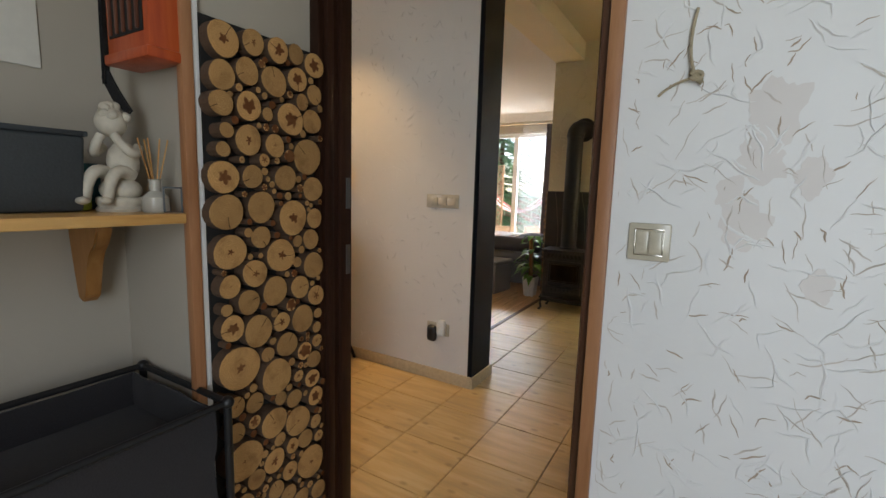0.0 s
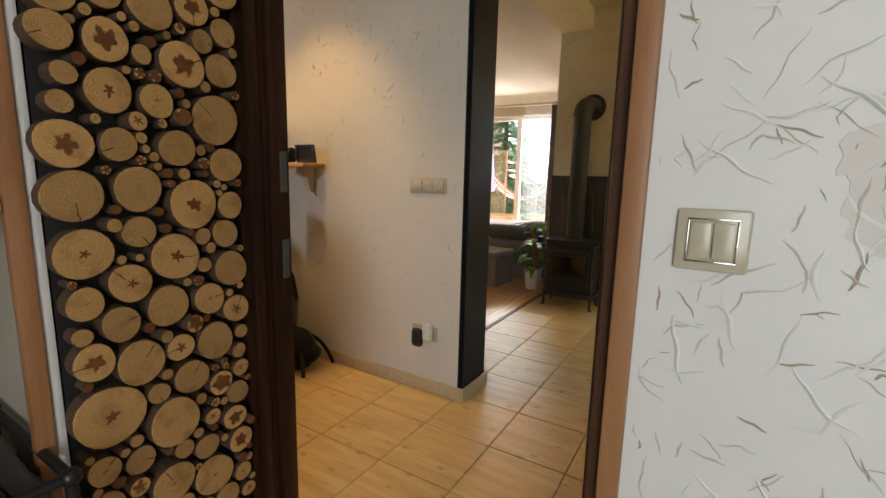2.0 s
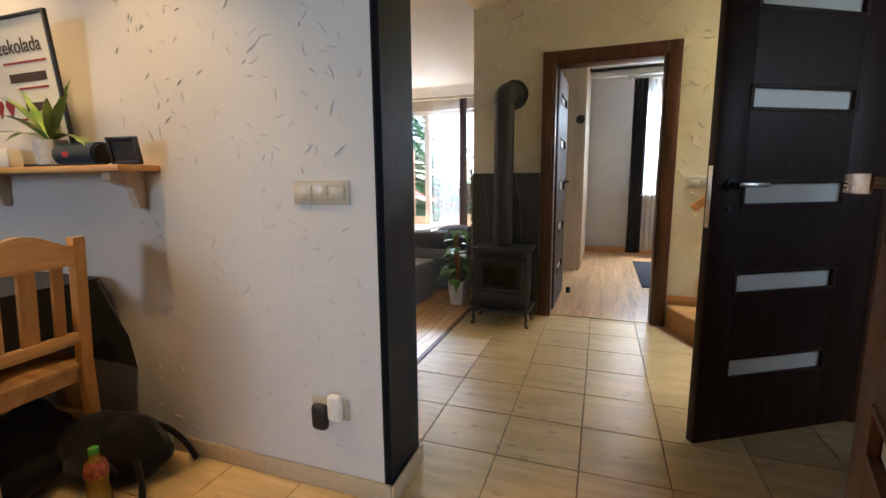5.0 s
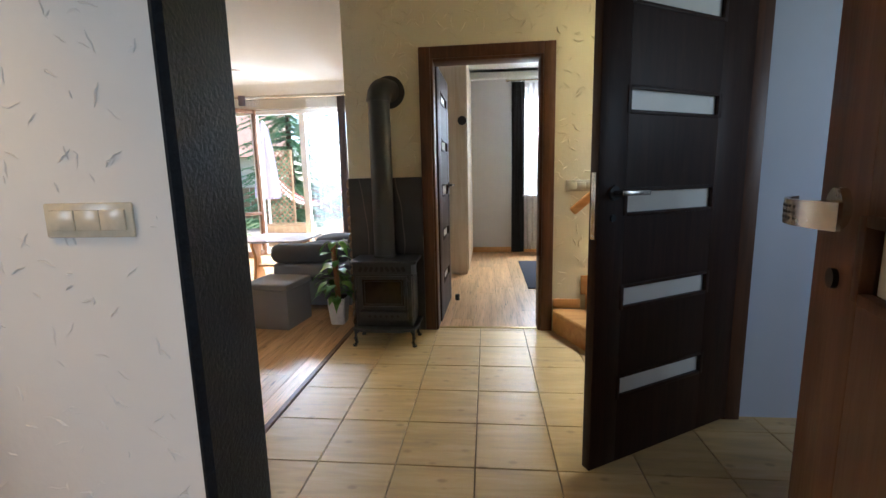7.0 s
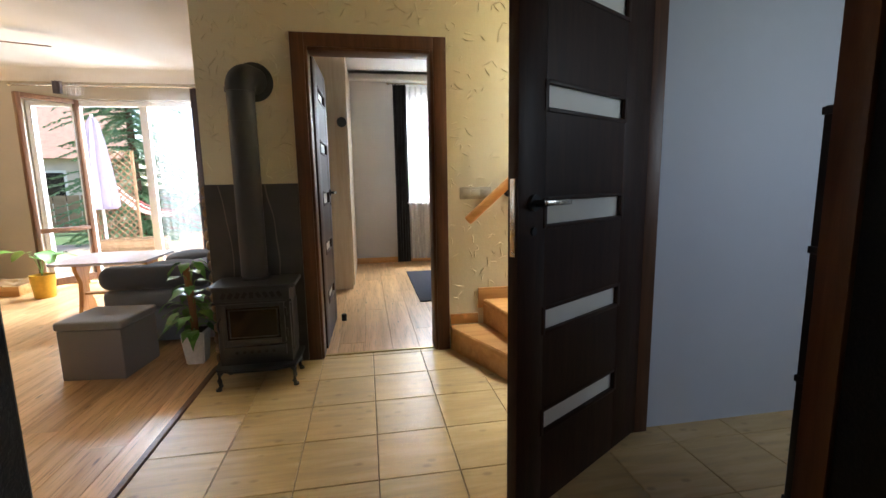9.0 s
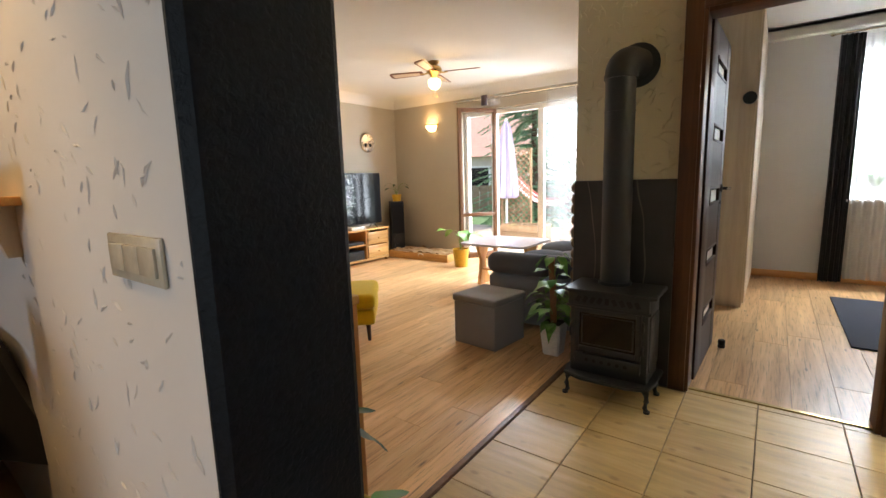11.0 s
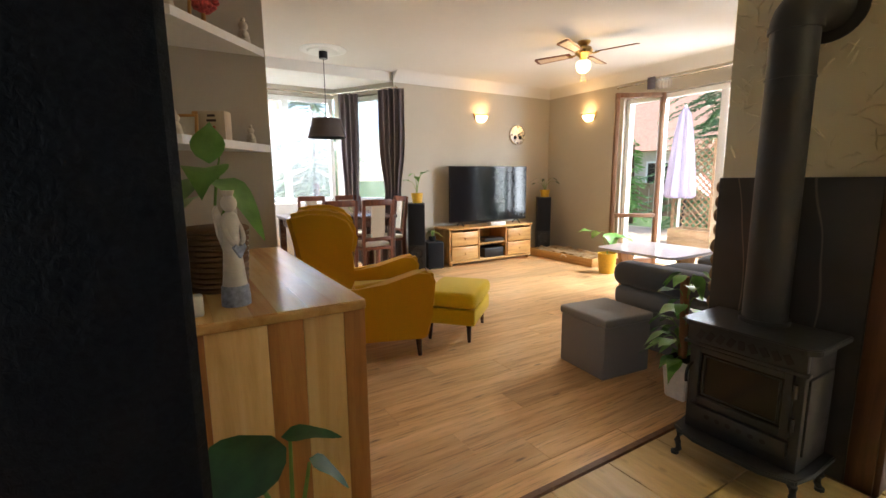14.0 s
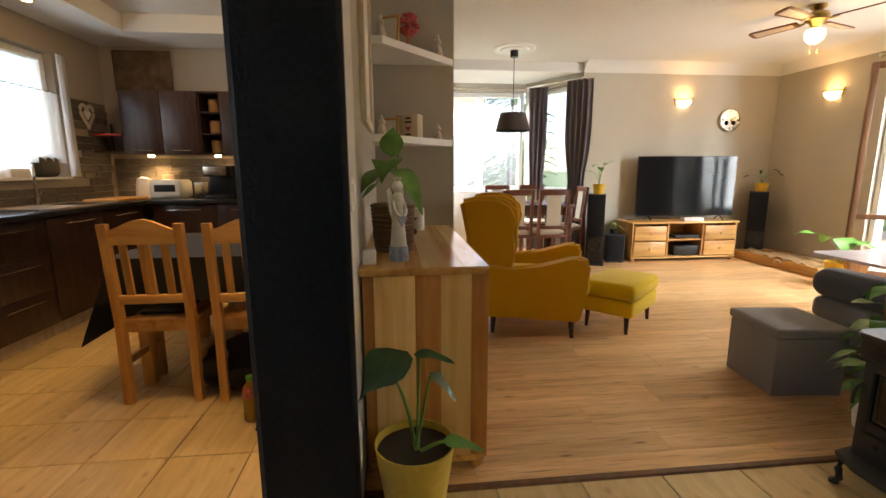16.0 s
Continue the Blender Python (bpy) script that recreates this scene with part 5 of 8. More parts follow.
# ---- stove ----
def stove():
    s = thing("wood_stove", (-0.245, 4.80, 0), "black cast iron wood stove with a glass door", "stove")
    w, d = 0.2, 0.125
    bm = bm_new()
    box(bm, -w, w, -d, d, 0.125, 0.60, 0.008)
    part("body", bm, M["stove"], s)
    bm = bm_new()
    prism(bm, [(-0.235, -0.125), (-0.2, -0.16), (0.2, -0.16), (0.235, -0.125), (0.235, 0.14), (-0.235, 0.14)], 2, 0.604, 0.628)
    bmesh.ops.bevel(bm, geom=bm.edges[:], offset=0.004, segments=2, affect="EDGES")
    part("top_plate", bm, M["stove"], s)
    bm = bm_new()
    box(bm, -0.205, 0.205, -0.145, -0.12, 0.535, 0.604, 0.004)
    box(bm, -0.215, 0.215, -0.15, -0.122, 0.522, 0.537, 0.004)
    part("top_band", bm, M["stove"], s)
    for i in range(9):
        bm = bm_new()
        x = -0.15 + i * 0.0375
        box(bm, -0.011, 0.011, -0.1475, -0.1445, -0.018, 0.018, rot=Matrix.Translation((x, 0, 0.572)) @ Matrix.Rotation(0.5 if i < 4 else -0.5 if i > 4 else 0, 4, "Y"))
        part("vent_slot", bm, M["black_board"], s, "dark vent slot", smooth=False)
    bm = bm_new()
    for b in ((-0.17, -0.145, -0.148, -0.122, 0.27, 0.52), (0.145, 0.17, -0.148, -0.122, 0.27, 0.52), (-0.145, 0.145, -0.148, -0.122, 0.495, 0.52), (-0.145, 0.145, -0.148, -0.122, 0.27, 0.30)):
        box(bm, *b, bevel=0.004)
    door = part("stove_door", bm, M["stove"], s)
    bm = bm_new()
    box(bm, -0.147, 0.147, -0.135, -0.128, 0.298, 0.497)
    part("door_glass", bm, M["stove_glass"], door, "smoked stove glass", smooth=False)
    bm = bm_new()
    for b in ((-0.135, -0.127, -0.139, -0.134, 0.31, 0.485), (0.127, 0.135, -0.139, -0.134, 0.31, 0.485), (-0.127, 0.127, -0.139, -0.134, 0.478, 0.485), (-0.127, 0.127, -0.139, -0.134, 0.31, 0.317)):
        box(bm, *b, bevel=0.002)
    part("glass_rim", bm, M["stove"], door)
    bm = bm_new()
    tube(bm, arc((-0.175, -0.14, 0.44), (-0.19, -0.17, 0.42), (-0.178, -0.175, 0.36), 8), 0.006, 8)
    part("door_handle", bm, M["steel_dark"], door)
    for z in (0.33, 0.46):
        bm = bm_new()
        rod(bm, (0.178, -0.14, z - 0.025), (0.178, -0.14, z + 0.025), 0.008, n=10)
        part("hinge", bm, M["stove"], s)
    bm = bm_new()
    box(bm, -0.17, 0.17, -0.148, -0.122, 0.19, 0.258, 0.005)
    ash = part("ash_door", bm, M["stove"], s)
    for i in range(6):
        bm = bm_new()
        rod(bm, (-0.10 + i * 0.04, -0.149, 0.224), (-0.10 + i * 0.04, -0.1475, 0.224), 0.010, n=12)
        part("air_hole", bm, M["black_board"], ash, "dark air hole")
    bm = bm_new()
    prism(bm, [(-0.235, -0.06), (-0.22, -0.165), (-0.12, -0.205), (0.12, -0.205), (0.22, -0.165), (0.235, -0.06), (0.235, 0.13), (-0.235, 0.13)], 2, 0.118, 0.14)
    bmesh.ops.bevel(bm, geom=bm.edges[:], offset=0.005, segments=2, affect="EDGES")
    part("ash_lip", bm, M["stove"], s)
    for x in (-0.205, 0.205):
        for y in (-0.135, 0.1):
            bm = bm_new()
            sx = 1 if x > 0 else -1
            tube(bm, [(x - sx * 0.02, y, 0.125), (x, y - 0.01, 0.10), (x + sx * 0.004, y - 0.014, 0.06), (x - sx * 0.004, y - 0.012, 0.025), (x + sx * 0.008, y - 0.02, 0.008)], 0.017, 10, 0.62)
            rod(bm, (x + sx * 0.008, y - 0.02, 0), (x + sx * 0.008, y - 0.02, 0.012), 0.016, n=12)
            part("leg", bm, M["stove"], s)
    for x in (-0.2, 0.2):
        bm = bm_new()
        box(bm, x - 0.008, x + 0.008, -0.10, 0.10, 0.2, 0.5, 0.006)
        part("side_panel", bm, M["stove"], s)
    s.scale.z = 0.96


stove()
fl = thing("flue_pipe", (-0.265, 4.86, 0.604), "black enamelled flue pipe with an elbow into the wall", "flue")
bm = bm_new()
rod(bm, (0, 0, 0), (0, 0, 1.11), 0.076, n=32)
rod(bm, (0, 0, 0), (0, 0, 0.018), 0.086, n=32)
part("pipe", bm, M["pipe"], fl)
bm = bm_new()
rod(bm, (0, 0, 0.92), (0, 0, 0.925), 0.0795, n=32)
part("collar", bm, M["pipe"], fl)
bm = bm_new()
rod(bm, (0, 0, 1.085), (0, 0, 1.105), 0.084, n=32)
part("collar", bm, M["pipe"], fl)
bm = bm_new()
tube(bm, [(0.0, 0.0, 1.09)] + [(0.028 * (1 - math.cos(a)), 0.11 - 0.11 * math.cos(a), 1.105 + 0.075 * math.sin(a)) for a in [k * math.pi / 16 for k in range(9)]] + [(0.045, 0.168, 1.18)], 0.08, 28)
part("elbow", bm, M["pipe"], fl)
bm = bm_new()
rod(bm, (0.04, 0.158, 1.175), (0.04, 0.168, 1.175), 0.115, n=36)
part("rosette", bm, M["pipe"], fl)


# ---- plants ----
def leaf_parts(root, spec, mat, parent_name="leaf"):
    """spec: base, direction, length, width, droop, heart for each leaf."""
    for base, d, ln, w, dr, heart in spec:
        bm = bm_new()
        blade(bm, base, d, ln, w, dr, heart=heart)
        part(parent_name, bm, M[mat], root)


def pot_profile(r0, r1, h, t=0.006):
    return [(r0, 0), (r0 + (r1 - r0) * 0.5, h * 0.5), (r1, h), (r1 - t, h), (r1 - t, h * 0.88), (0.0001, h * 0.86)]


def round_pot(root, r0, r1, h, mat, n=28):
    bm = bm_new()
    lathe(bm, pot_profile(r0, r1, h), n=n)
    part("pot", bm, M[mat], root)
    bm = bm_new()
    lathe(bm, [(r1 - 0.007, h * 0.89), (r1 * 0.5, h * 0.915), (0.0001, h * 0.92)], n=20)
    for v in bm.verts:
        v.co.z += 0.006 * noise.noise(v.co * 60)
    part("soil", bm, M["soil"], root)


def stems(root, pairs, r=0.004):
    for a, b, c in pairs:
        bm = bm_new()
        tube(bm, arc(a, b, c, 8), r, 7, 0.6)
        part("stem", bm, M["stem"], root)


# large-leaved plant in the mustard planter beside the sideboard
pl = thing("potted_plant", (-0.50, 3.055, 0.0), "young monstera in a mustard planter on the floor", "plant")
round_pot(pl, 0.10, 0.138, 0.26, "pot_mustard", 36)
stems(pl, [((0.0, 0.0, 0.24), (0.02, -0.02, 0.45), (-0.02, -0.10, 0.55)), ((0.02, 0.01, 0.24), (0.03, 0.01, 0.42), (0.0, 0.02, 0.56)), ((0.02, 0.0, 0.24), (0.05, 0.03, 0.40), (0.05, 0.05, 0.52)),
           ((0.03, 0.02, 0.24), (0.06, 0.09, 0.30), (0.05, 0.11, 0.28))], 0.007)
leaf_parts(pl, [((0.0, -0.02, 0.585), (0.45, -0.75, -0.25), 0.19, 0.22, 0.35, 1), ((0.0, 0.0, 0.575), (0.3, 0.9, 0.1), 0.14, 0.07, 0.25, 1), ((0.05, 0.05, 0.53), (0.3, 0.7, -0.4), 0.10, 0.06, 0.4, 1)], "leaf_dark")
leaf_parts(pl, [((0.05, 0.09, 0.285), (0.15, 1, -0.05), 0.14, 0.075, 0.2, 1)], "leaf")

# pothos on a coir pole beside the sofa
pl = thing("potted_plant", (-0.735, 5.14, 0.0), "climbing pothos on a coir pole in a white square pot", "plant")
bm = bm_new()
prism(bm, [(-0.055, -0.055), (0.055, -0.055), (0.055, 0.055), (-0.055, 0.055)], 2, 0, 0.22)
for v in bm.verts:
    if v.co.z > 0.1:
        v.co.x *= 1.35
        v.co.y *= 1.35
bmesh.ops.bevel(bm, geom=bm.edges[:], offset=0.008, segments=2, affect="EDGES")
part("pot", bm, M["pot_white"], pl)
bm = bm_new()
box(bm, -0.062, 0.062, -0.062, 0.062, 0.2, 0.224)
part("soil", bm, M["soil"], pl)
bm = bm_new()
tube(bm, [(0.0, 0, 0.2), (-0.005, 0.0, 0.42), (-0.02, 0.0, 0.66)], 0.022, 12)
part("coir_pole", bm, M["coir"], pl)
rnd = random.Random(21)
sp, stm = [], []
for i in range(60):
    a, z = rnd.uniform(0, 6.28), rnd.choice((rnd.uniform(0.24, 0.42), rnd.uniform(0.24, 0.40), rnd.uniform(0.4, 0.70)))
    rr = rnd.uniform(0.03, 0.14 if z < 0.42 else 0.07)
    d = (math.cos(a), math.sin(a), rnd.uniform(-0.6, 0.4))
    base = (rr * math.cos(a), rr * math.sin(a), z)
    sp.append((base, d, rnd.uniform(0.08, 0.13), rnd.uniform(0.05, 0.08), rnd.uniform(0.3, 0.8), 1))
    if i % 2 == 0:
        stm.append(((0.01 * math.cos(a), 0.01 * math.sin(a), max(0.22, z - 0.08)), (rr * 0.5 * math.cos(a), rr * 0.5 * math.sin(a), z + 0.02), base))
leaf_parts(pl, sp, "leaf")
stems(pl, stm, 0.003)


def potted(at, pot, r, h, leaves, mat, label, seed, spread=0.5, size=(0.1, 0.05), height=0.15):
    root = thing("potted_plant", at, label, "plant")
    round_pot(root, r * 0.78, r, h, pot)
    rr = random.Random(seed)
    sp, stm = [], []
    for i in range(leaves):
        a = 6.28 * i / leaves + rr.uniform(-0.4, 0.4)
        z = h + height * rr.uniform(0.5, 1.1)
        k = spread * rr.uniform(0.3, 1.0) * height
        b = (k * math.cos(a), k * math.sin(a), z)
        sp.append((b, (math.cos(a), math.sin(a), rr.uniform(-0.3, 0.5)), size[0] * rr.uniform(0.8, 1.2), size[1] * rr.uniform(0.8, 1.2), rr.uniform(0.2, 0.6), 1))
        stm.append(((0, 0, h * 0.85), (0.3 * k * math.cos(a), 0.3 * k * math.sin(a), z), b))
    leaf_parts(root, sp, mat)
    stems(root, stm, 0.003)
    return root


potted((-3.06, 7.44, 0), "pot_yellow", 0.115, 0.25, 6, "leaf", "broad-leaved plant in a yellow pot by the terrace door", 3, 0.8, (0.30, 0.15), 0.25)
potted((-4.38, 5.49, 0.882), "pot_yellow", 0.075, 0.12, 5, "leaf", "small green plant in a yellow pot on the loudspeaker", 5, 0.5, (0.11, 0.07), 0.24)
potted((-4.60, 7.85, 0.882), "pot_yellow", 0.08, 0.11, 5, "leaf_dark", "sparse plant in a yellow pot on the loudspeaker", 6, 1.1, (0.12, 0.05), 0.18)
potted((-4.55, 5.80, 0.36), "black_plastic", 0.05, 0.06, 9, "leaf_light", "trailing striped plant on the black subwoofer", 8, 0.6, (0.14, 0.02), 0.07)
potted((-4.55, 4.55, 0.772), "pot_white", 0.07, 0.06, 14, "leaf_light", "fresh green plant on the dining table", 9, 1.2, (0.12, 0.06), 0.06)


# ---- living room things ----
def ottoman():
    o = thing("ottoman", (-1.243, 5.143, 0), "grey upholstered cube ottoman with a lid", "ottoman", rz=-6)
    bm = bm_new()
    box(bm, -0.186, 0.186, -0.186, 0.186, 0, 0.315, 0.008)
    part("base", bm, M["grey_cloth"], o)
    bm = bm_new()
    box(bm, -0.197, 0.197, -0.197, 0.197, 0.317, 0.368, 0.016, 3)
    for v in bm.verts:
        if v.co.z > 0.356:
            v.co.z += 0.012 * max(0, 1 - (abs(v.co.x) + abs(v.co.y)) / 0.4)
    part("lid", bm, M["grey_cloth"], o)


ottoman()


def sofa():
    s = thing("sofa", (-1.03, 6.45, 0), "charcoal corner sofa with a bolster armrest", "sofa")
    bm = bm_new()
    box(bm, -0.42, 0.45, -0.95, 1.0, 0.04, 0.30, 0.02)
    part("base", bm, M["sofa_mid"], s)
    bm = bm_new()
    box(bm, -0.43, 0.30, -0.96, 0.02, 0.30, 0.43, 0.04, 4)
    part("seat", bm, M["sofa_mid"], s)
    bm = bm_new()
    box(bm, -0.43, 0.30, 0.03, 1.0, 0.30, 0.43, 0.04, 4)
    part("seat", bm, M["sofa_mid"], s)
    bm = bm_new()
    box(bm, 0.27, 0.45, -0.95, 1.0, 0.30, 0.68, 0.05, 4)
    part("backrest", bm, M["sofa_dark"], s)
    bm = bm_new()
    box(bm, -0.45, 0.28, -0.98, -0.78, 0.43, 0.60, 0.075, 6)
    part("bolster", bm, M["sofa_dark"], s, "charcoal bolster armrest")
    for x in (-0.38, 0.4):
        for y in (-0.9, 0.95):
            bm = bm_new()
            rod(bm, (x, y, 0), (x, y, 0.045), 0.02, n=12)
            part("foot", bm, M["black_plastic"], s)


sofa()
for x, y, r, m in ((-1.15, 5.95, 12, "sofa_dark"), (-0.88, 6.0, -15, "sofa_mid"), (-1.2, 6.55, 20, "sofa_dark")):
    bm = bm_new()
    ball(bm, (0, 0, 0.075), 0.25, (0.95, 0.62, 0.26), 20, 12)
    c = solid("cushion", bm, M[m], "dark grey throw cushion on the sofa", "cushion", group="sofa cushions")
    c.matrix_basis = pose(x, y, 0.43, 8, 0, r)


def side_table():
    t = thing("coffee_table", (-1.96, 6.72, 0), "pine table with a pale rounded top", "table")
    bm = bm_new()
    pts = []
    for cx, cy, a0 in ((0.30, 0.27, 0), (-0.30, 0.27, 90), (-0.30, -0.27, 180), (0.30, -0.27, 270)):
        for k in range(6):
            a = radians(a0 + 18 * k)
            pts.append((cx + 0.1 * math.cos(a), cy + 0.1 * math.sin(a)))
    prism(bm, pts, 2, 0.605, 0.632)
    part("tabletop", bm, plain("pale_laminate_top", (0.58, 0.52, 0.52), 0.16), t)
    for x in (-0.30, 0.30):
        bm = bm_new()
        prism(bm, [(-0.10, 0.0), (0.13, 0.0), (0.11, 0.10), (0.05, 0.22), (0.04, 0.36), (0.10, 0.50), (0.13, 0.605), (-0.12, 0.605), (-0.11, 0.5), (-0.05, 0.36), (-0.06, 0.2)], 0, x - 0.018, x + 0.018)
        part("leg", bm, M["pine"], t)
    bm = bm_new()
    box(bm, -0.28, 0.28, -0.04, 0.04, 0.2, 0.225, 0.004)
    part("stretcher", bm, M["pine_x"], t)
    t.scale.z = 0.81


side_table()


def armchair():
    a = thing("armchair", (-2.345, 4.017, 0), "mustard yellow wing armchair on dark legs", "armchair", rz=-18)
    # local +y is the way it faces
    bm = bm_new()
    box(bm, -0.33, 0.33, -0.28, 0.34, 0.13, 0.30, 0.03, 3)
    part("seat_frame", bm, M["yellow_cloth"], a)
    bm = bm_new()
    box(bm, -0.245, 0.245, -0.18, 0.40, 0.29, 0.43, 0.045, 4)
    part("seat", bm, M["yellow_cloth2"], a)
    for s in (-1, 1):
        bm = bm_new()
        prism(bm, [(-0.30, 0.14), (0.33, 0.14), (0.36, 0.30), (0.385, 0.545), (0.35, 0.60), (0.27, 0.585), (0.08, 0.525), (-0.10, 0.475), (-0.30, 0.55)], 0, s * 0.24, s * 0.36)
        bmesh.ops.bevel(bm, geom=bm.edges[:], offset=0.024, segments=3, affect="EDGES")
        part("armrest", bm, M["yellow_cloth"], a)
        bm = bm_new()
        prism(bm, [(-0.36, 0.40), (-0.09, 0.46), (-0.13, 0.55), (-0.13, 0.64), (-0.085, 0.75), (-0.07, 0.85), (-0.11, 0.94), (-0.2, 0.99), (-0.34, 1.0), (-0.47, 0.97)], 0, s * 0.245, s * 0.335)
        bmesh.ops.bevel(bm, geom=bm.edges[:], offset=0.028, segments=3, affect="EDGES")
        part("wing", bm, M["yellow_cloth"], a)
    bm = bm_new()
    prism(bm, [(-0.20, 0.30), (-0.33, 0.94), (-0.38, 0.975), (-0.47, 0.96), (-0.40, 0.55), (-0.33, 0.15), (-0.22, 0.15)], 0, -0.27, 0.27)
    bmesh.ops.bevel(bm, geom=bm.edges[:], offset=0.035, segments=3, affect="EDGES")
    part("backrest", bm, M["yellow_cloth"], a)
    for x in (-0.27, 0.27):
        for y in (-0.24, 0.29):
            bm = bm_new()
            rod(bm, (x, y, 0), (x * 0.97, y * 0.97, 0.15), 0.013, 0.022, n=14)
            part("leg", bm, M["dark_table"], a, "dark wooden leg")
    for piece in a.children:
        piece.data.transform(Matrix.Diagonal((1, 1.06, 1, 1)))


armchair()
fs = thing("footstool", (-2.275, 4.71, 0), "yellow upholstered footstool on dark tapered legs", "footstool", rz=-48)
bm = bm_new()
box(bm, -0.27, 0.27, -0.20, 0.20, 0.13, 0.25, 0.02, 3)
part("frame", bm, M["yellow_cloth2"], fs)
bm = bm_new()
box(bm, -0.28, 0.28, -0.21, 0.21, 0.25, 0.37, 0.045, 4)
for v in bm.verts:
    if v.co.z > 0.34:
        v.co.z += 0.015 * max(0, 1 - (v.co.x / 0.3) ** 2 - (v.co.y / 0.24) ** 2)
part("cushion", bm, M["yellow_cloth2"], fs)
for x in (-0.23, 0.23):
    for y in (-0.15, 0.15):
        bm = bm_new()
        rod(bm, (x, y, 0), (x * 0.96, y * 0.96, 0.14), 0.012, 0.02, n=14)
        part("leg", bm, M["dark_table"], fs, "dark wooden leg")


def sideboard():
    s = thing("sideboard", (-0.684, 2.869, 0), "varnished pine sideboard against the wall", "sideboard")
    bm = bm_new()
    box(bm, -1.22, 0.018, 0.0, 0.475, 0.80, 0.8275, 0.006, 3)
    top = part("top", bm, M["top_mid"], s)
    y = 0.002
    for w, stave in ((0.075, "top_mid"), (0.09, "top_pale"), (0.06, "top_dark"), (0.085, "top_pale"), (0.07, "top_mid"), (0.091, "top_pale")):
        bm = bm_new()
        box(bm, -1.218, 0.016, y, y + w - 0.0004, 0.822, 0.83)
        part("stave", bm, M[stave], top, smooth=False)
        y += w
    y = 0.012
    for w, stave in ((0.04, "pine_dark"), (0.15, "pine_pale"), (0.095, "pine_dark"), (0.115, "pine_pale"), (0.065, "pine_dark")):
        bm = bm_new()
        box(bm, -0.02, 0.0, y, y + w - 0.0006, 0.05, 0.80, 0.001)
        part("side_board", bm, M[stave], s)
        y += w
    bm = bm_new()
    box(bm, -1.20, -1.18, 0.012, 0.46, 0.05, 0.80)
    box(bm, -1.18, -0.02, 0.012, 0.03, 0.05, 0.80)
    box(bm, -1.18, -0.02, 0.03, 0.44, 0.05, 0.07)
    part("carcass", bm, M["pine"], s)
    for i in range(3):
        bm = bm_new()
        x0 = -1.175 + i * 0.385
        box(bm, x0, x0 + 0.375, 0.445, 0.463, 0.08, 0.79, 0.004)
        d = part("door", bm, M["pine"], s)
        bm = bm_new()
        ball(bm, (x0 + 0.33, 0.475, 0.5), 0.014, u=12, v=8)
        part("knob", bm, M["pine"], d)
    bm = bm_new()
    box(bm, -1.2, 0.012, 0.02, 0.468, 0.04, 0.065, 0.008)
    part("plinth", bm, M["pine_x"], s)
    for x in (-1.15, -0.03):
        for yy in (0.05, 0.44):
            bm = bm_new()
            lathe(bm, [(0.02, 0), (0.03, 0.012), (0.028, 0.03), (0.018, 0.042)], at=(x, yy, 0), n=16)
            part("foot", bm, M["pine"], s)


sideboard()
# things on the sideboard
pl = thing("potted_plant", (-1.05, 2.995, 0.83), "broad-leaved plant in a woven brown basket", "plant")
bm = bm_new()
for i in range(12):
    z = i * 0.017
    r = 0.082 + 0.014 * i / 12
    lathe(bm, [(r - 0.005, z), (r + 0.003, z + 0.004), (r + 0.003, z + 0.012), (r - 0.005, z + 0.0168)], n=28)
part("basket", bm, M["basket"], pl)
bm = bm_new()
lathe(bm, [(0.09, 0.190), (0.0001, 0.195)], n=20)
part("soil", bm, M["soil"], pl)
stems(pl, [((0, 0, 0.16), (0.0, 0, 0.3), (0.02, 0.02, 0.36)), ((0, 0, 0.16), (0.02, 0.02, 0.26), (0.06, 0.05, 0.30)), ((0, 0, 0.16), (-0.02, 0.0, 0.3), (-0.02, 0.03, 0.42))], 0.005)
leaf_parts(pl, [((0.01, -0.02, 0.36), (0.35, -0.55, -0.15), 0.17, 0.13, 0.7, 1), ((0.03, 0.01, 0.35), (0.4, 0.35, -0.1), 0.17, 0.13, 0.9, 1), ((-0.02, 0.0, 0.40), (0.12, 0.05, 0.95), 0.16, 0.11, 0.2, 1), ((0.03, -0.01, 0.38), (0.5, -0.1, 0.2), 0.16, 0.13, 0.9, 1), ((0.0, -0.03, 0.30), (0.2, -0.8, -0.2), 0.13, 0.1, 0.6, 1)], "leaf")


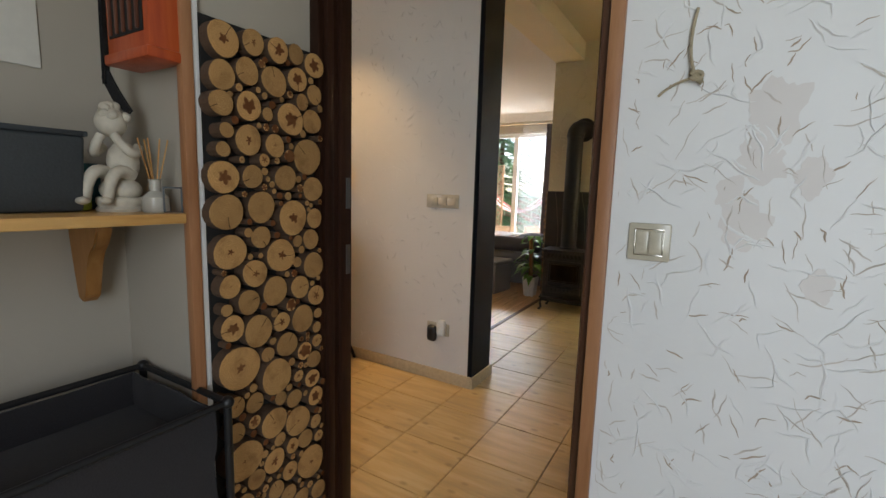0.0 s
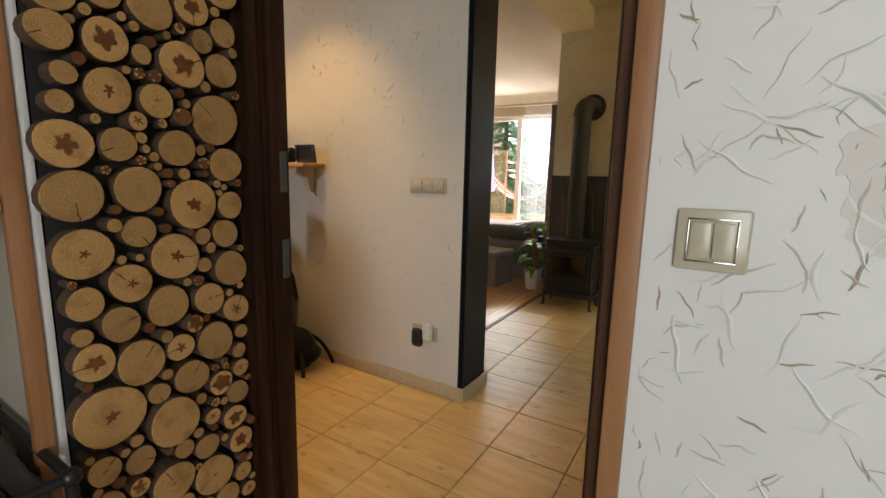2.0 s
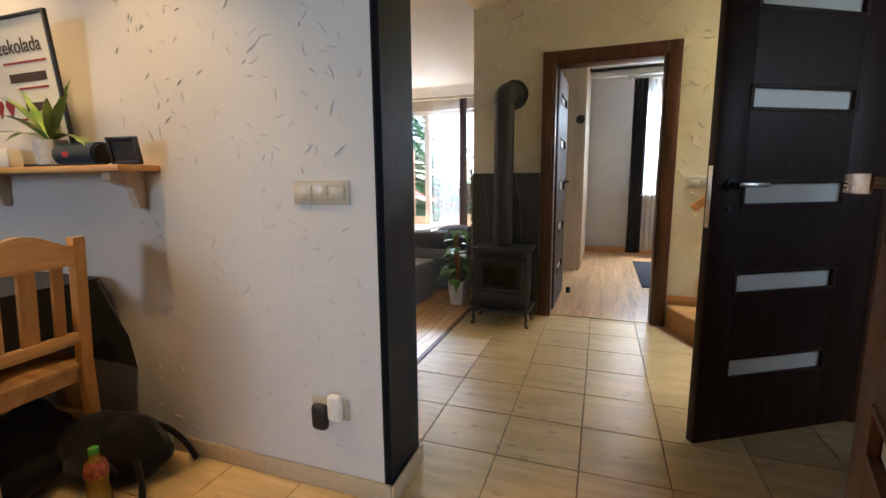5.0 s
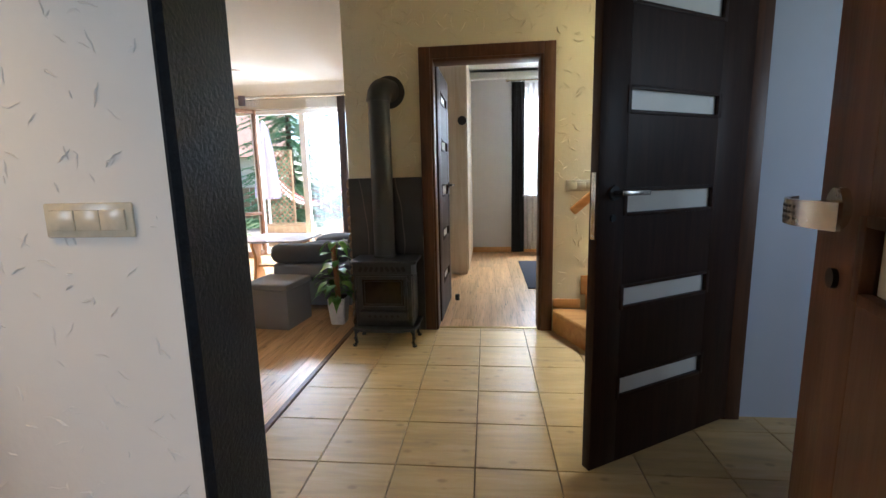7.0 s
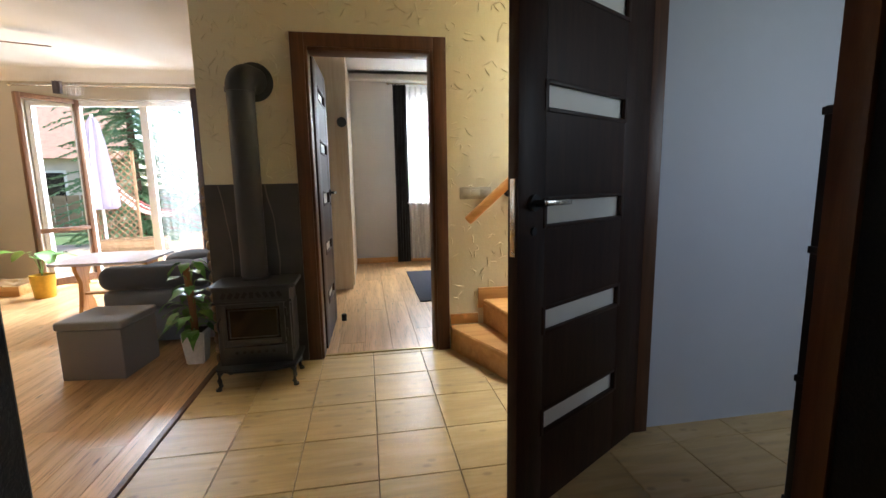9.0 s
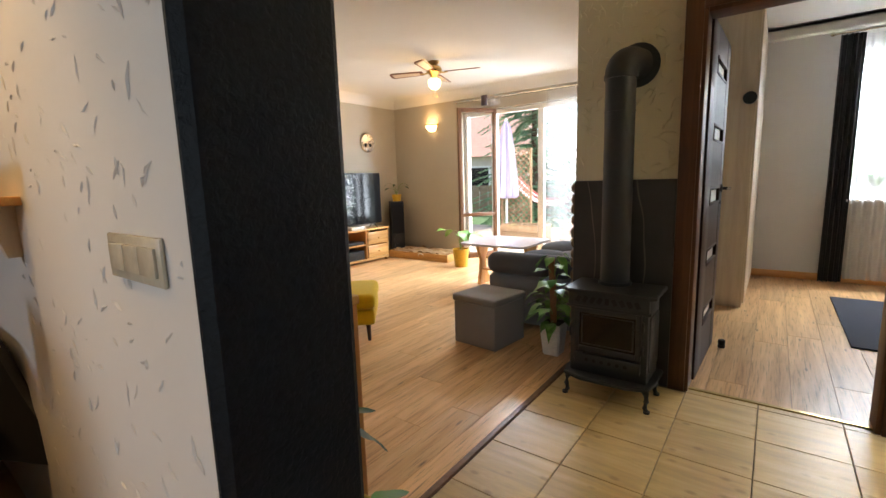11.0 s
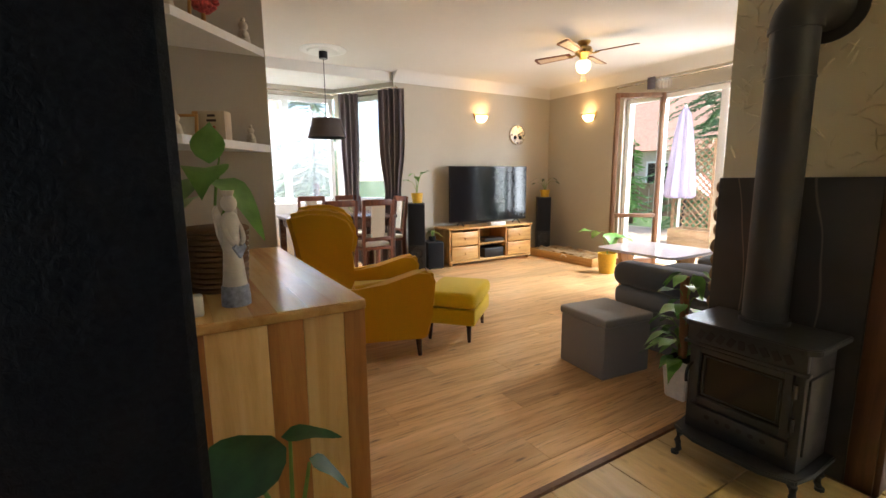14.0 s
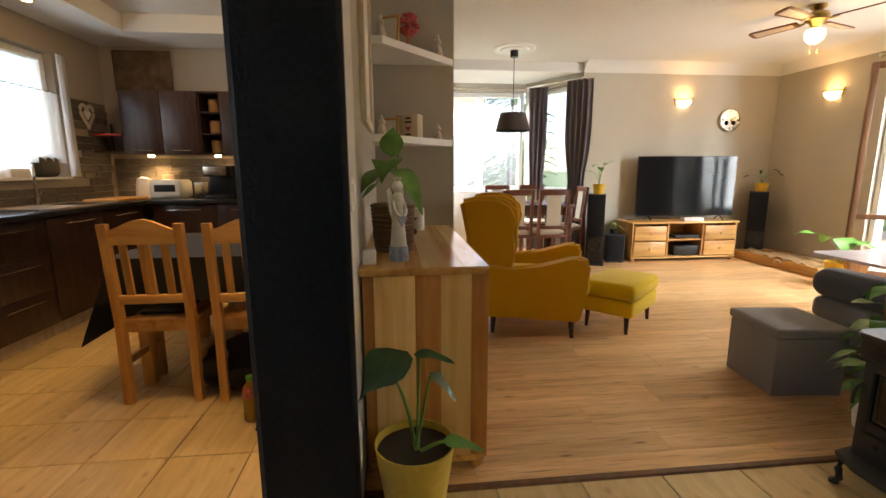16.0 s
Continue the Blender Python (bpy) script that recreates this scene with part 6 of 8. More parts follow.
def angel():
    a = thing("angel_figurine", (-0.815, 3.015, 0.83), "white ceramic angel figurine with a blue glazed base", "figurine")
    bm = bm_new()
    lathe(bm, [(0.036, 0), (0.038, 0.01), (0.030, 0.08), (0.023, 0.16), (0.02, 0.21), (0.024, 0.235), (0.018, 0.255), (0.009, 0.262)], n=20)
    ball(bm, (0, 0, 0.285), 0.021, (1, 1, 1.15))
    rod(bm, (0, 0, 0.305), (0, 0, 0.32), 0.012, 0.017, n=12)
    for s in (-1, 1):
        prism(bm, [(0.008 * s, 0.14), (0.028 * s, 0.20), (0.036 * s, 0.265), (0.026 * s, 0.28), (0.01 * s, 0.24)], 1, -0.024, -0.014)
        tube(bm, arc((0.02 * s, 0, 0.235), (0.035 * s, 0.02, 0.19), (0.006 * s, 0.03, 0.17), 6), 0.007, 8)
    part("body", bm, M["white_ceramic"], a)
    bm = bm_new()
    lathe(bm, [(0.0385, 0.001), (0.0385, 0.02), (0.036, 0.055), (0.034, 0.058)], n=20)
    part("glazed_base", bm, M["blue_white"], a, "blue crackle glaze")
    bm = bm_new()
    prism(bm, [(0, 0.135), (0.02, 0.165), (0.014, 0.176), (0, 0.168), (-0.014, 0.176), (-0.02, 0.165)], 1, 0.026, 0.036)
    part("heart", bm, M["blue_white"], a, "small pale blue heart")
    a.rotation_euler.z = radians(-60)


angel()
bm = bm_new()
box(bm, -0.775, -0.735, 2.88, 2.93, 0.83, 0.885, 0.006)
solid("sensor_cube", bm, M["white_plastic"], "small white plastic sensor on the sideboard", "sensor")
bm = bm_new()
lathe(bm, [(0.03, 0), (0.032, 0.005), (0.032, 0.125), (0.028, 0.13)], at=(-1.70, 3.14, 0.83), n=22)
ob = solid("oil_burner", bm, M["white_ceramic"], "white ceramic candle cylinder on the sideboard", "candle holder")
bm = bm_new()
box(bm, -1.61, -1.51, 3.04, 3.12, 0.83, 0.86, 0.01)
tube(bm, [(-1.59, 3.05, 0.86), (-1.53, 3.12, 0.92)], 0.006, 8)
solid("wooden_tray", bm, M["mahogany"], "small dark wooden tray with a stick", "tray")


# corner shelves with ornaments
def corner_shelf(z, label):
    bm = bm_new()
    prism(bm, [(-1.90, 2.87), (-1.90, 2.95), (-2.439, 3.435), (-2.439, 2.87)], 2, z - 0.022, z + 0.022)
    return solid("corner_shelf", bm, M["upvc"], label, "shelf", False, "corner shelves")


corner_shelf(1.37, "white corner wall shelf with ornaments")
corner_shelf(1.93, "white upper corner wall shelf with ornaments")


def picture_frame(at, w, h, rz, label, mat="pine", tilt=-8, face="paper"):
    f = thing("photo_frame", at, label, "frame", rz=rz)
    bm = bm_new()
    r = Matrix.Rotation(radians(tilt), 4, "X")
    for b in ((-w / 2, -w / 2 + 0.014, 0, 0.014, 0, h), (w / 2 - 0.014, w / 2, 0, 0.014, 0, h), (-w / 2 + 0.014, w / 2 - 0.014, 0, 0.014, 0, 0.014), (-w / 2 + 0.014, w / 2 - 0.014, 0, 0.014, h - 0.014, h)):
        box(bm, *b, bevel=0.002, rot=r)
    part("frame", bm, M[mat], f)
    bm = bm_new()
    box(bm, -w / 2 + 0.012, w / 2 - 0.012, 0.006, 0.010, 0.012, h - 0.012, rot=r)
    part("picture", bm, M[face], f, smooth=False)
    return f


picture_frame((-2.19, 2.97, 1.392), 0.13, 0.13, 60, "small pine photo frame on the shelf")
picture_frame((-2.33, 3.07, 1.392), 0.14, 0.17, 60, "pale wooden frame standing behind the box")
picture_frame((-2.16, 2.98, 1.952), 0.14, 0.2, 60, "pale framed picture on the upper shelf")
bx = thing("wooden_box", (-2.21, 3.115, 1.392), "pale wooden keepsake box with a red heart", "box", rz=60)
bm = bm_new()
box(bm, -0.07, 0.07, -0.03, 0.05, 0, 0.15, 0.003)
part("body", bm, M["beech"], bx)
bm = bm_new()
prism(bm, [(0, 0.04), (0.02, 0.062), (0.013, 0.074), (0, 0.066), (-0.013, 0.074), (-0.02, 0.062)], 1, -0.0315, -0.03)
part("heart", bm, M["red"], bx, "red heart print")
for z, w in ((0.125, 0.04), (0.1, 0.05), (0.02, 0.045)):
    bm = bm_new()
    box(bm, -w / 2, w / 2, -0.0315, -0.03, z - 0.006, z + 0.006)
    part("lettering", bm, M["ink"], bx, "dark illegible lettering")


def small_figure(at, label, rz=0, s=1.0):
    bm = bm_new()
    lathe(bm, [(0.026 * s, 0), (0.028 * s, 0.01 * s), (0.022 * s, 0.045 * s), (0.012 * s, 0.06 * s)], n=14)
    ball(bm, (0, 0, 0.075 * s), 0.02 * s, u=12, v=8)
    for k in (-1, 1):
        ball(bm, (0.024 * k * s, 0, 0.035 * s), 0.012 * s, (1, 1, 1.4), 8, 6)
        ball(bm, (0.012 * k * s, 0, 0.098 * s), 0.009 * s, (1, 1, 1.3), 8, 6)
    ob = solid("ornament", bm, M["plaster_statue"], label, "ornament")
    ob.matrix_basis = pose(*at, 0, 0, rz)


small_figure((-2.38, 3.32, 1.392), "small cream ornament figure on the shelf")
small_figure((-2.38, 3.32, 1.952), "small cream rabbit ornament sitting on the shelf", 0, 1.3)
small_figure((-2.01, 2.93, 1.392), "small white ornament figure on the shelf", 0, 1.1)
small_figure((-1.97, 2.94, 1.952), "small cream ornament with dangling legs", 0, 1.2)
dc = thing("dried_flower", (-2.23, 3.11, 1.952), "red and pink paper flower ball on a wooden foot", "decoration")
bm = bm_new()
rod(bm, (0, 0, 0), (0, 0, 0.09), 0.014, 0.01, n=12)
part("foot", bm, M["pine"], dc)
bm = bm_new()
rr = random.Random(8)
for _ in range(60):
    a, b = rr.uniform(0, 6.28), rr.uniform(-1.4, 1.4)
    d = Vector((math.cos(a) * math.cos(b), math.sin(a) * math.cos(b), math.sin(b)))
    ball(bm, Vector((0, 0, 0.16)) + d * Vector((0.05, 0.05, 0.075)).length * 0.62, 0.02, (1, 1, 0.7), 7, 5)
part("petals", bm, plain("red_pink_petals", (0.62, 0.10, 0.10), 0.7, grain=45, vary=0.6), dc)
# wall picture beside the shelves
wp = thing("wall_frame", (-1.40, 2.868, 1.38), "tall pale wooden frame on the wall by the shelves", "frame")
bm = bm_new()
for b in ((-0.30, -0.26, 0, 0.025, 0, 0.75), (0.26, 0.30, 0, 0.025, 0, 0.75), (-0.26, 0.26, 0, 0.025, 0, 0.04), (-0.26, 0.26, 0, 0.025, 0.71, 0.75)):
    box(bm, *b, bevel=0.004)
part("frame", bm, M["beech"], wp)
bm = bm_new()
box(bm, -0.26, 0.26, 0.004, 0.010, 0.04, 0.71)
part("picture", bm, M["paper"], wp, smooth=False)


# TV corner
def tv_stand():
    s = thing("tv_stand", (-4.62, 6.71, 0), "varnished pine TV stand with four drawers", "tv stand")
    # local x out of the wall, y along it
    L, D = 0.735, 0.20
    bm = bm_new()
    box(bm, -D, D + 0.01, -L, L, 0.49, 0.515, 0.006)
    part("top", bm, M["pine_y"], s)
    for y in (-L + 0.02, -0.24, 0.24, L - 0.04):
        bm = bm_new()
        box(bm, -D, D - 0.01, y, y + 0.02, 0.05, 0.49)
        part("side", bm, M["pine"], s)
    bm = bm_new()
    box(bm, -D, D, -L + 0.02, L - 0.02, 0.04, 0.065, 0.004)
    box(bm, -D, D - 0.02, -0.24, 0.24, 0.27, 0.288)
    box(bm, -D, -D + 0.01, -L + 0.02, L - 0.02, 0.06, 0.49)
    part("shelf", bm, M["pine_y"], s)
    for y0 in (-L + 0.045, 0.265):
        for z0 in (0.075, 0.275):
            bm = bm_new()
            box(bm, D - 0.012, D + 0.006, y0, y0 + 0.43, z0, z0 + 0.185, 0.005)
            d = part("drawer", bm, M["pine_y"], s)
            bm = bm_new()
            ball(bm, (D + 0.018, y0 + 0.215, z0 + 0.09), 0.013, u=12, v=8)
            part("knob", bm, M["pine"], d)
    for x in (-0.16, 0.16):
        for y in (-0.68, 0.68):
            bm = bm_new()
            lathe(bm, [(0.018, 0), (0.026, 0.01), (0.024, 0.03), (0.016, 0.042)], at=(x, y, 0), n=14)
            part("foot", bm, M["pine"], s)


tv_stand()
for z, h, nm, lab in ((0.288, 0.045, "set_top_box", "flat black set-top box on the TV stand shelf"), (0.066, 0.13, "game_console", "black box console on the lower TV stand shelf")):
    bm = bm_new()
    box(bm, -4.72, -4.46, 6.60, 6.94, z, z + h, 0.005)
    solid(nm, bm, M["black_plastic"], lab, "electronics")
tv = thing("television", (-4.63, 6.80, 0.515), "large flat black television on splayed feet", "television", rz=-4)
bm = bm_new()
box(bm, -0.03, 0.012, -0.65, 0.65, 0.055, 0.83, 0.006)
part("casing", bm, M["black_plastic"], tv)
bm = bm_new()
box(bm, 0.0122, 0.0145, -0.643, 0.643, 0.066, 0.823)
part("screen", bm, M["screen"], tv, "glossy dark screen", smooth=False)
for y in (-0.48, 0.48):
    for k in (-1, 1):
        bm = bm_new()
        tube(bm, [(0, y, 0.07), (0.09 * k, y, 0.006)], 0.008, 8)
        part("foot", bm, M["steel_dark"], tv)
bm = bm_new()
box(bm, -4.52, -4.42, 6.68, 6.94, 0.516, 0.565, 0.008)
solid("white_router", bm, M["white_plastic"], "white media box in front of the television", "electronics")


def loudspeaker(at, rz):
    s = thing("loudspeaker", at, "tall black floor-standing loudspeaker", "loudspeaker", "floor loudspeakers", rz)
    bm = bm_new()
    box(bm, -0.15, 0.13, -0.105, 0.105, 0.015, 0.88, 0.006)
    part("cabinet", bm, M["speaker"], s)
    bm = bm_new()
    box(bm, 0.131, 0.142, -0.098, 0.098, 0.36, 0.87, 0.004)
    part("grille", bm, M["black_cloth"], s)
    for z in (0.26, 0.13):
        bm = bm_new()
        lathe(bm, [(0.075, 0), (0.075, 0.006), (0.06, 0.002), (0.02, -0.012), (0.018, 0.0), (0.0001, 0.006)], n=24, m=Matrix.Translation((0.133, 0, z)) @ Matrix.Rotation(radians(90), 4, "Y"))
        part("driver", bm, M["black_plastic"], s)
    bm = bm_new()
    box(bm, -0.16, 0.15, -0.12, 0.12, 0.0, 0.018, 0.004)
    part("plinth", bm, M["black_plastic"], s)


loudspeaker((-4.42, 5.49, 0), -25)
loudspeaker((-4.62, 7.85, 0), -40)
sb = thing("subwoofer", (-4.56, 5.80, 0), "black cube subwoofer beside the TV stand", "subwoofer", rz=-10)
bm = bm_new()
box(bm, -0.15, 0.15, -0.11, 0.11, 0.012, 0.36, 0.008)
part("cabinet", bm, M["speaker"], sb)
bm = bm_new()
box(bm, 0.151, 0.157, -0.10, 0.10, 0.03, 0.35, 0.003)
part("grille", bm, M["black_cloth"], sb)
for x in (-0.12, 0.12):
    for y in (-0.08, 0.08):
        bm = bm_new()
        rod(bm, (x, y, 0), (x, y, 0.014), 0.015, n=10)
        part("foot", bm, M["black_plastic"], sb)


def sconce(at, rz):
    s = thing("wall_lamp", at, "glowing half-bowl wall lamp with a brass rim", "wall lamp", "wall lamps", rz)
    bm = bm_new()
    n = 16
    rings = []
    for j in range(7):
        b = math.pi / 2 * j / 6
        r, z = 0.105 * math.cos(b), -0.10 * math.sin(b)
        rings.append([bm.verts.new((r * math.sin(math.pi * i / n), r * math.cos(math.pi * i / n), z)) for i in range(n + 1)])
    for lo, hi in zip(rings, rings[1:]):
        for i in range(n):
            bm.faces.new((lo[i], lo[i + 1], hi[i + 1], hi[i]))
    part("bowl", bm, M["lamp_glass"], s, "glowing amber glass bowl")
    bm = bm_new()
    tube(bm, [(0.108 * math.sin(math.pi * i / 16), 0.112 * math.cos(math.pi * i / 16), 0.0) for i in range(17)], 0.008, 8)
    box(bm, 0.0, 0.012, -0.02, 0.02, -0.1, 0.01)
    part("rim", bm, M["brass"], s)
    bm = bm_new()
    for k in (-1, 1):
        prism(bm, [(0.085 * k, -0.07), (0.125 * k, 0.0), (0.125 * k, 0.03), (0.105 * k, 0.0)], 0, 0.0, 0.02)
    part("arm", bm, M["brass"], s)


sconce((-4.848, 6.796, 2.067), 0)
sconce((-4.04, 8.148, 2.067), -90)
lamp("lamp_sconce", "POINT", (-4.75, 6.796, 2.14), 0.26, WARM, 0.05)
lamp("lamp_sconce", "POINT", (-4.04, 8.05, 2.14), 0.26, WARM, 0.05)
ck = thing("wall_clock", (-4.848, 7.472, 1.82), "round silver-rimmed wall clock with dark marks", "clock")
bm = bm_new()
RY = Matrix.Rotation(radians(90), 4, "Y")
lathe(bm, [(0.145, 0), (0.15, 0.01), (0.15, 0.03), (0.138, 0.04), (0.133, 0.03)], n=40, m=RY)
part("rim", bm, M["chrome"], ck)
bm = bm_new()
lathe(bm, [(0.136, 0.02), (0.136, 0.026), (0.0001, 0.026)], n=36, m=RY)
part("dial", bm, M["white_plastic"], ck)
for i in range(12):
    bm = bm_new()
    a = math.pi * 2 * i / 12
    rod(bm, (0.024, 0.112 * math.sin(a), 0.112 * math.cos(a)), (0.031, 0.112 * math.sin(a), 0.112 * math.cos(a)), 0.008 if i % 3 else 0.013, n=10)
    part("hour_mark", bm, M["black_plastic"], ck)
for y, z in ((0.05, -0.035), (-0.05, -0.035)):
    bm = bm_new()
    rod(bm, (0.024, y, z), (0.030, y, z), 0.03, n=20)
    part("sub_dial", bm, M["black_plastic"], ck)
for a, ln in ((2.2, 0.06), (1.1, 0.095)):
    bm = bm_new()
    rod(bm, (0.034, 0, 0), (0.034, ln * math.sin(a), ln * math.cos(a)), 0.004, n=8)
    part("hand", bm, M["black_plastic"], ck)


# pallet bed with a throw in the corner
pb = thing("pallet_bed", (-3.98, 7.79, 0), "low wooden pet bed frame with a brown throw", "pet bed")
for b in ((-0.60, 0.60, -0.24, -0.22, 0, 0.11), (-0.60, 0.60, 0.22, 0.24, 0, 0.11), (-0.60, -0.58, -0.22, 0.22, 0, 0.11), (0.58, 0.60, -0.22, 0.22, 0, 0.11)):
    bm = bm_new()
    box(bm, *b, bevel=0.003)
    part("side", bm, M["pine_x"], pb)
bm = bm_new()
bmesh.ops.create_grid(bm, x_segments=36, y_segments=18, size=1)
for v in bm.verts:
    v.co = Vector((v.co.x * 0.575, v.co.y * 0.215, 0.115 + 0.05 * noise.noise(Vector((v.co.x * 4, v.co.y * 3, 1))) + 0.02 * noise.noise(Vector((v.co.x * 14, v.co.y * 9, 3)))))
geo = bmesh.ops.extrude_face_region(bm, geom=bm.faces[:])
for v in [g for g in geo["geom"] if isinstance(g, bmesh.types.BMVert)]:
    v.co.z -= 0.06
part("throw", bm, M["burlap"], pb)
bm = bm_new()
tube(bm, [(0.1 + 0.05 * math.cos(a), -0.245, 0.07 + 0.03 * math.sin(a)) for a in [k * 0.5 for k in range(8)]], 0.006, 8)
part("rope_handle", bm, M["paper"], pb)


def ceiling_fan():
    f = thing("ceiling_fan", (-2.76, 6.55, 2.52), "brass ceiling fan with four wooden blades and a lamp", "ceiling fan")
    bm = bm_new()
    lathe(bm, [(0.065, 0), (0.06, -0.02), (0.03, -0.04), (0.02, -0.045)], n=24)
    part("canopy", bm, M["brass"], f)
    bm = bm_new()
    lathe(bm, [(0.03, -0.045), (0.075, -0.06), (0.09, -0.085), (0.085, -0.12), (0.05, -0.14), (0.03, -0.175), (0.045, -0.185)], n=28)
    part("motor", bm, M["brass"], f)
    for i in range(4):
        a = radians(20 + 90 * i)
        r = Matrix.Rotation(a, 4, "Z")
        bm = bm_new()
        tube(bm, [r @ Vector((0.06, 0, -0.115)), r @ Vector((0.11, 0, -0.125)), r @ Vector((0.16, 0, -0.12))], 0.008, 8)
        part("blade_arm", bm, M["brass"], f)
        bm = bm_new()
        prism(bm, [(0.13, -0.045), (0.5, -0.062), (0.525, -0.04), (0.525, 0.04), (0.5, 0.062), (0.13, 0.045)], 2, -0.004, 0.004)
        bmesh.ops.transform(bm, matrix=r @ Matrix.Translation((0, 0, -0.115)) @ Matrix.Rotation(radians(12), 4, "X"), verts=bm.verts[:])
        b = part("blade", bm, M["mahogany"], f, "dark wooden blade")
        bm = bm_new()
        prism(bm, [(0.17, -0.028), (0.49, -0.042), (0.49, 0.042), (0.17, 0.028)], 2, -0.006, -0.0045)
        bmesh.ops.transform(bm, matrix=r @ Matrix.Translation((0, 0, -0.115)) @ Matrix.Rotation(radians(12), 4, "X"), verts=bm.verts[:])
        part("inlay", bm, M["beech"], b, "pale woven inlay")
    bm = bm_new()
    lathe(bm, [(0.04, -0.185), (0.068, -0.20), (0.072, -0.235), (0.06, -0.275), (0.03, -0.30), (0.0001, -0.305)], n=24)
    part("lamp_glass", bm, M["lamp_glass"], f, "glowing white glass bowl")
    for y in (-0.03, 0.04):
        bm = bm_new()
        tube(bm, [(0, y, -0.19), (0.0, y, -0.37)], 0.0014, 6)
        ball(bm, (0, y, -0.375), 0.006, u=8, v=6)
        part("pull_chain", bm, M["brass"], f)


ceiling_fan()
lamp("lamp_fan", "POINT", (-2.76, 6.55, 2.16), 0.7, WARM, 0.06)


# dining corner
def dining_chair_mesh():
    c = thing("dining_chair", (-4.1, 4.34, 0), "red-brown dining chair with a cream upholstered back", "chair", "dining chairs", 0)
    # local -x is the way it faces
    bm = bm_new()
    box(bm, -0.2, 0.2, -0.2, 0.2, 0.42, 0.455, 0.008)
    part("seat_frame", bm, M["mahogany"], c)
    bm = bm_new()
    box(bm, -0.19, 0.18, -0.19, 0.19, 0.455, 0.49, 0.015, 3)
    part("seat", bm, M["cream_cloth"], c, "cream seat pad")
    for y in (-0.185, 0.185):
        bm = bm_new()
        box(bm, -0.195, -0.16, y - 0.018, y + 0.018, 0, 0.42, 0.004)
        part("leg", bm, M["mahogany"], c)
        bm = bm_new()
        prism(bm, [(0.165, 0), (0.2, 0), (0.2, 0.45), (0.25, 0.96), (0.218, 0.96), (0.165, 0.45)], 1, y - 0.018, y + 0.018)
        part("leg", bm, M["mahogany"], c)
    for z0, z1, dx in ((0.90, 0.965, 0.225), (0.52, 0.56, 0.185)):
        bm = bm_new()
        box(bm, dx, dx + 0.028, -0.17, 0.17, z0, z1, 0.004)
        part("back_rail", bm, M["mahogany"], c)
    bm = bm_new()
    prism(bm, [(0.183, 0.56), (0.213, 0.56), (0.244, 0.90), (0.215, 0.90)], 1, -0.085, 0.085)
    part("backrest", bm, M["cream_cloth"], c, "cream upholstered back panel")
    return c


M["cream_cloth"] = fabric("cream_upholstery", (0.56, 0.49, 0.38))
ch = dining_chair_mesh()
ch.scale.y = 0.87
copy_thing(ch, pose(-4.1, 4.75, 0, 0, 0, 0))
copy_thing(ch, pose(-4.6, 5.14, 0, 0, 0, 90))
copy_thing(ch, pose(-5.15, 4.45, 0, 0, 0, 180))
copy_thing(ch, pose(-5.15, 4.95, 0, 0, 0, 180))
tb = thing("dining_table", (-4.6, 4.52, 0), "dark polished wooden dining table", "table")
bm = bm_new()
box(bm, -0.42, 0.42, -0.6, 0.6, 0.735, 0.77, 0.006)
part("tabletop", bm, M["dark_table"], tb)
bm = bm_new()
for b in ((-0.36, 0.36, -0.54, -0.515, 0.64, 0.735), (-0.36, 0.36, 0.515, 0.54, 0.64, 0.735), (-0.36, -0.335, -0.515, 0.515, 0.64, 0.735), (0.335, 0.36, -0.515, 0.515, 0.64, 0.735)):
    box(bm, *b)
part("apron", bm, M["dark_table"], tb, smooth=False)
for x in (-0.36, 0.36):
    for y in (-0.54, 0.54):
        bm = bm_new()
        box(bm, x - 0.035, x + 0.035, y - 0.035, y + 0.035, 0, 0.735, 0.004)
        part("leg", bm, M["dark_table"], tb)
pd = thing("pendant_lamp", (-4.32, 4.375, 2.52), "dark conical pendant lamp over the dining table", "pendant lamp")
bm = bm_new()
lathe(bm, [(0.0001, 0), (0.24, 0), (0.24, -0.008), (0.2, -0.02), (0.17, -0.012), (0.15, -0.025), (0.1, -0.02), (0.0001, -0.02)], n=40)
part("ceiling_rose", bm, M["upvc"], pd, "white plaster ceiling rose")
bm = bm_new()
rod(bm, (0, 0, -0.02), (0, 0, -0.09), 0.045, n=20)
part("canopy", bm, M["black_plastic"], pd)
bm = bm_new()
rod(bm, (0, 0, -0.09), (0, 0, -0.72), 0.004, n=8)
part("cord", bm, M["steel_dark"], pd)
bm = bm_new()
lathe(bm, [(0.2, -0.90), (0.145, -0.70), (0.14, -0.70), (0.195, -0.90)], n=36)
bm.faces.ensure_lookup_table()
part("shade", bm, M["shade_dark"], pd)


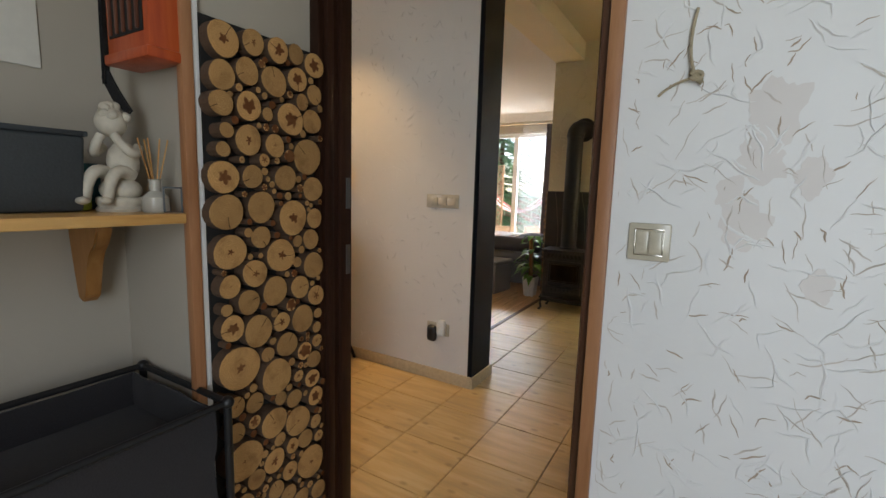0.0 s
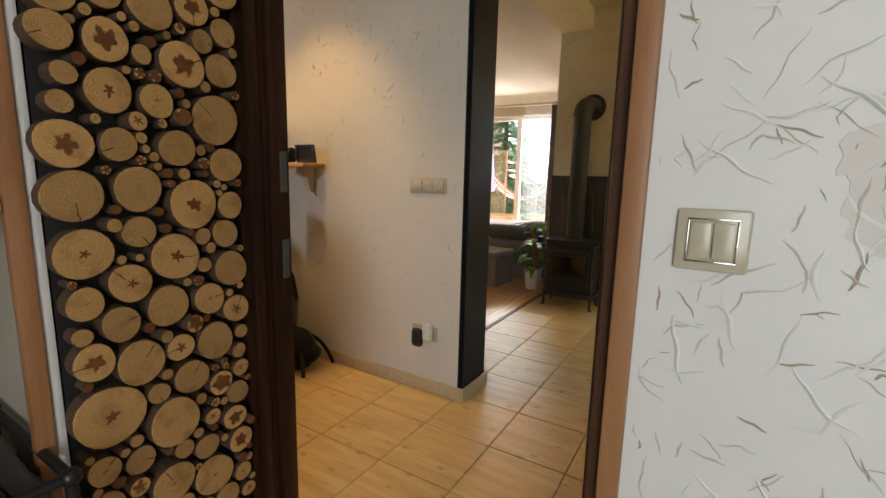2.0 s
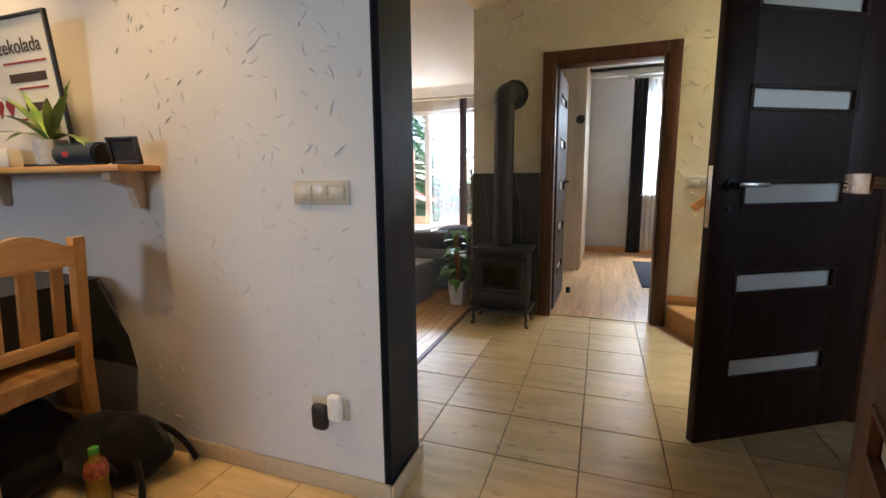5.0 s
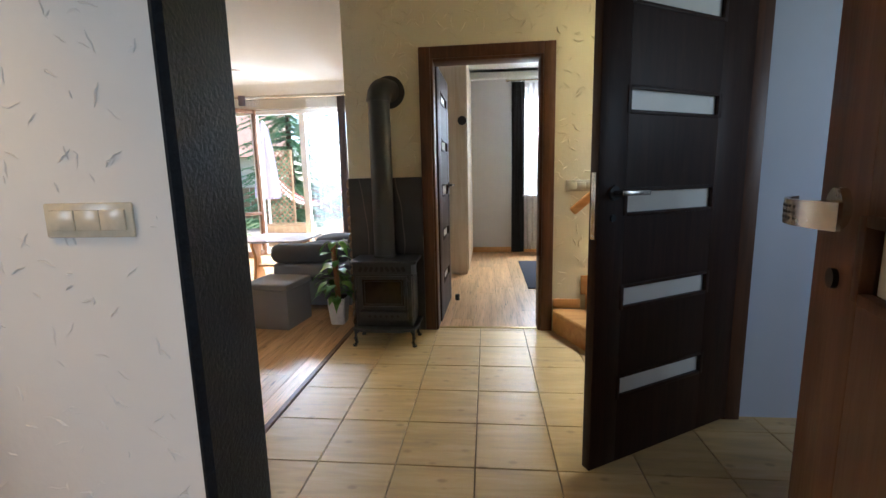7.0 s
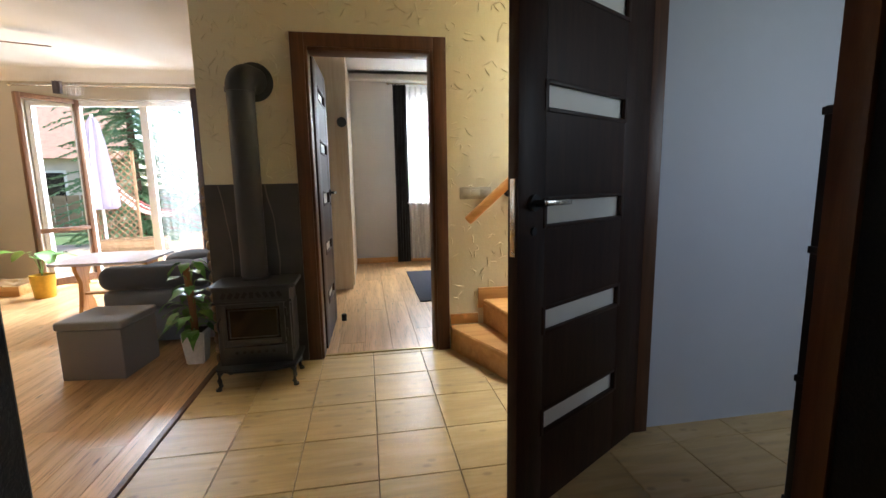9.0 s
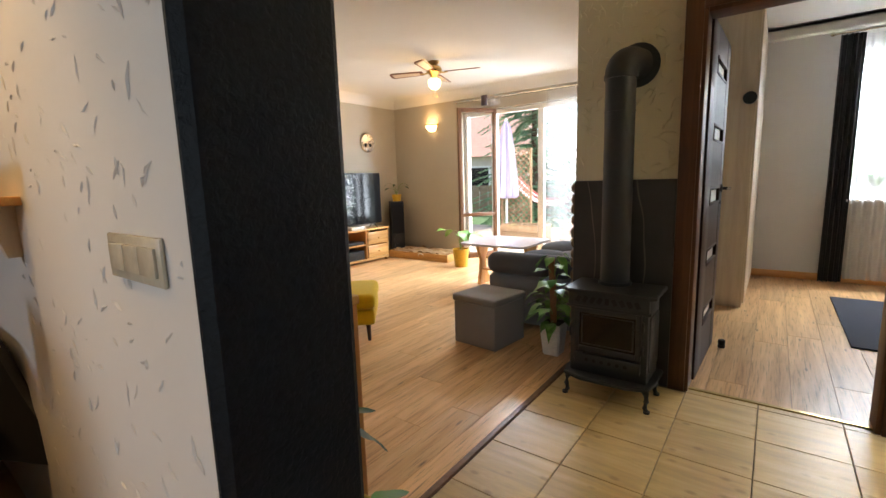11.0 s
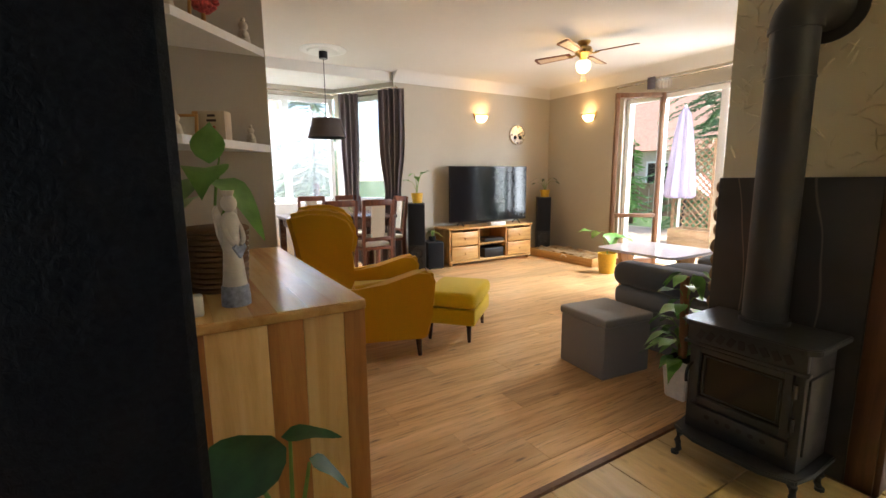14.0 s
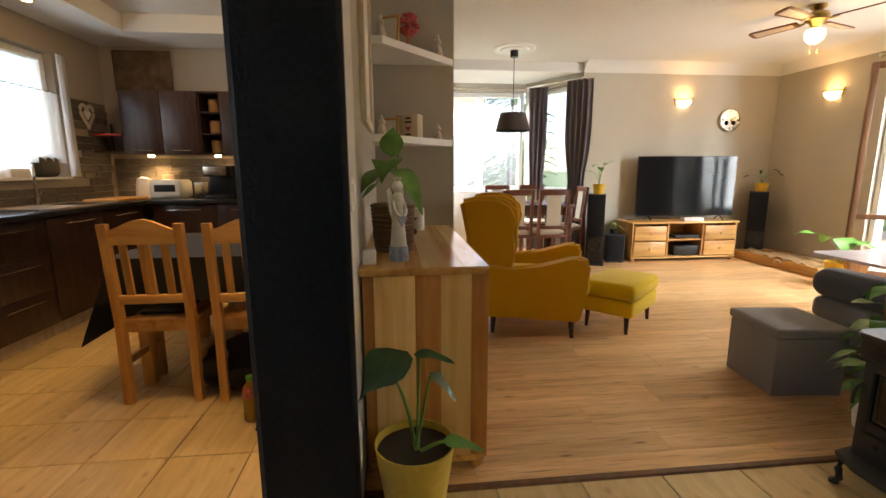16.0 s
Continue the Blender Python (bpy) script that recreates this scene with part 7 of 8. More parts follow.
# ---- curtains ----
def curtain(name, a, b, z0, z1, mat, label, folds, depth, pinch=None, category="curtain", group=""):
    """Pleated cloth between two plan points; pinch: height and share of the width kept there."""
    a, b = Vector((*a, 0)), Vector((*b, 0))
    d = b - a
    nrm = Vector((-d.y, d.x, 0)).normalized()
    nx, nz = folds * 8, 14
    bm = bm_new()
    rows = []
    rr = random.Random(folds)
    ph = rr.uniform(0, 6)
    for j in range(nz + 1):
        z = z0 + (z1 - z0) * j / nz
        k = 1.0
        if pinch:
            k = 1 - (1 - pinch[1]) * math.exp(-((z - pinch[0]) / 0.35) ** 2)
        row = []
        for i in range(nx + 1):
            t = i / nx
            s = 0.5 + (t - 0.5) * k
            w = math.sin(2 * math.pi * folds * t + ph + 0.5 * math.sin(3 * t + z)) * depth * (0.75 + 0.25 * math.sin(7 * t + 2 * z))
            row.append(bm.verts.new(a + d * s + nrm * w + Vector((0, 0, z))))
        rows.append(row)
    for lo, hi in zip(rows, rows[1:]):
        for i in range(nx):
            bm.faces.new((lo[i], lo[i + 1], hi[i + 1], hi[i]))
    return solid(name, bm, M[mat], label, category, True, group)


def curtain_rod(a, b, r=0.012, label="brushed metal curtain rod", rings=0):
    c = thing("curtain_rod", a, label, "curtain rod")
    bm = bm_new()
    dv = Vector(b) - Vector(a)
    rod(bm, (0, 0, 0), dv, r, n=12)
    part("pole", bm, M["chrome"], c)
    for p in (Vector((0, 0, 0)), dv):
        bm = bm_new()
        ball(bm, p, r * 1.9, u=12, v=8)
        part("finial", bm, M["chrome"], c)
    return c


curtain("sheer_curtain", (-5.58, 3.62), (-5.58, 4.78), 0.05, 2.28, "sheer_open", "white sheer curtain over the bay window", 14, 0.02)
curtain("sheer_curtain", (-5.50, 5.02), (-4.98, 5.33), 0.05, 2.28, "sheer_open", "white sheer curtain over the angled bay window", 7, 0.018)
curtain("bay_curtain", (-5.48, 4.90), (-5.32, 5.12), 0.03, 2.30, "curtain", "grey floor-length curtain in the dining bay", 4, 0.03, (1.0, 0.75))
curtain("bay_curtain", (-4.94, 5.25), (-4.68, 5.49), 0.03, 2.30, "curtain", "grey floor-length curtain tied at the side of the bay", 5, 0.035, (1.0, 0.6))
curtain_rod((-5.58, 3.55, 2.31), (-5.56, 4.85, 2.31))
curtain_rod((-5.52, 4.88, 2.31), (-4.72, 5.40, 2.31))
curtain("sheer_curtain", (-2.06, 8.06), (-1.62, 8.06), 0.03, 2.32, "sheer_open", "thin sheer curtain at the terrace window", 6, 0.02)
curtain("terrace_curtain", (-1.62, 8.05), (-1.50, 8.02), 0.03, 2.32, "curtain", "narrow dark curtain at the terrace window", 3, 0.03)
curtain_rod((-3.5, 8.06, 2.34), (-1.3, 8.06, 2.34))
curtain("sheer_curtain", (-2.95, 8.05), (-2.72, 8.0), 2.22, 2.36, "sheer_open", "bunched sheer curtain over the open terrace door", 5, 0.03)
curtain("dark_drape", (-3.06, 8.03), (-2.96, 8.03), 2.24, 2.38, "curtain", "gathered dark curtain end on the rod", 3, 0.035)
curtain("bedroom_curtain", (0.84, 8.47), (1.03, 8.49), 0.02, 2.5, "bed_curtain", "dark floor-length bedroom curtain", 5, 0.035)
curtain("sheer_curtain", (1.04, 8.5), (2.0, 8.5), 0.06, 2.48, "sheer", "white sheer curtain at the bedroom window", 12, 0.02)
curtain_rod((0.78, 8.48, 2.52), (2.2, 8.48, 2.52))


# ---- bedroom ----
wd = thing("wardrobe", (-0.1, 7.8, 0), "light wood veneer wardrobe in the bedroom", "wardrobe")
bm = bm_new()
box(bm, -0.29, 0.34, -0.8, 0.78, 0.0, 2.56, 0.003)
part("body", bm, M["beech"], wd)
for i in range(2):
    bm = bm_new()
    box(bm, 0.341, 0.358, -0.795 + i * 0.79, -0.01 + i * 0.79, 0.04, 2.54, 0.003)
    part("sliding_door", bm, M["beech"], wd)
bm = bm_new()
rod(bm, (0.2, 6.99, 1.80), (0.2, 6.95, 1.80), 0.05, n=20)
solid("wall_hook", bm, M["black_plastic"], "round black hook on the wardrobe side", "hook")
bm = bm_new()
box(bm, 0.9, 1.75, 6.28, 7.78, 0.0, 0.014, 0.005)
solid("rug", bm, M["rug"], "dark blue rug on the bedroom floor", "rug")
ds = thing("door_stop", (0.19, 5.85, 0.0), "dark metal floor door stop", "door stop")
bm = bm_new()
lathe(bm, [(0.022, 0), (0.022, 0.02), (0.018, 0.022), (0.022, 0.028), (0.022, 0.05), (0.018, 0.056)], n=16)
part("post", bm, M["steel_dark"], ds)
potted((1.28, 8.62, 0.9), "pot_white", 0.07, 0.1, 9, "leaf", "green plant on the bedroom window sill", 14, 0.9, (0.14, 0.07), 0.18)
bm = bm_new()
box(bm, 1.0, 2.1, 8.5, 8.63, 0.86, 0.885, 0.005)
structure("window_sill", bm, M["upvc"], "white bedroom window sill")

# pebble stones on the end of the stove wall
rr = random.Random(17)
stone_root = bpy.data.objects["wall_bedroom_side"]
for z in range(17):
    for k in range(3):
        bm = bm_new()
        ball(bm, (0, 0, 0), 0.036, (0.5, 1.25, 0.95), 9, 6)
        ob = new("stone", mesh("stone", bm, M["cork"], True))
        ob.parent = stone_root
        ob.matrix_basis = pose(-0.578, 5.075 + 0.085 * k + rr.uniform(-0.01, 0.01), 0.04 + z * 0.068 + rr.uniform(-0.006, 0.006), rr.uniform(-15, 15), 0, 0)


# ---- kitchen ----
def handle_bar(parent, a, b):
    bm = bm_new()
    rod(bm, a, b, 0.005, n=8)
    part("handle", bm, M["chrome"], parent)


def base_unit(x, y, rz, drawers, w=0.6):
    """Local x along the run, local +y out of the wall."""
    u = thing("base_cabinet", (x, y, 0), "dark wenge kitchen base unit with steel bar handles", "cabinet", "kitchen base units", rz)
    bm = bm_new()
    box(bm, -w / 2, w / 2, 0.0, 0.56, 0.1, 0.86)
    part("body", bm, M["kitchen_front"], u, smooth=False)
    bm = bm_new()
    box(bm, -w / 2, w / 2, 0.02, 0.52, 0.0, 0.1)
    part("plinth", bm, M["beech"], u, "pale toe kick", smooth=False)
    n = drawers
    for i in range(n):
        z0, z1 = 0.11 + i * 0.745 / n, 0.11 + (i + 1) * 0.745 / n - 0.005
        bm = bm_new()
        box(bm, -w / 2 + 0.003, w / 2 - 0.003, 0.561, 0.58, z0, z1, 0.002)
        f = part("drawer" if n > 1 else "door", bm, M["kitchen_front"], u)
        handle_bar(f, (-0.16, 0.605, z1 - 0.05), (0.16, 0.605, z1 - 0.05))


for i in range(5):
    base_unit(-3.36 + i * 0.6, 0.005, 0, 3 if i % 2 == 0 else 1)
for i in range(3):
    base_unit(-4.295, 0.95 + i * 0.6, -90, 1)
bm = bm_new()
box(bm, -4.298, -0.65, 0.003, 0.615, 0.862, 0.9, 0.004)
box(bm, -4.298, -3.68, 0.615, 2.5, 0.862, 0.9, 0.004)
solid("worktop", bm, M["worktop"], "black speckled kitchen worktop in an L shape", "worktop")


def wall_unit(y0, y1, kind):
    u = thing("wall_cabinet", (-4.297, y0, 1.34), "dark wenge kitchen wall cabinet" + (" with open shelves and boxes" if kind == "open" else " with steel handle"), "cabinet", "kitchen wall units")
    w, h = y1 - y0, 0.62
    bm = bm_new()
    box(bm, 0, 0.015, 0, w, 0, h)
    for b in ((0.015, 0.32, 0, 0.016, 0, h), (0.015, 0.32, w - 0.016, w, 0, h), (0.015, 0.32, 0.016, w - 0.016, 0, 0.016), (0.015, 0.32, 0.016, w - 0.016, h - 0.016, h)):
        box(bm, *b)
    part("body", bm, M["kitchen_front"], u, smooth=False)
    if kind == "open":
        for z in (0.2, 0.41):
            bm = bm_new()
            box(bm, 0.015, 0.315, 0.016, w - 0.016, z, z + 0.014)
            part("shelf", bm, M["kitchen_front"], u, smooth=False)
        for k, z in enumerate((0.016, 0.214, 0.424)):
            bm = bm_new()
            lathe(bm, [(0.05, 0), (0.05, 0.12), (0.045, 0.13)], at=(-4.10, y0 + w / 2, 1.34 + z), n=18)
            solid("storage_jar", bm, M["pot_yellow"] if k == 5 else plain("tan_canister", (0.42, 0.24, 0.10), 0.5), "tan kitchen canister on the open shelf", "jar", group="kitchen canisters")
    else:
        bm = bm_new()
        box(bm, 0.321, 0.339, 0.003, w - 0.003, 0.003, h - 0.003, 0.002)
        d = part("door", bm, M["kitchen_front"], u)
        handle_bar(d, (0.36, w * 0.25, 0.04), (0.36, w * 0.75, 0.04))


wall_unit(0.32, 0.70, "door")
wall_unit(0.70, 1.05, "door")
wall_unit(1.05, 1.27, "open")
wall_unit(1.27, 1.75, "door")
wall_unit(1.75, 2.25, "door")
cs = thing("corner_rack", (-4.15, 0.16, 1.36), "dark open corner shelf with a red edge", "shelf")
for z, m in ((0.0, "kitchen_front"), (0.17, "red")):
    bm = bm_new()
    prism(bm, [(-0.145, -0.15), (0.14, -0.15), (0.16, 0.12), (-0.145, 0.155)], 2, z, z + 0.018)
    part("shelf", bm, M[m], cs, smooth=False)
bm = bm_new()
rod(bm, (-0.1, -0.1, 0), (-0.1, -0.1, 0.3), 0.012, n=10)
part("post", bm, M["steel_dark"], cs)

# appliances
kt = thing("kettle", (-4.05, 0.42, 0.9), "white electric kettle on the worktop", "kettle")
bm = bm_new()
lathe(bm, [(0.075, 0), (0.08, 0.01), (0.068, 0.15), (0.055, 0.2), (0.02, 0.215)], n=24)
part("body", bm, M["white_plastic"], kt)
bm = bm_new()
tube(bm, arc((0.0, 0.055, 0.19), (0.0, 0.15, 0.18), (0.0, 0.075, 0.03), 8), 0.011, 8)
part("handle", bm, M["white_plastic"], kt)
bmk = thing("bread_maker", (-4.02, 0.70, 0.9), "white bread maker with a dark window", "appliance")
bm = bm_new()
box(bm, -0.14, 0.14, -0.16, 0.16, 0, 0.19, 0.04, 4)
part("body", bm, M["white_plastic"], bmk)
bm = bm_new()
box(bm, 0.135, 0.143, -0.10, 0.10, 0.07, 0.14, 0.003)
part("display", bm, M["black_plastic"], bmk)
cm = thing("coffee_machine", (-4.02, 1.20, 0.9), "black and silver coffee machine", "appliance")
bm = bm_new()
box(bm, -0.16, 0.0, -0.12, 0.12, 0, 0.33, 0.012)
box(bm, 0.0, 0.15, -0.12, 0.12, 0.22, 0.33, 0.012)
box(bm, 0.0, 0.16, -0.12, 0.12, 0, 0.03, 0.008)
part("body", bm, M["black_plastic"], cm)
bm = bm_new()
box(bm, 0.151, 0.157, -0.11, 0.11, 0.23, 0.32, 0.002)
part("front_plate", bm, M["chrome"], cm)
for x, y, h, m, lab, nm in ((-4.2, 0.62, 0.24, "beech", "pale wooden box behind the bread maker", "wooden_block"), (-4.18, 0.95, 0.16, "chrome", "steel canister by the wall", "canister")):
    bm = bm_new()
    box(bm, x - 0.06, x + 0.06, y - 0.07, y + 0.07, 0.9, 0.9 + h, 0.01)
    solid(nm, bm, M[m], lab, "container")
bm = bm_new()
box(bm, -3.95, -3.45, 0.2, 0.5, 0.9, 0.925, 0.006)
solid("chopping_board", bm, M["pine_x"], "wooden chopping board on the worktop", "board")
sk = thing("kitchen_sink", (-3.0, 0.33, 0.9), "dark composite sink in the worktop", "sink")
bm = bm_new()
for b in ((-0.42, 0.42, -0.24, -0.2, 0, 0.012), (-0.42, 0.42, 0.2, 0.24, 0, 0.012), (-0.42, -0.38, -0.2, 0.2, 0, 0.012), (0.0, 0.42, -0.2, 0.2, 0.0, 0.01)):
    box(bm, *b, bevel=0.003)
part("rim", bm, plain("beige_composite", (0.30, 0.24, 0.17), 0.4, grain=120), sk)
fc = thing("kitchen_tap", (-3.05, 0.12, 0.912), "silver swan-neck kitchen tap", "tap")
bm = bm_new()
rod(bm, (0, 0, -0.012), (0, 0, 0.06), 0.024, n=16)
tube(bm, [(0, 0, 0.05), (0, 0, 0.2), (0.01, 0.01, 0.27), (0.05, 0.04, 0.315), (0.11, 0.08, 0.31), (0.15, 0.11, 0.26), (0.16, 0.12, 0.22)], 0.012, 12)
part("spout", bm, M["chrome"], fc)
bm = bm_new()
tube(bm, [(0, 0, 0.05), (-0.03, 0.03, 0.1)], 0.007, 8)
part("lever", bm, M["chrome"], fc)
bm = bm_new()
box(bm, -3.62, -2.1, -0.1, 0.04, 1.105, 1.128, 0.004)
structure("window_sill_kitchen", bm, M["upvc"], "white kitchen window sill")
bm = bm_new()
box(bm, -3.52, -3.24, -0.06, 0.03, 1.129, 1.31, 0.05, 4)
solid("bread_bin", bm, M["black_plastic"], "black rounded bin on the kitchen sill", "bin")
bm = bm_new()
box(bm, -3.16, -2.96, -0.05, 0.03, 1.129, 1.20, 0.008)
solid("sill_planter", bm, M["pot_white"], "white planter box on the kitchen sill", "planter")
curtain("cafe_curtain", (-3.58, 0.02), (-2.2, 0.02), 1.25, 1.86, "sheer", "white cafe curtain across the kitchen window", 16, 0.015)
curtain("side_sheer", (-3.72, 0.03), (-3.60, 0.05), 1.13, 2.2, "sheer", "white sheer side curtain of the kitchen window", 4, 0.02)
curtain_rod((-3.62, 0.02, 1.86), (-2.1, 0.02, 1.86), 0.005)
hw = thing("heart_wreath", (-3.95, 0.03, 1.72), "white heart-shaped wreath hanging on the wall", "wreath")
bm = bm_new()
tube(bm, [(0.085 * 1.1 * math.sin(a) ** 3, 0.0, 0.012 * (8 * math.cos(a) - 3.2 * math.cos(2 * a) - 1.3 * math.cos(3 * a) - 0.6 * math.cos(4 * a))) for a in [k * 2 * math.pi / 30 for k in range(31)]], 0.014, 8)
part("heart_ring", bm, M["plaster_statue"], hw)
bm = bm_new()
prism(bm, [(0, -0.05), (0.045, 0.01), (0.03, 0.04), (0, 0.025), (-0.03, 0.04), (-0.045, 0.01)], 1, -0.006, 0.006)
part("inner_heart", bm, M["white_plastic"], hw)
wp2 = thing("wall_picture", (-4.296, 0.42, 2.0), "brown canvas picture above the wall cabinets", "picture")
bm = bm_new()
box(bm, 0, 0.025, -0.28, 0.28, 0, 0.40, 0.003)
part("canvas", bm, plain("brown_canvas", (0.16, 0.10, 0.06), 0.8, grain=7, vary=0.7), wp2)
for y in (0.50, 1.16):
    bm = bm_new()
    rod(bm, (-4.1, y, 1.318), (-4.1, y, 1.338), 0.028, n=16)
    solid("cabinet_spot", bm, M["lamp_small"], "small warm halogen spot under the cabinet", "spot lamp", group="cabinet spots")
    lamp("lamp_cabinet_spot", "SPOT", (-4.12, y, 1.31), 1.7, WARM, 0.02, target=(-4.2, y, 0.9), spot=120)


def downlight(x, y, z, power, tx=0.0, ty=0.0, spot=85):
    d = thing("downlight", (x, y, z), "small recessed ceiling downlight", "downlight", "ceiling downlights")
    bm = bm_new()
    lathe(bm, [(0.045, 0), (0.045, -0.006), (0.034, -0.008), (0.034, 0)], n=24)
    part("ring", bm, M["chrome"], d)
    bm = bm_new()
    rod(bm, (0, 0, -0.004), (0, 0, 0), 0.032, n=20)
    part("bulb", bm, M["lamp_small"], d)
    lamp("lamp_downlight", "SPOT", (x, y, z - 0.02), power, WARM, 0.03, target=(x + tx, y + ty, 0), spot=spot)


downlight(-1.1, 2.1, 2.6, 7.5)
downlight(-2.0, 2.3, 2.6, 6.5)
downlight(-3.0, 0.3, 2.44, 3)
cl = thing("ceiling_lamp", (-2.6, 1.55, 2.6), "round amber kitchen ceiling lamp", "ceiling lamp")
bm = bm_new()
lathe(bm, [(0.15, 0), (0.15, -0.02), (0.12, -0.06), (0.06, -0.085), (0.0001, -0.09)], n=28)
part("glass", bm, M["lamp_glass"], cl)
lamp("lamp_kitchen", "POINT", (-2.6, 1.55, 2.42), 0.9, WARM, 0.1)

# kitchen table with cloth, and pine chairs
kt = thing("kitchen_table", (-1.97, 2.06, 0), "pine kitchen table under a black cloth", "table")
bm = bm_new()
box(bm, -0.48, 0.48, -0.54, 0.54, 0.70, 0.73, 0.004)
part("tabletop", bm, M["pine_x"], kt)
for x in (-0.36, 0.36):
    for y in (-0.44, 0.44):
        bm = bm_new()
        box(bm, x - 0.03, x + 0.03, y - 0.03, y + 0.03, 0, 0.70, 0.004)
        part("leg", bm, M["pine"], kt)
bm = bm_new()
n = 44
rows = []
for j in range(7):
    row = []
    for i in range(n):
        a = 2 * math.pi * i / n
        sx, sy = max(-1, min(1, 1.45 * math.cos(a))), max(-1, min(1, 1.45 * math.sin(a)))
        corner = max(0, abs(sx) + abs(sy) - 1.5)
        out = 0.0 if j < 2 else 0.012 * (j - 1) * (1 + 0.8 * math.sin(9 * a + j * 0.3))
        k = 0.0001 if j == 0 else 1.0
        drop = 0.0 if j < 2 else (0.04 + 0.10 * corner) * (j - 1)
        row.append(bm.verts.new((k * (sx * 0.488 + out * sx), k * (sy * 0.548 + out * sy), 0.737 - drop)))
    rows.append(row)
for lo, hi in zip(rows, rows[1:]):
    for i in range(n):
        bm.faces.new((lo[i], lo[(i + 1) % n], hi[(i + 1) % n], hi[i]))
ob = solid("tablecloth", bm, M["black_cloth"], "black tablecloth hanging over the kitchen table", "tablecloth")
ob.matrix_basis = pose(-1.97, 2.06, 0)


def pine_chair():
    c = thing("kitchen_chair", (-1.38, 1.80, 0), "orange pine chair with a curved slatted back", "chair", "pine kitchen chairs")
    # local -x is the way it faces
    bm = bm_new()
    box(bm, -0.36, 0.0, -0.19, 0.19, 0.425, 0.448, 0.006)
    part("seat", bm, M["pine_x"], c)
    for y in (-0.17, 0.17):
        bm = bm_new()
        prism(bm, [(-0.02, 0), (0.02, 0), (0.016, 0.45), (0.055, 0.93), (0.02, 0.93), (-0.02, 0.45)], 1, y - 0.02, y + 0.02)
        part("leg", bm, M["pine"], c)
        bm = bm_new()
        box(bm, -0.35, -0.312, y - 0.019, y + 0.019, 0, 0.425, 0.004)
        part("leg", bm, M["pine"], c)
        bm = bm_new()
        box(bm, -0.312, -0.01, y - 0.01, y + 0.01, 0.2, 0.235, 0.003)
        part("stretcher", bm, M["pine_x"], c)
    bm = bm_new()
    prism(bm, [(-0.15, 0.83), (0.15, 0.83)] + [(0.15 - 0.3 * k / 12, 0.90 + 0.05 * math.sin(math.pi * k / 12) ** 1.5) for k in range(13)], 0, 0.018, 0.044)
    part("top_rail", bm, M["pine_y"], c)
    bm = bm_new()
    box(bm, -0.004, 0.02, -0.15, 0.15, 0.53, 0.575, 0.004)
    part("lower_rail", bm, M["pine_y"], c)
    for y in (-0.095, 0.0, 0.095):
        bm = bm_new()
        w = 0.026 if y == 0 else 0.017
        prism(bm, [(-0.001, 0.57), (0.014, 0.57), (0.040, 0.84), (0.025, 0.84)], 1, y - w, y + w)
        part("slat", bm, M["pine"], c)
    bm = bm_new()
    box(bm, -0.33, -0.015, -0.16, 0.16, 0.375, 0.424)
    part("apron", bm, M["pine_x"], c, smooth=False)
    return c


pc = pine_chair()
copy_thing(pc, pose(-1.37, 2.275, 0, 0, 0, 4))
copy_thing(pc, pose(-2.72, 2.1, 0, 0, 0, 180))
bm = bm_new()
box(bm, -1.64, -1.44, 1.69, 1.91, 0.45, 0.475, 0.012)
solid("seat_cushion", bm, M["black_cloth"], "thin black seat pad on the pine chair", "cushion")
gl = thing("drinking_glass", (-1.44, 2.18, 0.449), "clear drinking glass on the chair seat", "glass")
bm = bm_new()
lathe(bm, [(0.027, 0), (0.033, 0.09), (0.031, 0.09), (0.025, 0.006), (0.0001, 0.006)], n=20)
part("tumbler", bm, M["glass"], gl)


def backpack(at, rz, s):
    b = thing("backpack", at, "black backpack slumped on the floor", "backpack", rz=rz)
    bm = bm_new()
    ball(bm, (0, 0, 0.11 * s), 0.22 * s, (1.25, 0.7, 0.62), 26, 18)
    for v in bm.verts:
        k = 1 + 0.2 * noise.noise(v.co * 6) + 0.08 * noise.noise(v.co * 17)
        v.co = Vector((v.co.x * k, v.co.y * k, max(0.0, v.co.z * k)))
    part("bag", bm, M["black_cloth"], b)
    bm = bm_new()
    ball(bm, (0.02, -0.12 * s, 0.09 * s), 0.1 * s, (1.3, 0.5, 0.7), 14, 10)
    part("pocket", bm, M["black_cloth"], b)
    for k in (-1, 1):
        bm = bm_new()
        pts = arc((0.1 * k * s, 0.05 * s, 0.2 * s), (0.24 * s, 0.08 * k * s, 0.20 * s), (0.27 * s, 0.13 * k * s, 0.012), 8)
        tube(bm, pts, 0.011, 8)
        part("strap", bm, M["black_cloth"], b)


backpack((-1.56, 2.20, 0), 95, 1.15)
backpack((-1.30, 2.46, 0), 5, 0.95)
bt = thing("juice_bottle", (-1.157, 2.30, 0), "plastic drink bottle with a green cap and label", "bottle")
bm = bm_new()
lathe(bm, [(0.032, 0), (0.036, 0.01), (0.036, 0.06), (0.033, 0.09), (0.036, 0.12), (0.034, 0.155), (0.016, 0.19), (0.014, 0.205)], n=20)
part("body", bm, M["water"], bt)
bm = bm_new()
lathe(bm, [(0.0365, 0.122), (0.0375, 0.14), (0.032, 0.165), (0.024, 0.178)], n=20)
part("label", bm, plain("red_green_label", (0.45, 0.12, 0.06), 0.4, grain=40, vary=0.8), bt)
bm = bm_new()
rod(bm, (0, 0, 0.203), (0, 0, 0.222), 0.016, n=16)
part("cap", bm, plain("green_cap", (0.08, 0.35, 0.04), 0.4), bt)
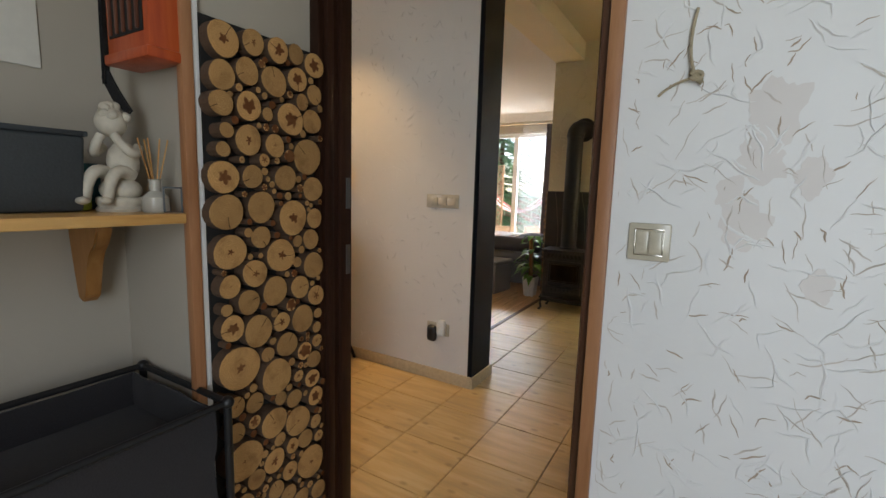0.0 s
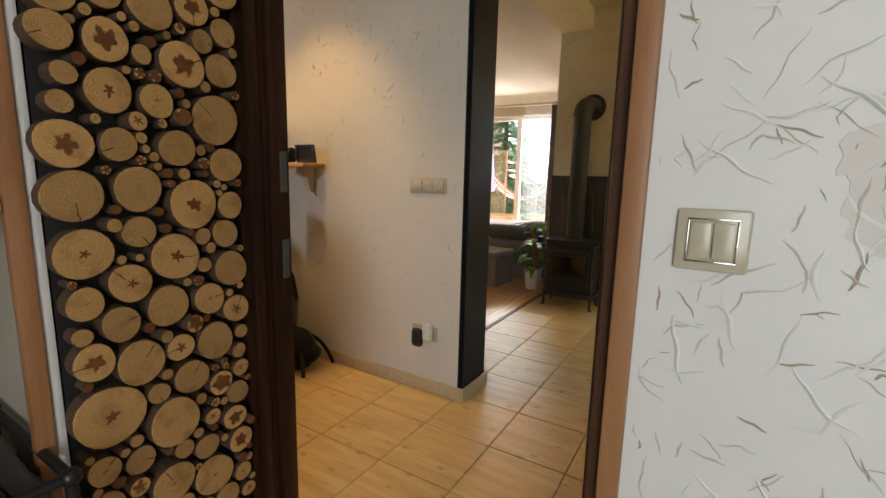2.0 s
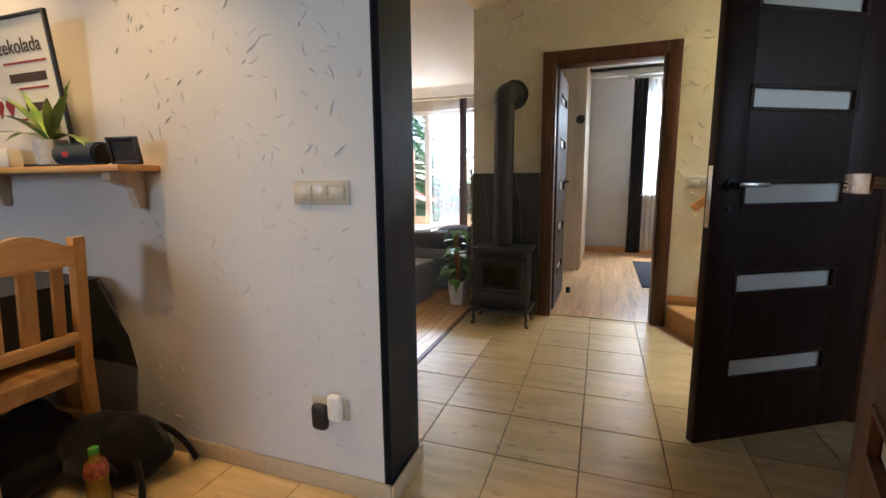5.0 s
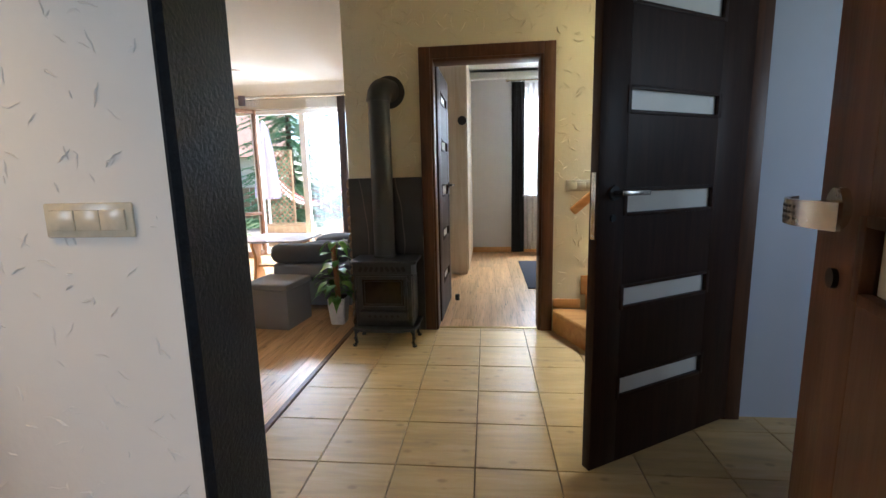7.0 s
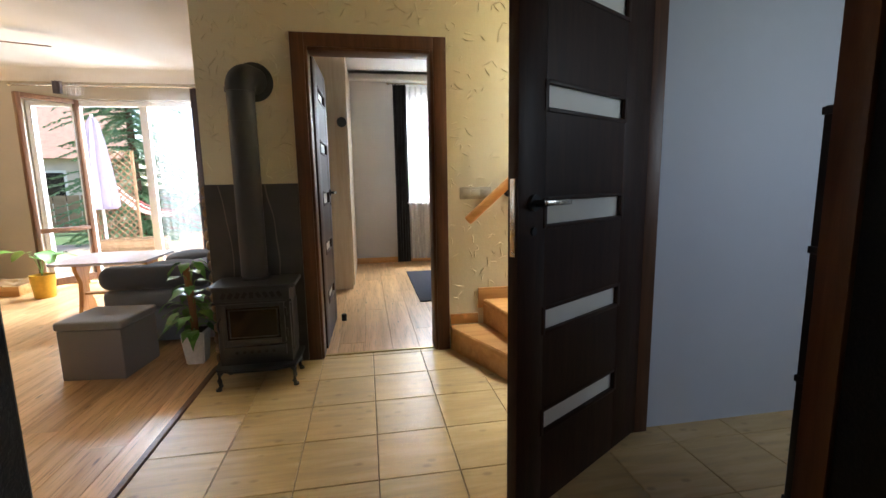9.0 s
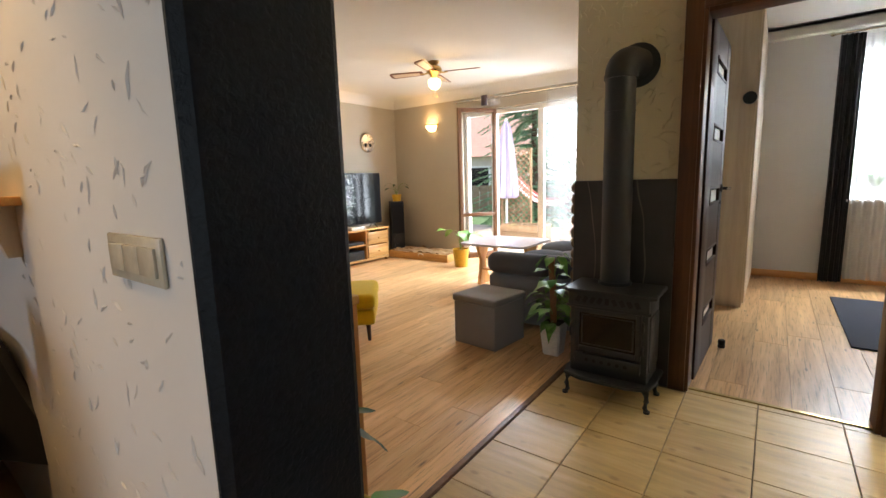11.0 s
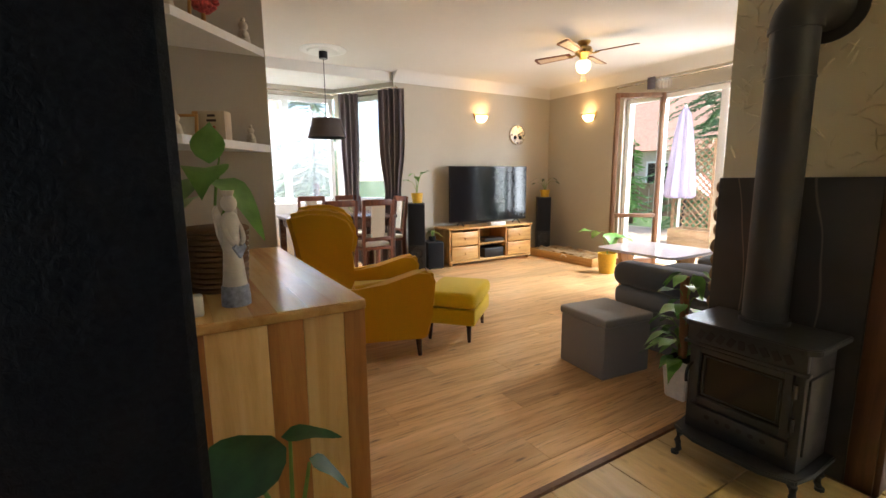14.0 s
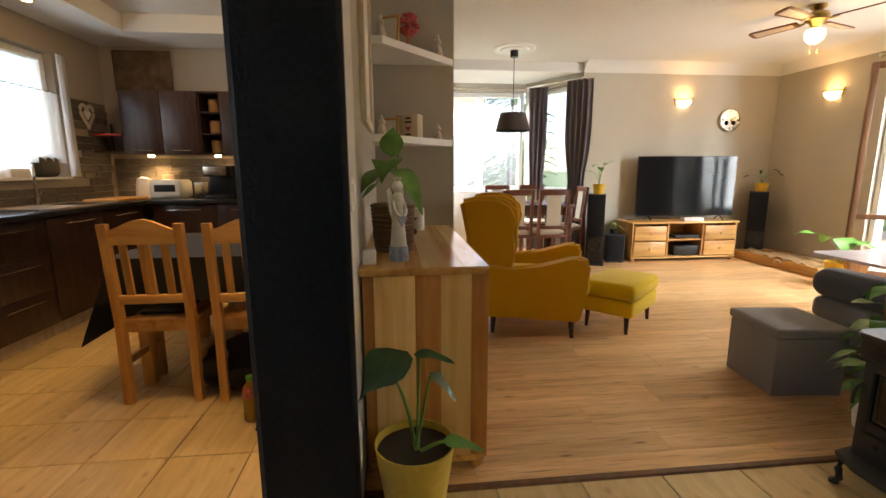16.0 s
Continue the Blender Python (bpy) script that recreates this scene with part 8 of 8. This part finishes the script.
fr = thing("fridge", (-2.85, 2.35, 0), "tall dark grey fridge in the kitchen", "fridge")
bm = bm_new()
box(bm, -0.3, 0.3, -0.28, 0.31, 0.02, 1.82, 0.01)
part("body", bm, plain("graphite_steel", (0.06, 0.065, 0.075), 0.35, 0.6), fr)
for z0, z1 in ((0.05, 0.7), (0.715, 1.81)):
    bm = bm_new()
    box(bm, -0.298, 0.298, -0.33, -0.281, z0, z1, 0.008)
    d = part("door", bm, plain("graphite_door", (0.055, 0.06, 0.07), 0.3, 0.6), fr)
    bm = bm_new()
    rod(bm, (0.26, -0.35, z0 + 0.1), (0.26, -0.35, z0 + 0.5), 0.008, n=8)
    part("handle", bm, M["chrome"], d)

# hall shelf with its things
hs = thing("wall_shelf", (-1.66, 2.6415, 1.164), "wooden wall shelf on two brackets in the kitchen corner", "shelf")
bm = bm_new()
box(bm, -0.77, 0.53, -0.16, 0.0, 0, 0.024, 0.004)
part("board", bm, M["pine_x"], hs)
for x in (-0.43, 0.42):
    bm = bm_new()
    prism(bm, [(0, 0), (-0.13, 0), (-0.13, -0.03), (-0.05, -0.06), (-0.03, -0.14), (0, -0.14)], 0, x - 0.02, x + 0.02)
    part("bracket", bm, M["beech"], hs)
pf = picture_frame((-1.765, 2.575, 1.189), 0.555, 0.57, 0, "black-framed poster about chocolate drinks on the shelf", "black_plastic", 5)
txt = bpy.data.curves.new("poster_text", "FONT")
txt.body, txt.size, txt.align_x, txt.extrude = "Czekolada", 0.075, "CENTER", 0.0006
tm = new("poster_title", bpy.data.objects.new("tmp", txt).to_mesh().copy())
tm.data.materials.append(M["ink"])
tm.parent = pf
tm.matrix_basis = Matrix.Rotation(radians(5), 4, "X") @ pose(0.06, 0.0045, 0.435, 90, 0, 0)
for z, w, x, m in ((0.40, 0.26, 0.1, "red_ink"), (0.345, 0.22, 0.1, "ink"), (0.305, 0.18, 0.12, "red_ink"), (0.235, 0.14, 0.12, "ink"), (0.19, 0.2, 0.1, "red_ink")):
    bm = bm_new()
    box(bm, x - w / 2, x + w / 2, 0.0045, 0.006, z - (0.016 if m == "ink" else 0.004), z + (0.016 if m == "ink" else 0.004), rot=Matrix.Rotation(radians(5), 4, "X"))
    part("lettering", bm, M[m], pf, smooth=False)
for x in (-0.12, -0.05):
    bm = bm_new()
    prism(bm, [(x, 0.2), (x + 0.03, 0.25), (x + 0.018, 0.27), (x, 0.255), (x - 0.018, 0.27), (x - 0.03, 0.25)], 1, 0.004, 0.006)
    bmesh.ops.transform(bm, matrix=Matrix.Rotation(radians(5), 4, "X"), verts=bm.verts[:])
    part("cup_print", bm, M["red_ink"], pf, smooth=False)
bm = bm_new()
box(bm, -2.03, -1.77, 2.50, 2.55, 1.189, 1.262, 0.004)
solid("tissue_box", bm, M["white_plastic"], "white box on the wall shelf", "box")
bm = bm_new()
box(bm, -2.2, -2.12, 2.50, 2.56, 1.189, 1.246, 0.003)
solid("tea_tin", bm, plain("printed_tin", (0.35, 0.18, 0.12), 0.4, grain=50, vary=0.8), "small printed tin on the wall shelf", "tin")
sp = thing("potted_plant", (-1.57, 2.545, 1.189), "striped dracaena in a white pot on the wall shelf", "plant")
round_pot(sp, 0.045, 0.06, 0.1, "pot_white")
rr = random.Random(4)
spec = []
for i in range(13):
    a = 6.28 * i / 13 + rr.uniform(-0.2, 0.2)
    up = rr.uniform(0.35, 1.8)
    spec.append(((0, 0, 0.09), (math.cos(a), 0.35 * math.sin(a) - 0.12, up), rr.uniform(0.26, 0.38), 0.036, 0.5 / (0.4 + up), 0))
leaf_parts(sp, spec, "leaf_light")
bs = thing("bluetooth_speaker", (-1.38, 2.535, 1.189), "dark blue cylindrical portable speaker", "speaker")
bm = bm_new()
rod(bm, (-0.11, 0, 0.042), (0.10, 0, 0.042), 0.042, n=26)
part("body", bm, fabric("navy_speaker_mesh", (0.03, 0.045, 0.07)), bs)
for x in (-0.112, 0.10):
    bm = bm_new()
    rod(bm, (x, 0, 0.042), (x + 0.012, 0, 0.042), 0.036, n=22)
    part("end_cap", bm, M["black_plastic"], bs)
bm = bm_new()
box(bm, -0.05, -0.02, -0.044, -0.04, 0.03, 0.05, 0.002)
part("badge", bm, M["red"], bs, "small red badge")
picture_frame((-1.19, 2.555, 1.189), 0.13, 0.10, 8, "small dark photo frame at the shelf end", "black_plastic", 10, "black_board")
bm = bm_new()
box(bm, -1.62, -1.25, 2.486, 2.51, 1.189, 1.195, 0.002)
solid("tablet", bm, M["black_plastic"], "flat black tablet lying on the shelf", "tablet")


# ---- outside ----
bm = bm_new()
bmesh.ops.create_grid(bm, x_segments=8, y_segments=8, size=300)
for v in bm.verts:
    v.co.z = -0.3
structure("ground", bm, M["grass"], "green lawn round the house")
bm = bm_new()
box(bm, -7.0, 2.0, 8.40, 13.0, -0.3, -0.075)
deck = structure("terrace", bm, M["render"], "paved base of the wooden terrace")
for i in range(30):
    bm = bm_new()
    y0 = 8.42 + i * 0.15
    box(bm, -6.9, 1.9, y0, y0 + 0.143, -0.074, -0.05)
    b = new("deck_board", mesh("deck_board", bm, M["deck"]))
    b.parent = deck
# overhang added to keep direct sun off the indoor floors
bm = bm_new()
box(bm, -6.2, 4.0, 8.38, 9.3, 2.66, 2.8)
structure("eaves", bm, M["upvc"], "white overhang added above the terrace to block the sun")
bm = bm_new()
box(bm, -6.3, 4.0, -1.3, 8.9, 5.15, 5.3)
structure("roof", bm, M["roof"], "plain roof slab of the house")
pr = thing("parasol", (-3.72, 10.0, -0.05), "closed lilac garden parasol", "parasol")
bm = bm_new()
rod(bm, (0, 0, 0), (0, 0, 2.35), 0.022, n=14)
part("pole", bm, M["upvc"], pr)
bm = bm_new()
nn = 28
prof = [(0.02, 2.32), (0.07, 2.2), (0.11, 1.9), (0.15, 1.5), (0.18, 1.1), (0.19, 0.92), (0.15, 0.88)]
rows = [[bm.verts.new((r * (1 + 0.28 * math.sin(7 * a)) * math.cos(a), r * (1 + 0.28 * math.sin(7 * a)) * math.sin(a), z)) for a in [2 * math.pi * i / nn for i in range(nn)]] for r, z in prof]
for lo, hi in zip(rows, rows[1:]):
    for i in range(nn):
        bm.faces.new((lo[i], lo[(i + 1) % nn], hi[(i + 1) % nn], hi[i]))
part("canopy", bm, M["parasol"], pr)
bm = bm_new()
rod(bm, (0, 0, 0), (0, 0, 0.06), 0.22, n=24)
part("base", bm, M["steel_dark"], pr)
px = thing("planter_box", (-3.25, 9.85, -0.05), "wooden planter box on the terrace", "planter")
for k in range(3):
    bm = bm_new()
    for b in ((-0.42, 0.42, -0.2, -0.17, k * 0.14, k * 0.14 + 0.132), (-0.42, 0.42, 0.17, 0.2, k * 0.14, k * 0.14 + 0.132), (-0.42, -0.39, -0.17, 0.17, k * 0.14, k * 0.14 + 0.132), (0.39, 0.42, -0.17, 0.17, k * 0.14, k * 0.14 + 0.132)):
        box(bm, *b)
    part("plank_ring", bm, M["planter_wood"], px, smooth=False)
bm = bm_new()
box(bm, -0.39, 0.39, -0.17, 0.17, 0.3, 0.38)
part("soil", bm, M["soil"], px)
px2 = copy_thing(px, pose(-2.3, 10.4, -0.05))
tr = thing("trellis", (-3.58, 10.12, -0.05), "wooden lattice trellis panel", "trellis")
for k in range(-9, 10):
    for s in (-1, 1):
        x0, x1 = max(-0.3, k * 0.11 - 0.7), min(0.3, k * 0.11 + 0.7)
        if x1 - x0 < 0.06:
            continue
        z0, z1 = 1.1 + (x0 - k * 0.11), 1.1 + (x1 - k * 0.11)
        bm = bm_new()
        rod(bm, (s * x0, 0.008 * s, z0), (s * x1, 0.008 * s, z1), 0.011, n=4)
        part("lath", bm, M["planter_wood"], tr)
for x in (-0.31, 0.31):
    bm = bm_new()
    box(bm, x - 0.02, x + 0.02, -0.02, 0.02, 0, 1.8, 0.003)
    part("post", bm, M["planter_wood"], tr)
hm = thing("hammock", (-3.35, 11.3, -0.05), "red and white striped hammock on the terrace", "hammock")
for k in range(10):
    bm = bm_new()
    pts = [(-0.9 + 1.8 * i / 12, -0.3 + 0.06 * k, 0.75 + 0.55 * ((i - 6) / 6) ** 2 - 0.09 * math.sin(math.pi * k / 9)) for i in range(13)]
    rows = [(bm.verts.new(p), bm.verts.new((p[0], p[1] + 0.06, p[2] + 0.004))) for p in pts]
    for a, b in zip(rows, rows[1:]):
        bm.faces.new((a[0], a[1], b[1], b[0]))
    part("stripe", bm, M["red"] if k % 2 else M["white_plastic"], hm)
for x in (-1.0, 1.0):
    bm = bm_new()
    rod(bm, (x * 1.1, 0, 0), (x, 0, 1.4), 0.025, n=10)
    part("post", bm, M["steel_dark"], hm)


def spruce(at, h, r, seed, label="tall spruce with drooping branches", mat="needles"):
    t = thing("spruce_tree", at, label, "tree")
    bm = bm_new()
    rod(bm, (0, 0, 0), (0, 0, h * 0.96), 0.12, 0.015, n=10)
    part("trunk", bm, M["bark"], t)
    rr = random.Random(seed)
    bm = bm_new()
    z = 0.35
    while z < h:
        k = 1 - z / h
        for _ in range(int(4 + 4.5 * k)):
            a = rr.uniform(0, 6.28)
            ln = r * (k ** 0.8) * rr.uniform(0.65, 1.1) + 0.08
            base = Vector((0, 0, z + rr.uniform(-0.1, 0.1)))
            d = Vector((math.cos(a), math.sin(a), rr.uniform(-0.3, 0.12)))
            side = Vector((-math.sin(a), math.cos(a), 0))
            steps = max(4, int(ln / 0.09))
            for s in range(steps):
                u = (s + 1) / steps
                p = base + d * ln * u + Vector((0, 0, -0.22 * ln * u * u))
                for sg in (-1, 1, 0):
                    tl = rr.uniform(0.14, 0.26) * (1.1 - 0.5 * u)
                    q = p + (side * sg * rr.uniform(0.6, 1.0) + d * 0.6 + Vector((0, 0, rr.uniform(-0.55, 0.05)))) * tl
                    w = (q - p).cross(Vector((rr.uniform(-1, 1), rr.uniform(-1, 1), 1))).normalized() * 0.022
                    bm.faces.new((bm.verts.new(p - w), bm.verts.new(p + w), bm.verts.new(q)))
                    w2 = (q - p).cross(w).normalized() * 0.022
                    bm.faces.new((bm.verts.new(p - w2), bm.verts.new(p + w2), bm.verts.new(q)))
        z += 0.17
    me = bpy.data.meshes.new("crown")
    bm.to_mesh(me)
    bm.free()
    me.materials.append(M[mat])
    c = new("crown", me)
    c.parent = t


spruce((-5.1, 14.2, -0.3), 7.0, 2.3, 3)
spruce((-2.6, 17.0, -0.3), 6.0, 2.2, 4)
spruce((-8.6, 15.5, -0.3), 2.6, 0.6, 5, "slim bright conifer beside the terrace", "leaf")
spruce((-12.5, 6.5, -0.3), 6.5, 2.0, 6)
spruce((-6.5, -6.0, -0.3), 5.5, 1.8, 7)


def house(at, w, d, wall_h, roof_h, rz, label):
    h = thing("house", at, label, "house", rz=rz)
    bm = bm_new()
    box(bm, -w / 2, w / 2, -d / 2, d / 2, 0, wall_h)
    part("wall", bm, M["render"], h, smooth=False)
    bm = bm_new()
    prism(bm, [(-d / 2 - 0.5, wall_h), (d / 2 + 0.5, wall_h), (0.6, wall_h + roof_h), (-0.6, wall_h + roof_h)], 0, -w / 2 - 0.4, w / 2 + 0.4)
    part("roof", bm, M["roof"], h, smooth=False)
    for i in range(3):
        x = -w / 3 + i * w / 3
        for y in (-d / 2 - 0.02, d / 2 + 0.02):
            bm = bm_new()
            box(bm, x - 0.55, x + 0.55, y - 0.03, y + 0.03, 0.9, 2.1)
            wn = part("window", bm, M["upvc"], h, smooth=False)
            bm = bm_new()
            yy = y + (0.035 if y > 0 else -0.035)
            box(bm, x - 0.47, x + 0.47, yy - 0.006, yy + 0.006, 0.98, 2.02)
            part("pane", bm, M["screen"], wn, smooth=False)


house((-15.0, 22.5, -0.3), 10, 8, 2.5, 3.2, 20, "neighbouring house with an orange tiled roof")
house((3.2, 22.0, -0.3), 9, 7, 2.6, 3.4, 0, "pale house with an orange roof behind the garden")
house((-22.0, 2.0, -0.3), 10, 8, 2.8, 3.0, 80, "pale house across the street")
fn = thing("fence", (-3.0, 18.2, -0.3), "pale wooden board fence behind the garden", "fence")
for i in range(60):
    bm = bm_new()
    box(bm, -12 + i * 0.4, -12 + i * 0.4 + 0.36, 0, 0.025, 0.05, 1.25)
    part("board", bm, M["planter_wood"], fn, smooth=False)
bm = bm_new()
for z in (0.3, 1.0):
    box(bm, -12, 12, 0.026, 0.06, z, z + 0.08)
part("rail", bm, M["planter_wood"], fn, smooth=False)


# stone strips on the kitchen walls
def strips():
    rr = random.Random(31)
    meshes = []
    for ln in (0.16, 0.24, 0.32):
        bm = bm_new()
        box(bm, -ln / 2, ln / 2, -0.007, 0.007, -0.031, 0.031)
        for v in bm.verts:
            v.co += Vector((rr.uniform(-0.003, 0.003), 0, rr.uniform(-0.003, 0.003)))
        meshes.append((ln, mesh("stone_strip", bm, M["stone_brick"])))
    a, b = bpy.data.objects["wall_kitchen_window"], bpy.data.objects["wall_kitchen_back"]
    for j in range(14):
        z = 0.935 + j * 0.068
        x = -4.29 + rr.uniform(0, 0.1)
        while x < -2.0:
            ln, me = rr.choice(meshes)
            cx = x + ln / 2
            if not (-3.66 < cx + ln / 2 and z > 1.06):
                o = new("stone_strip", me)
                o.parent = a
                o.location = (cx, 0.008 + rr.uniform(-0.003, 0.003), z)
            x += ln + 0.006
        if j < 6:
            y = 0.03
            while y < 2.3:
                ln, me = rr.choice(meshes)
                o = new("stone_strip", me)
                o.parent = b
                o.matrix_basis = pose(-4.292 + rr.uniform(-0.003, 0.003), y + ln / 2, z, 0, 0, 90)
                y += ln + 0.006


strips()


# ---- floor pieces ----
def piece_mesh(name, w, l, t, mat, bevel=0.002):
    bm = bm_new()
    x, y = w / 2, l / 2
    lo = [bm.verts.new((sx * x, sy * y, -t)) for sx, sy in ((-1, -1), (1, -1), (1, 1), (-1, 1))]
    mid = [bm.verts.new((sx * x, sy * y, -bevel)) for sx, sy in ((-1, -1), (1, -1), (1, 1), (-1, 1))]
    hi = [bm.verts.new((sx * (x - bevel), sy * (y - bevel), 0)) for sx, sy in ((-1, -1), (1, -1), (1, 1), (-1, 1))]
    for a, b in ((lo, mid), (mid, hi)):
        for i in range(4):
            bm.faces.new((a[i], a[(i + 1) % 4], b[(i + 1) % 4], b[i]))
    bm.faces.new(hi)
    return mesh(name, bm, mat)


P = 0.328
tile_mesh = piece_mesh("tile", P - 0.004, P - 0.004, 0.0115, M["tile"])
for i in range(-13, 9):
    for j in range(-12, 4):
        cx, cy = 0.421 + (i + 0.5) * P, 4.015 + (j + 0.5) * P
        hall = -0.58 < cx < 1.62 and 1.5 < cy < 5.0
        side = 1.6 < cx < 3.1 and 2.4 < cy < 4.0
        vest = -0.2 < cx < 1.2 and 0.1 < cy < 1.5
        kitch = -4.3 < cx < -0.58 and 0.5 < cy < 2.85
        if hall or side or vest or kitch:
            t = new("tile", tile_mesh)
            t.parent = floor_tiles
            t.location = (cx, cy, 0)

sill_mesh = piece_mesh("tile", P - 0.004, 0.047, 0.0115, M["tile"])
for i in (-1, 0, 1):
    t = new("tile", sill_mesh)
    t.parent = floor_tiles
    t.location = (0.421 + (i + 0.5) * P, 5.0245, 0)

rnd = random.Random(4)
plank_meshes = {}


def planks(parent, x0, x1, y0, y1, w=0.192, ln=1.29):
    k, x = 0, x0
    while x < x1 - 0.02:
        ww = min(w, x1 - x)
        y = y0 - (0.0, 0.86, 0.43, 1.1, 0.25)[k % 5]
        while y < y1:
            a, b = max(y, y0), min(y + ln, y1)
            if b - a > 0.03:
                key = (round(ww, 3), round(b - a, 3))
                if key not in plank_meshes:
                    plank_meshes[key] = piece_mesh("plank", ww - 0.0012, b - a - 0.0012, 0.0115, M["laminate"], 0.0009)
                p = new("plank", plank_meshes[key])
                p.parent = parent
                p.location = (x + ww / 2, (a + b) / 2, 0)
            y += ln
        x += w
        k += 1


planks(floor_living, -5.7, -0.585, 2.87, 8.2)
planks(floor_bed, -0.4, 2.9, 5.075, 8.6)
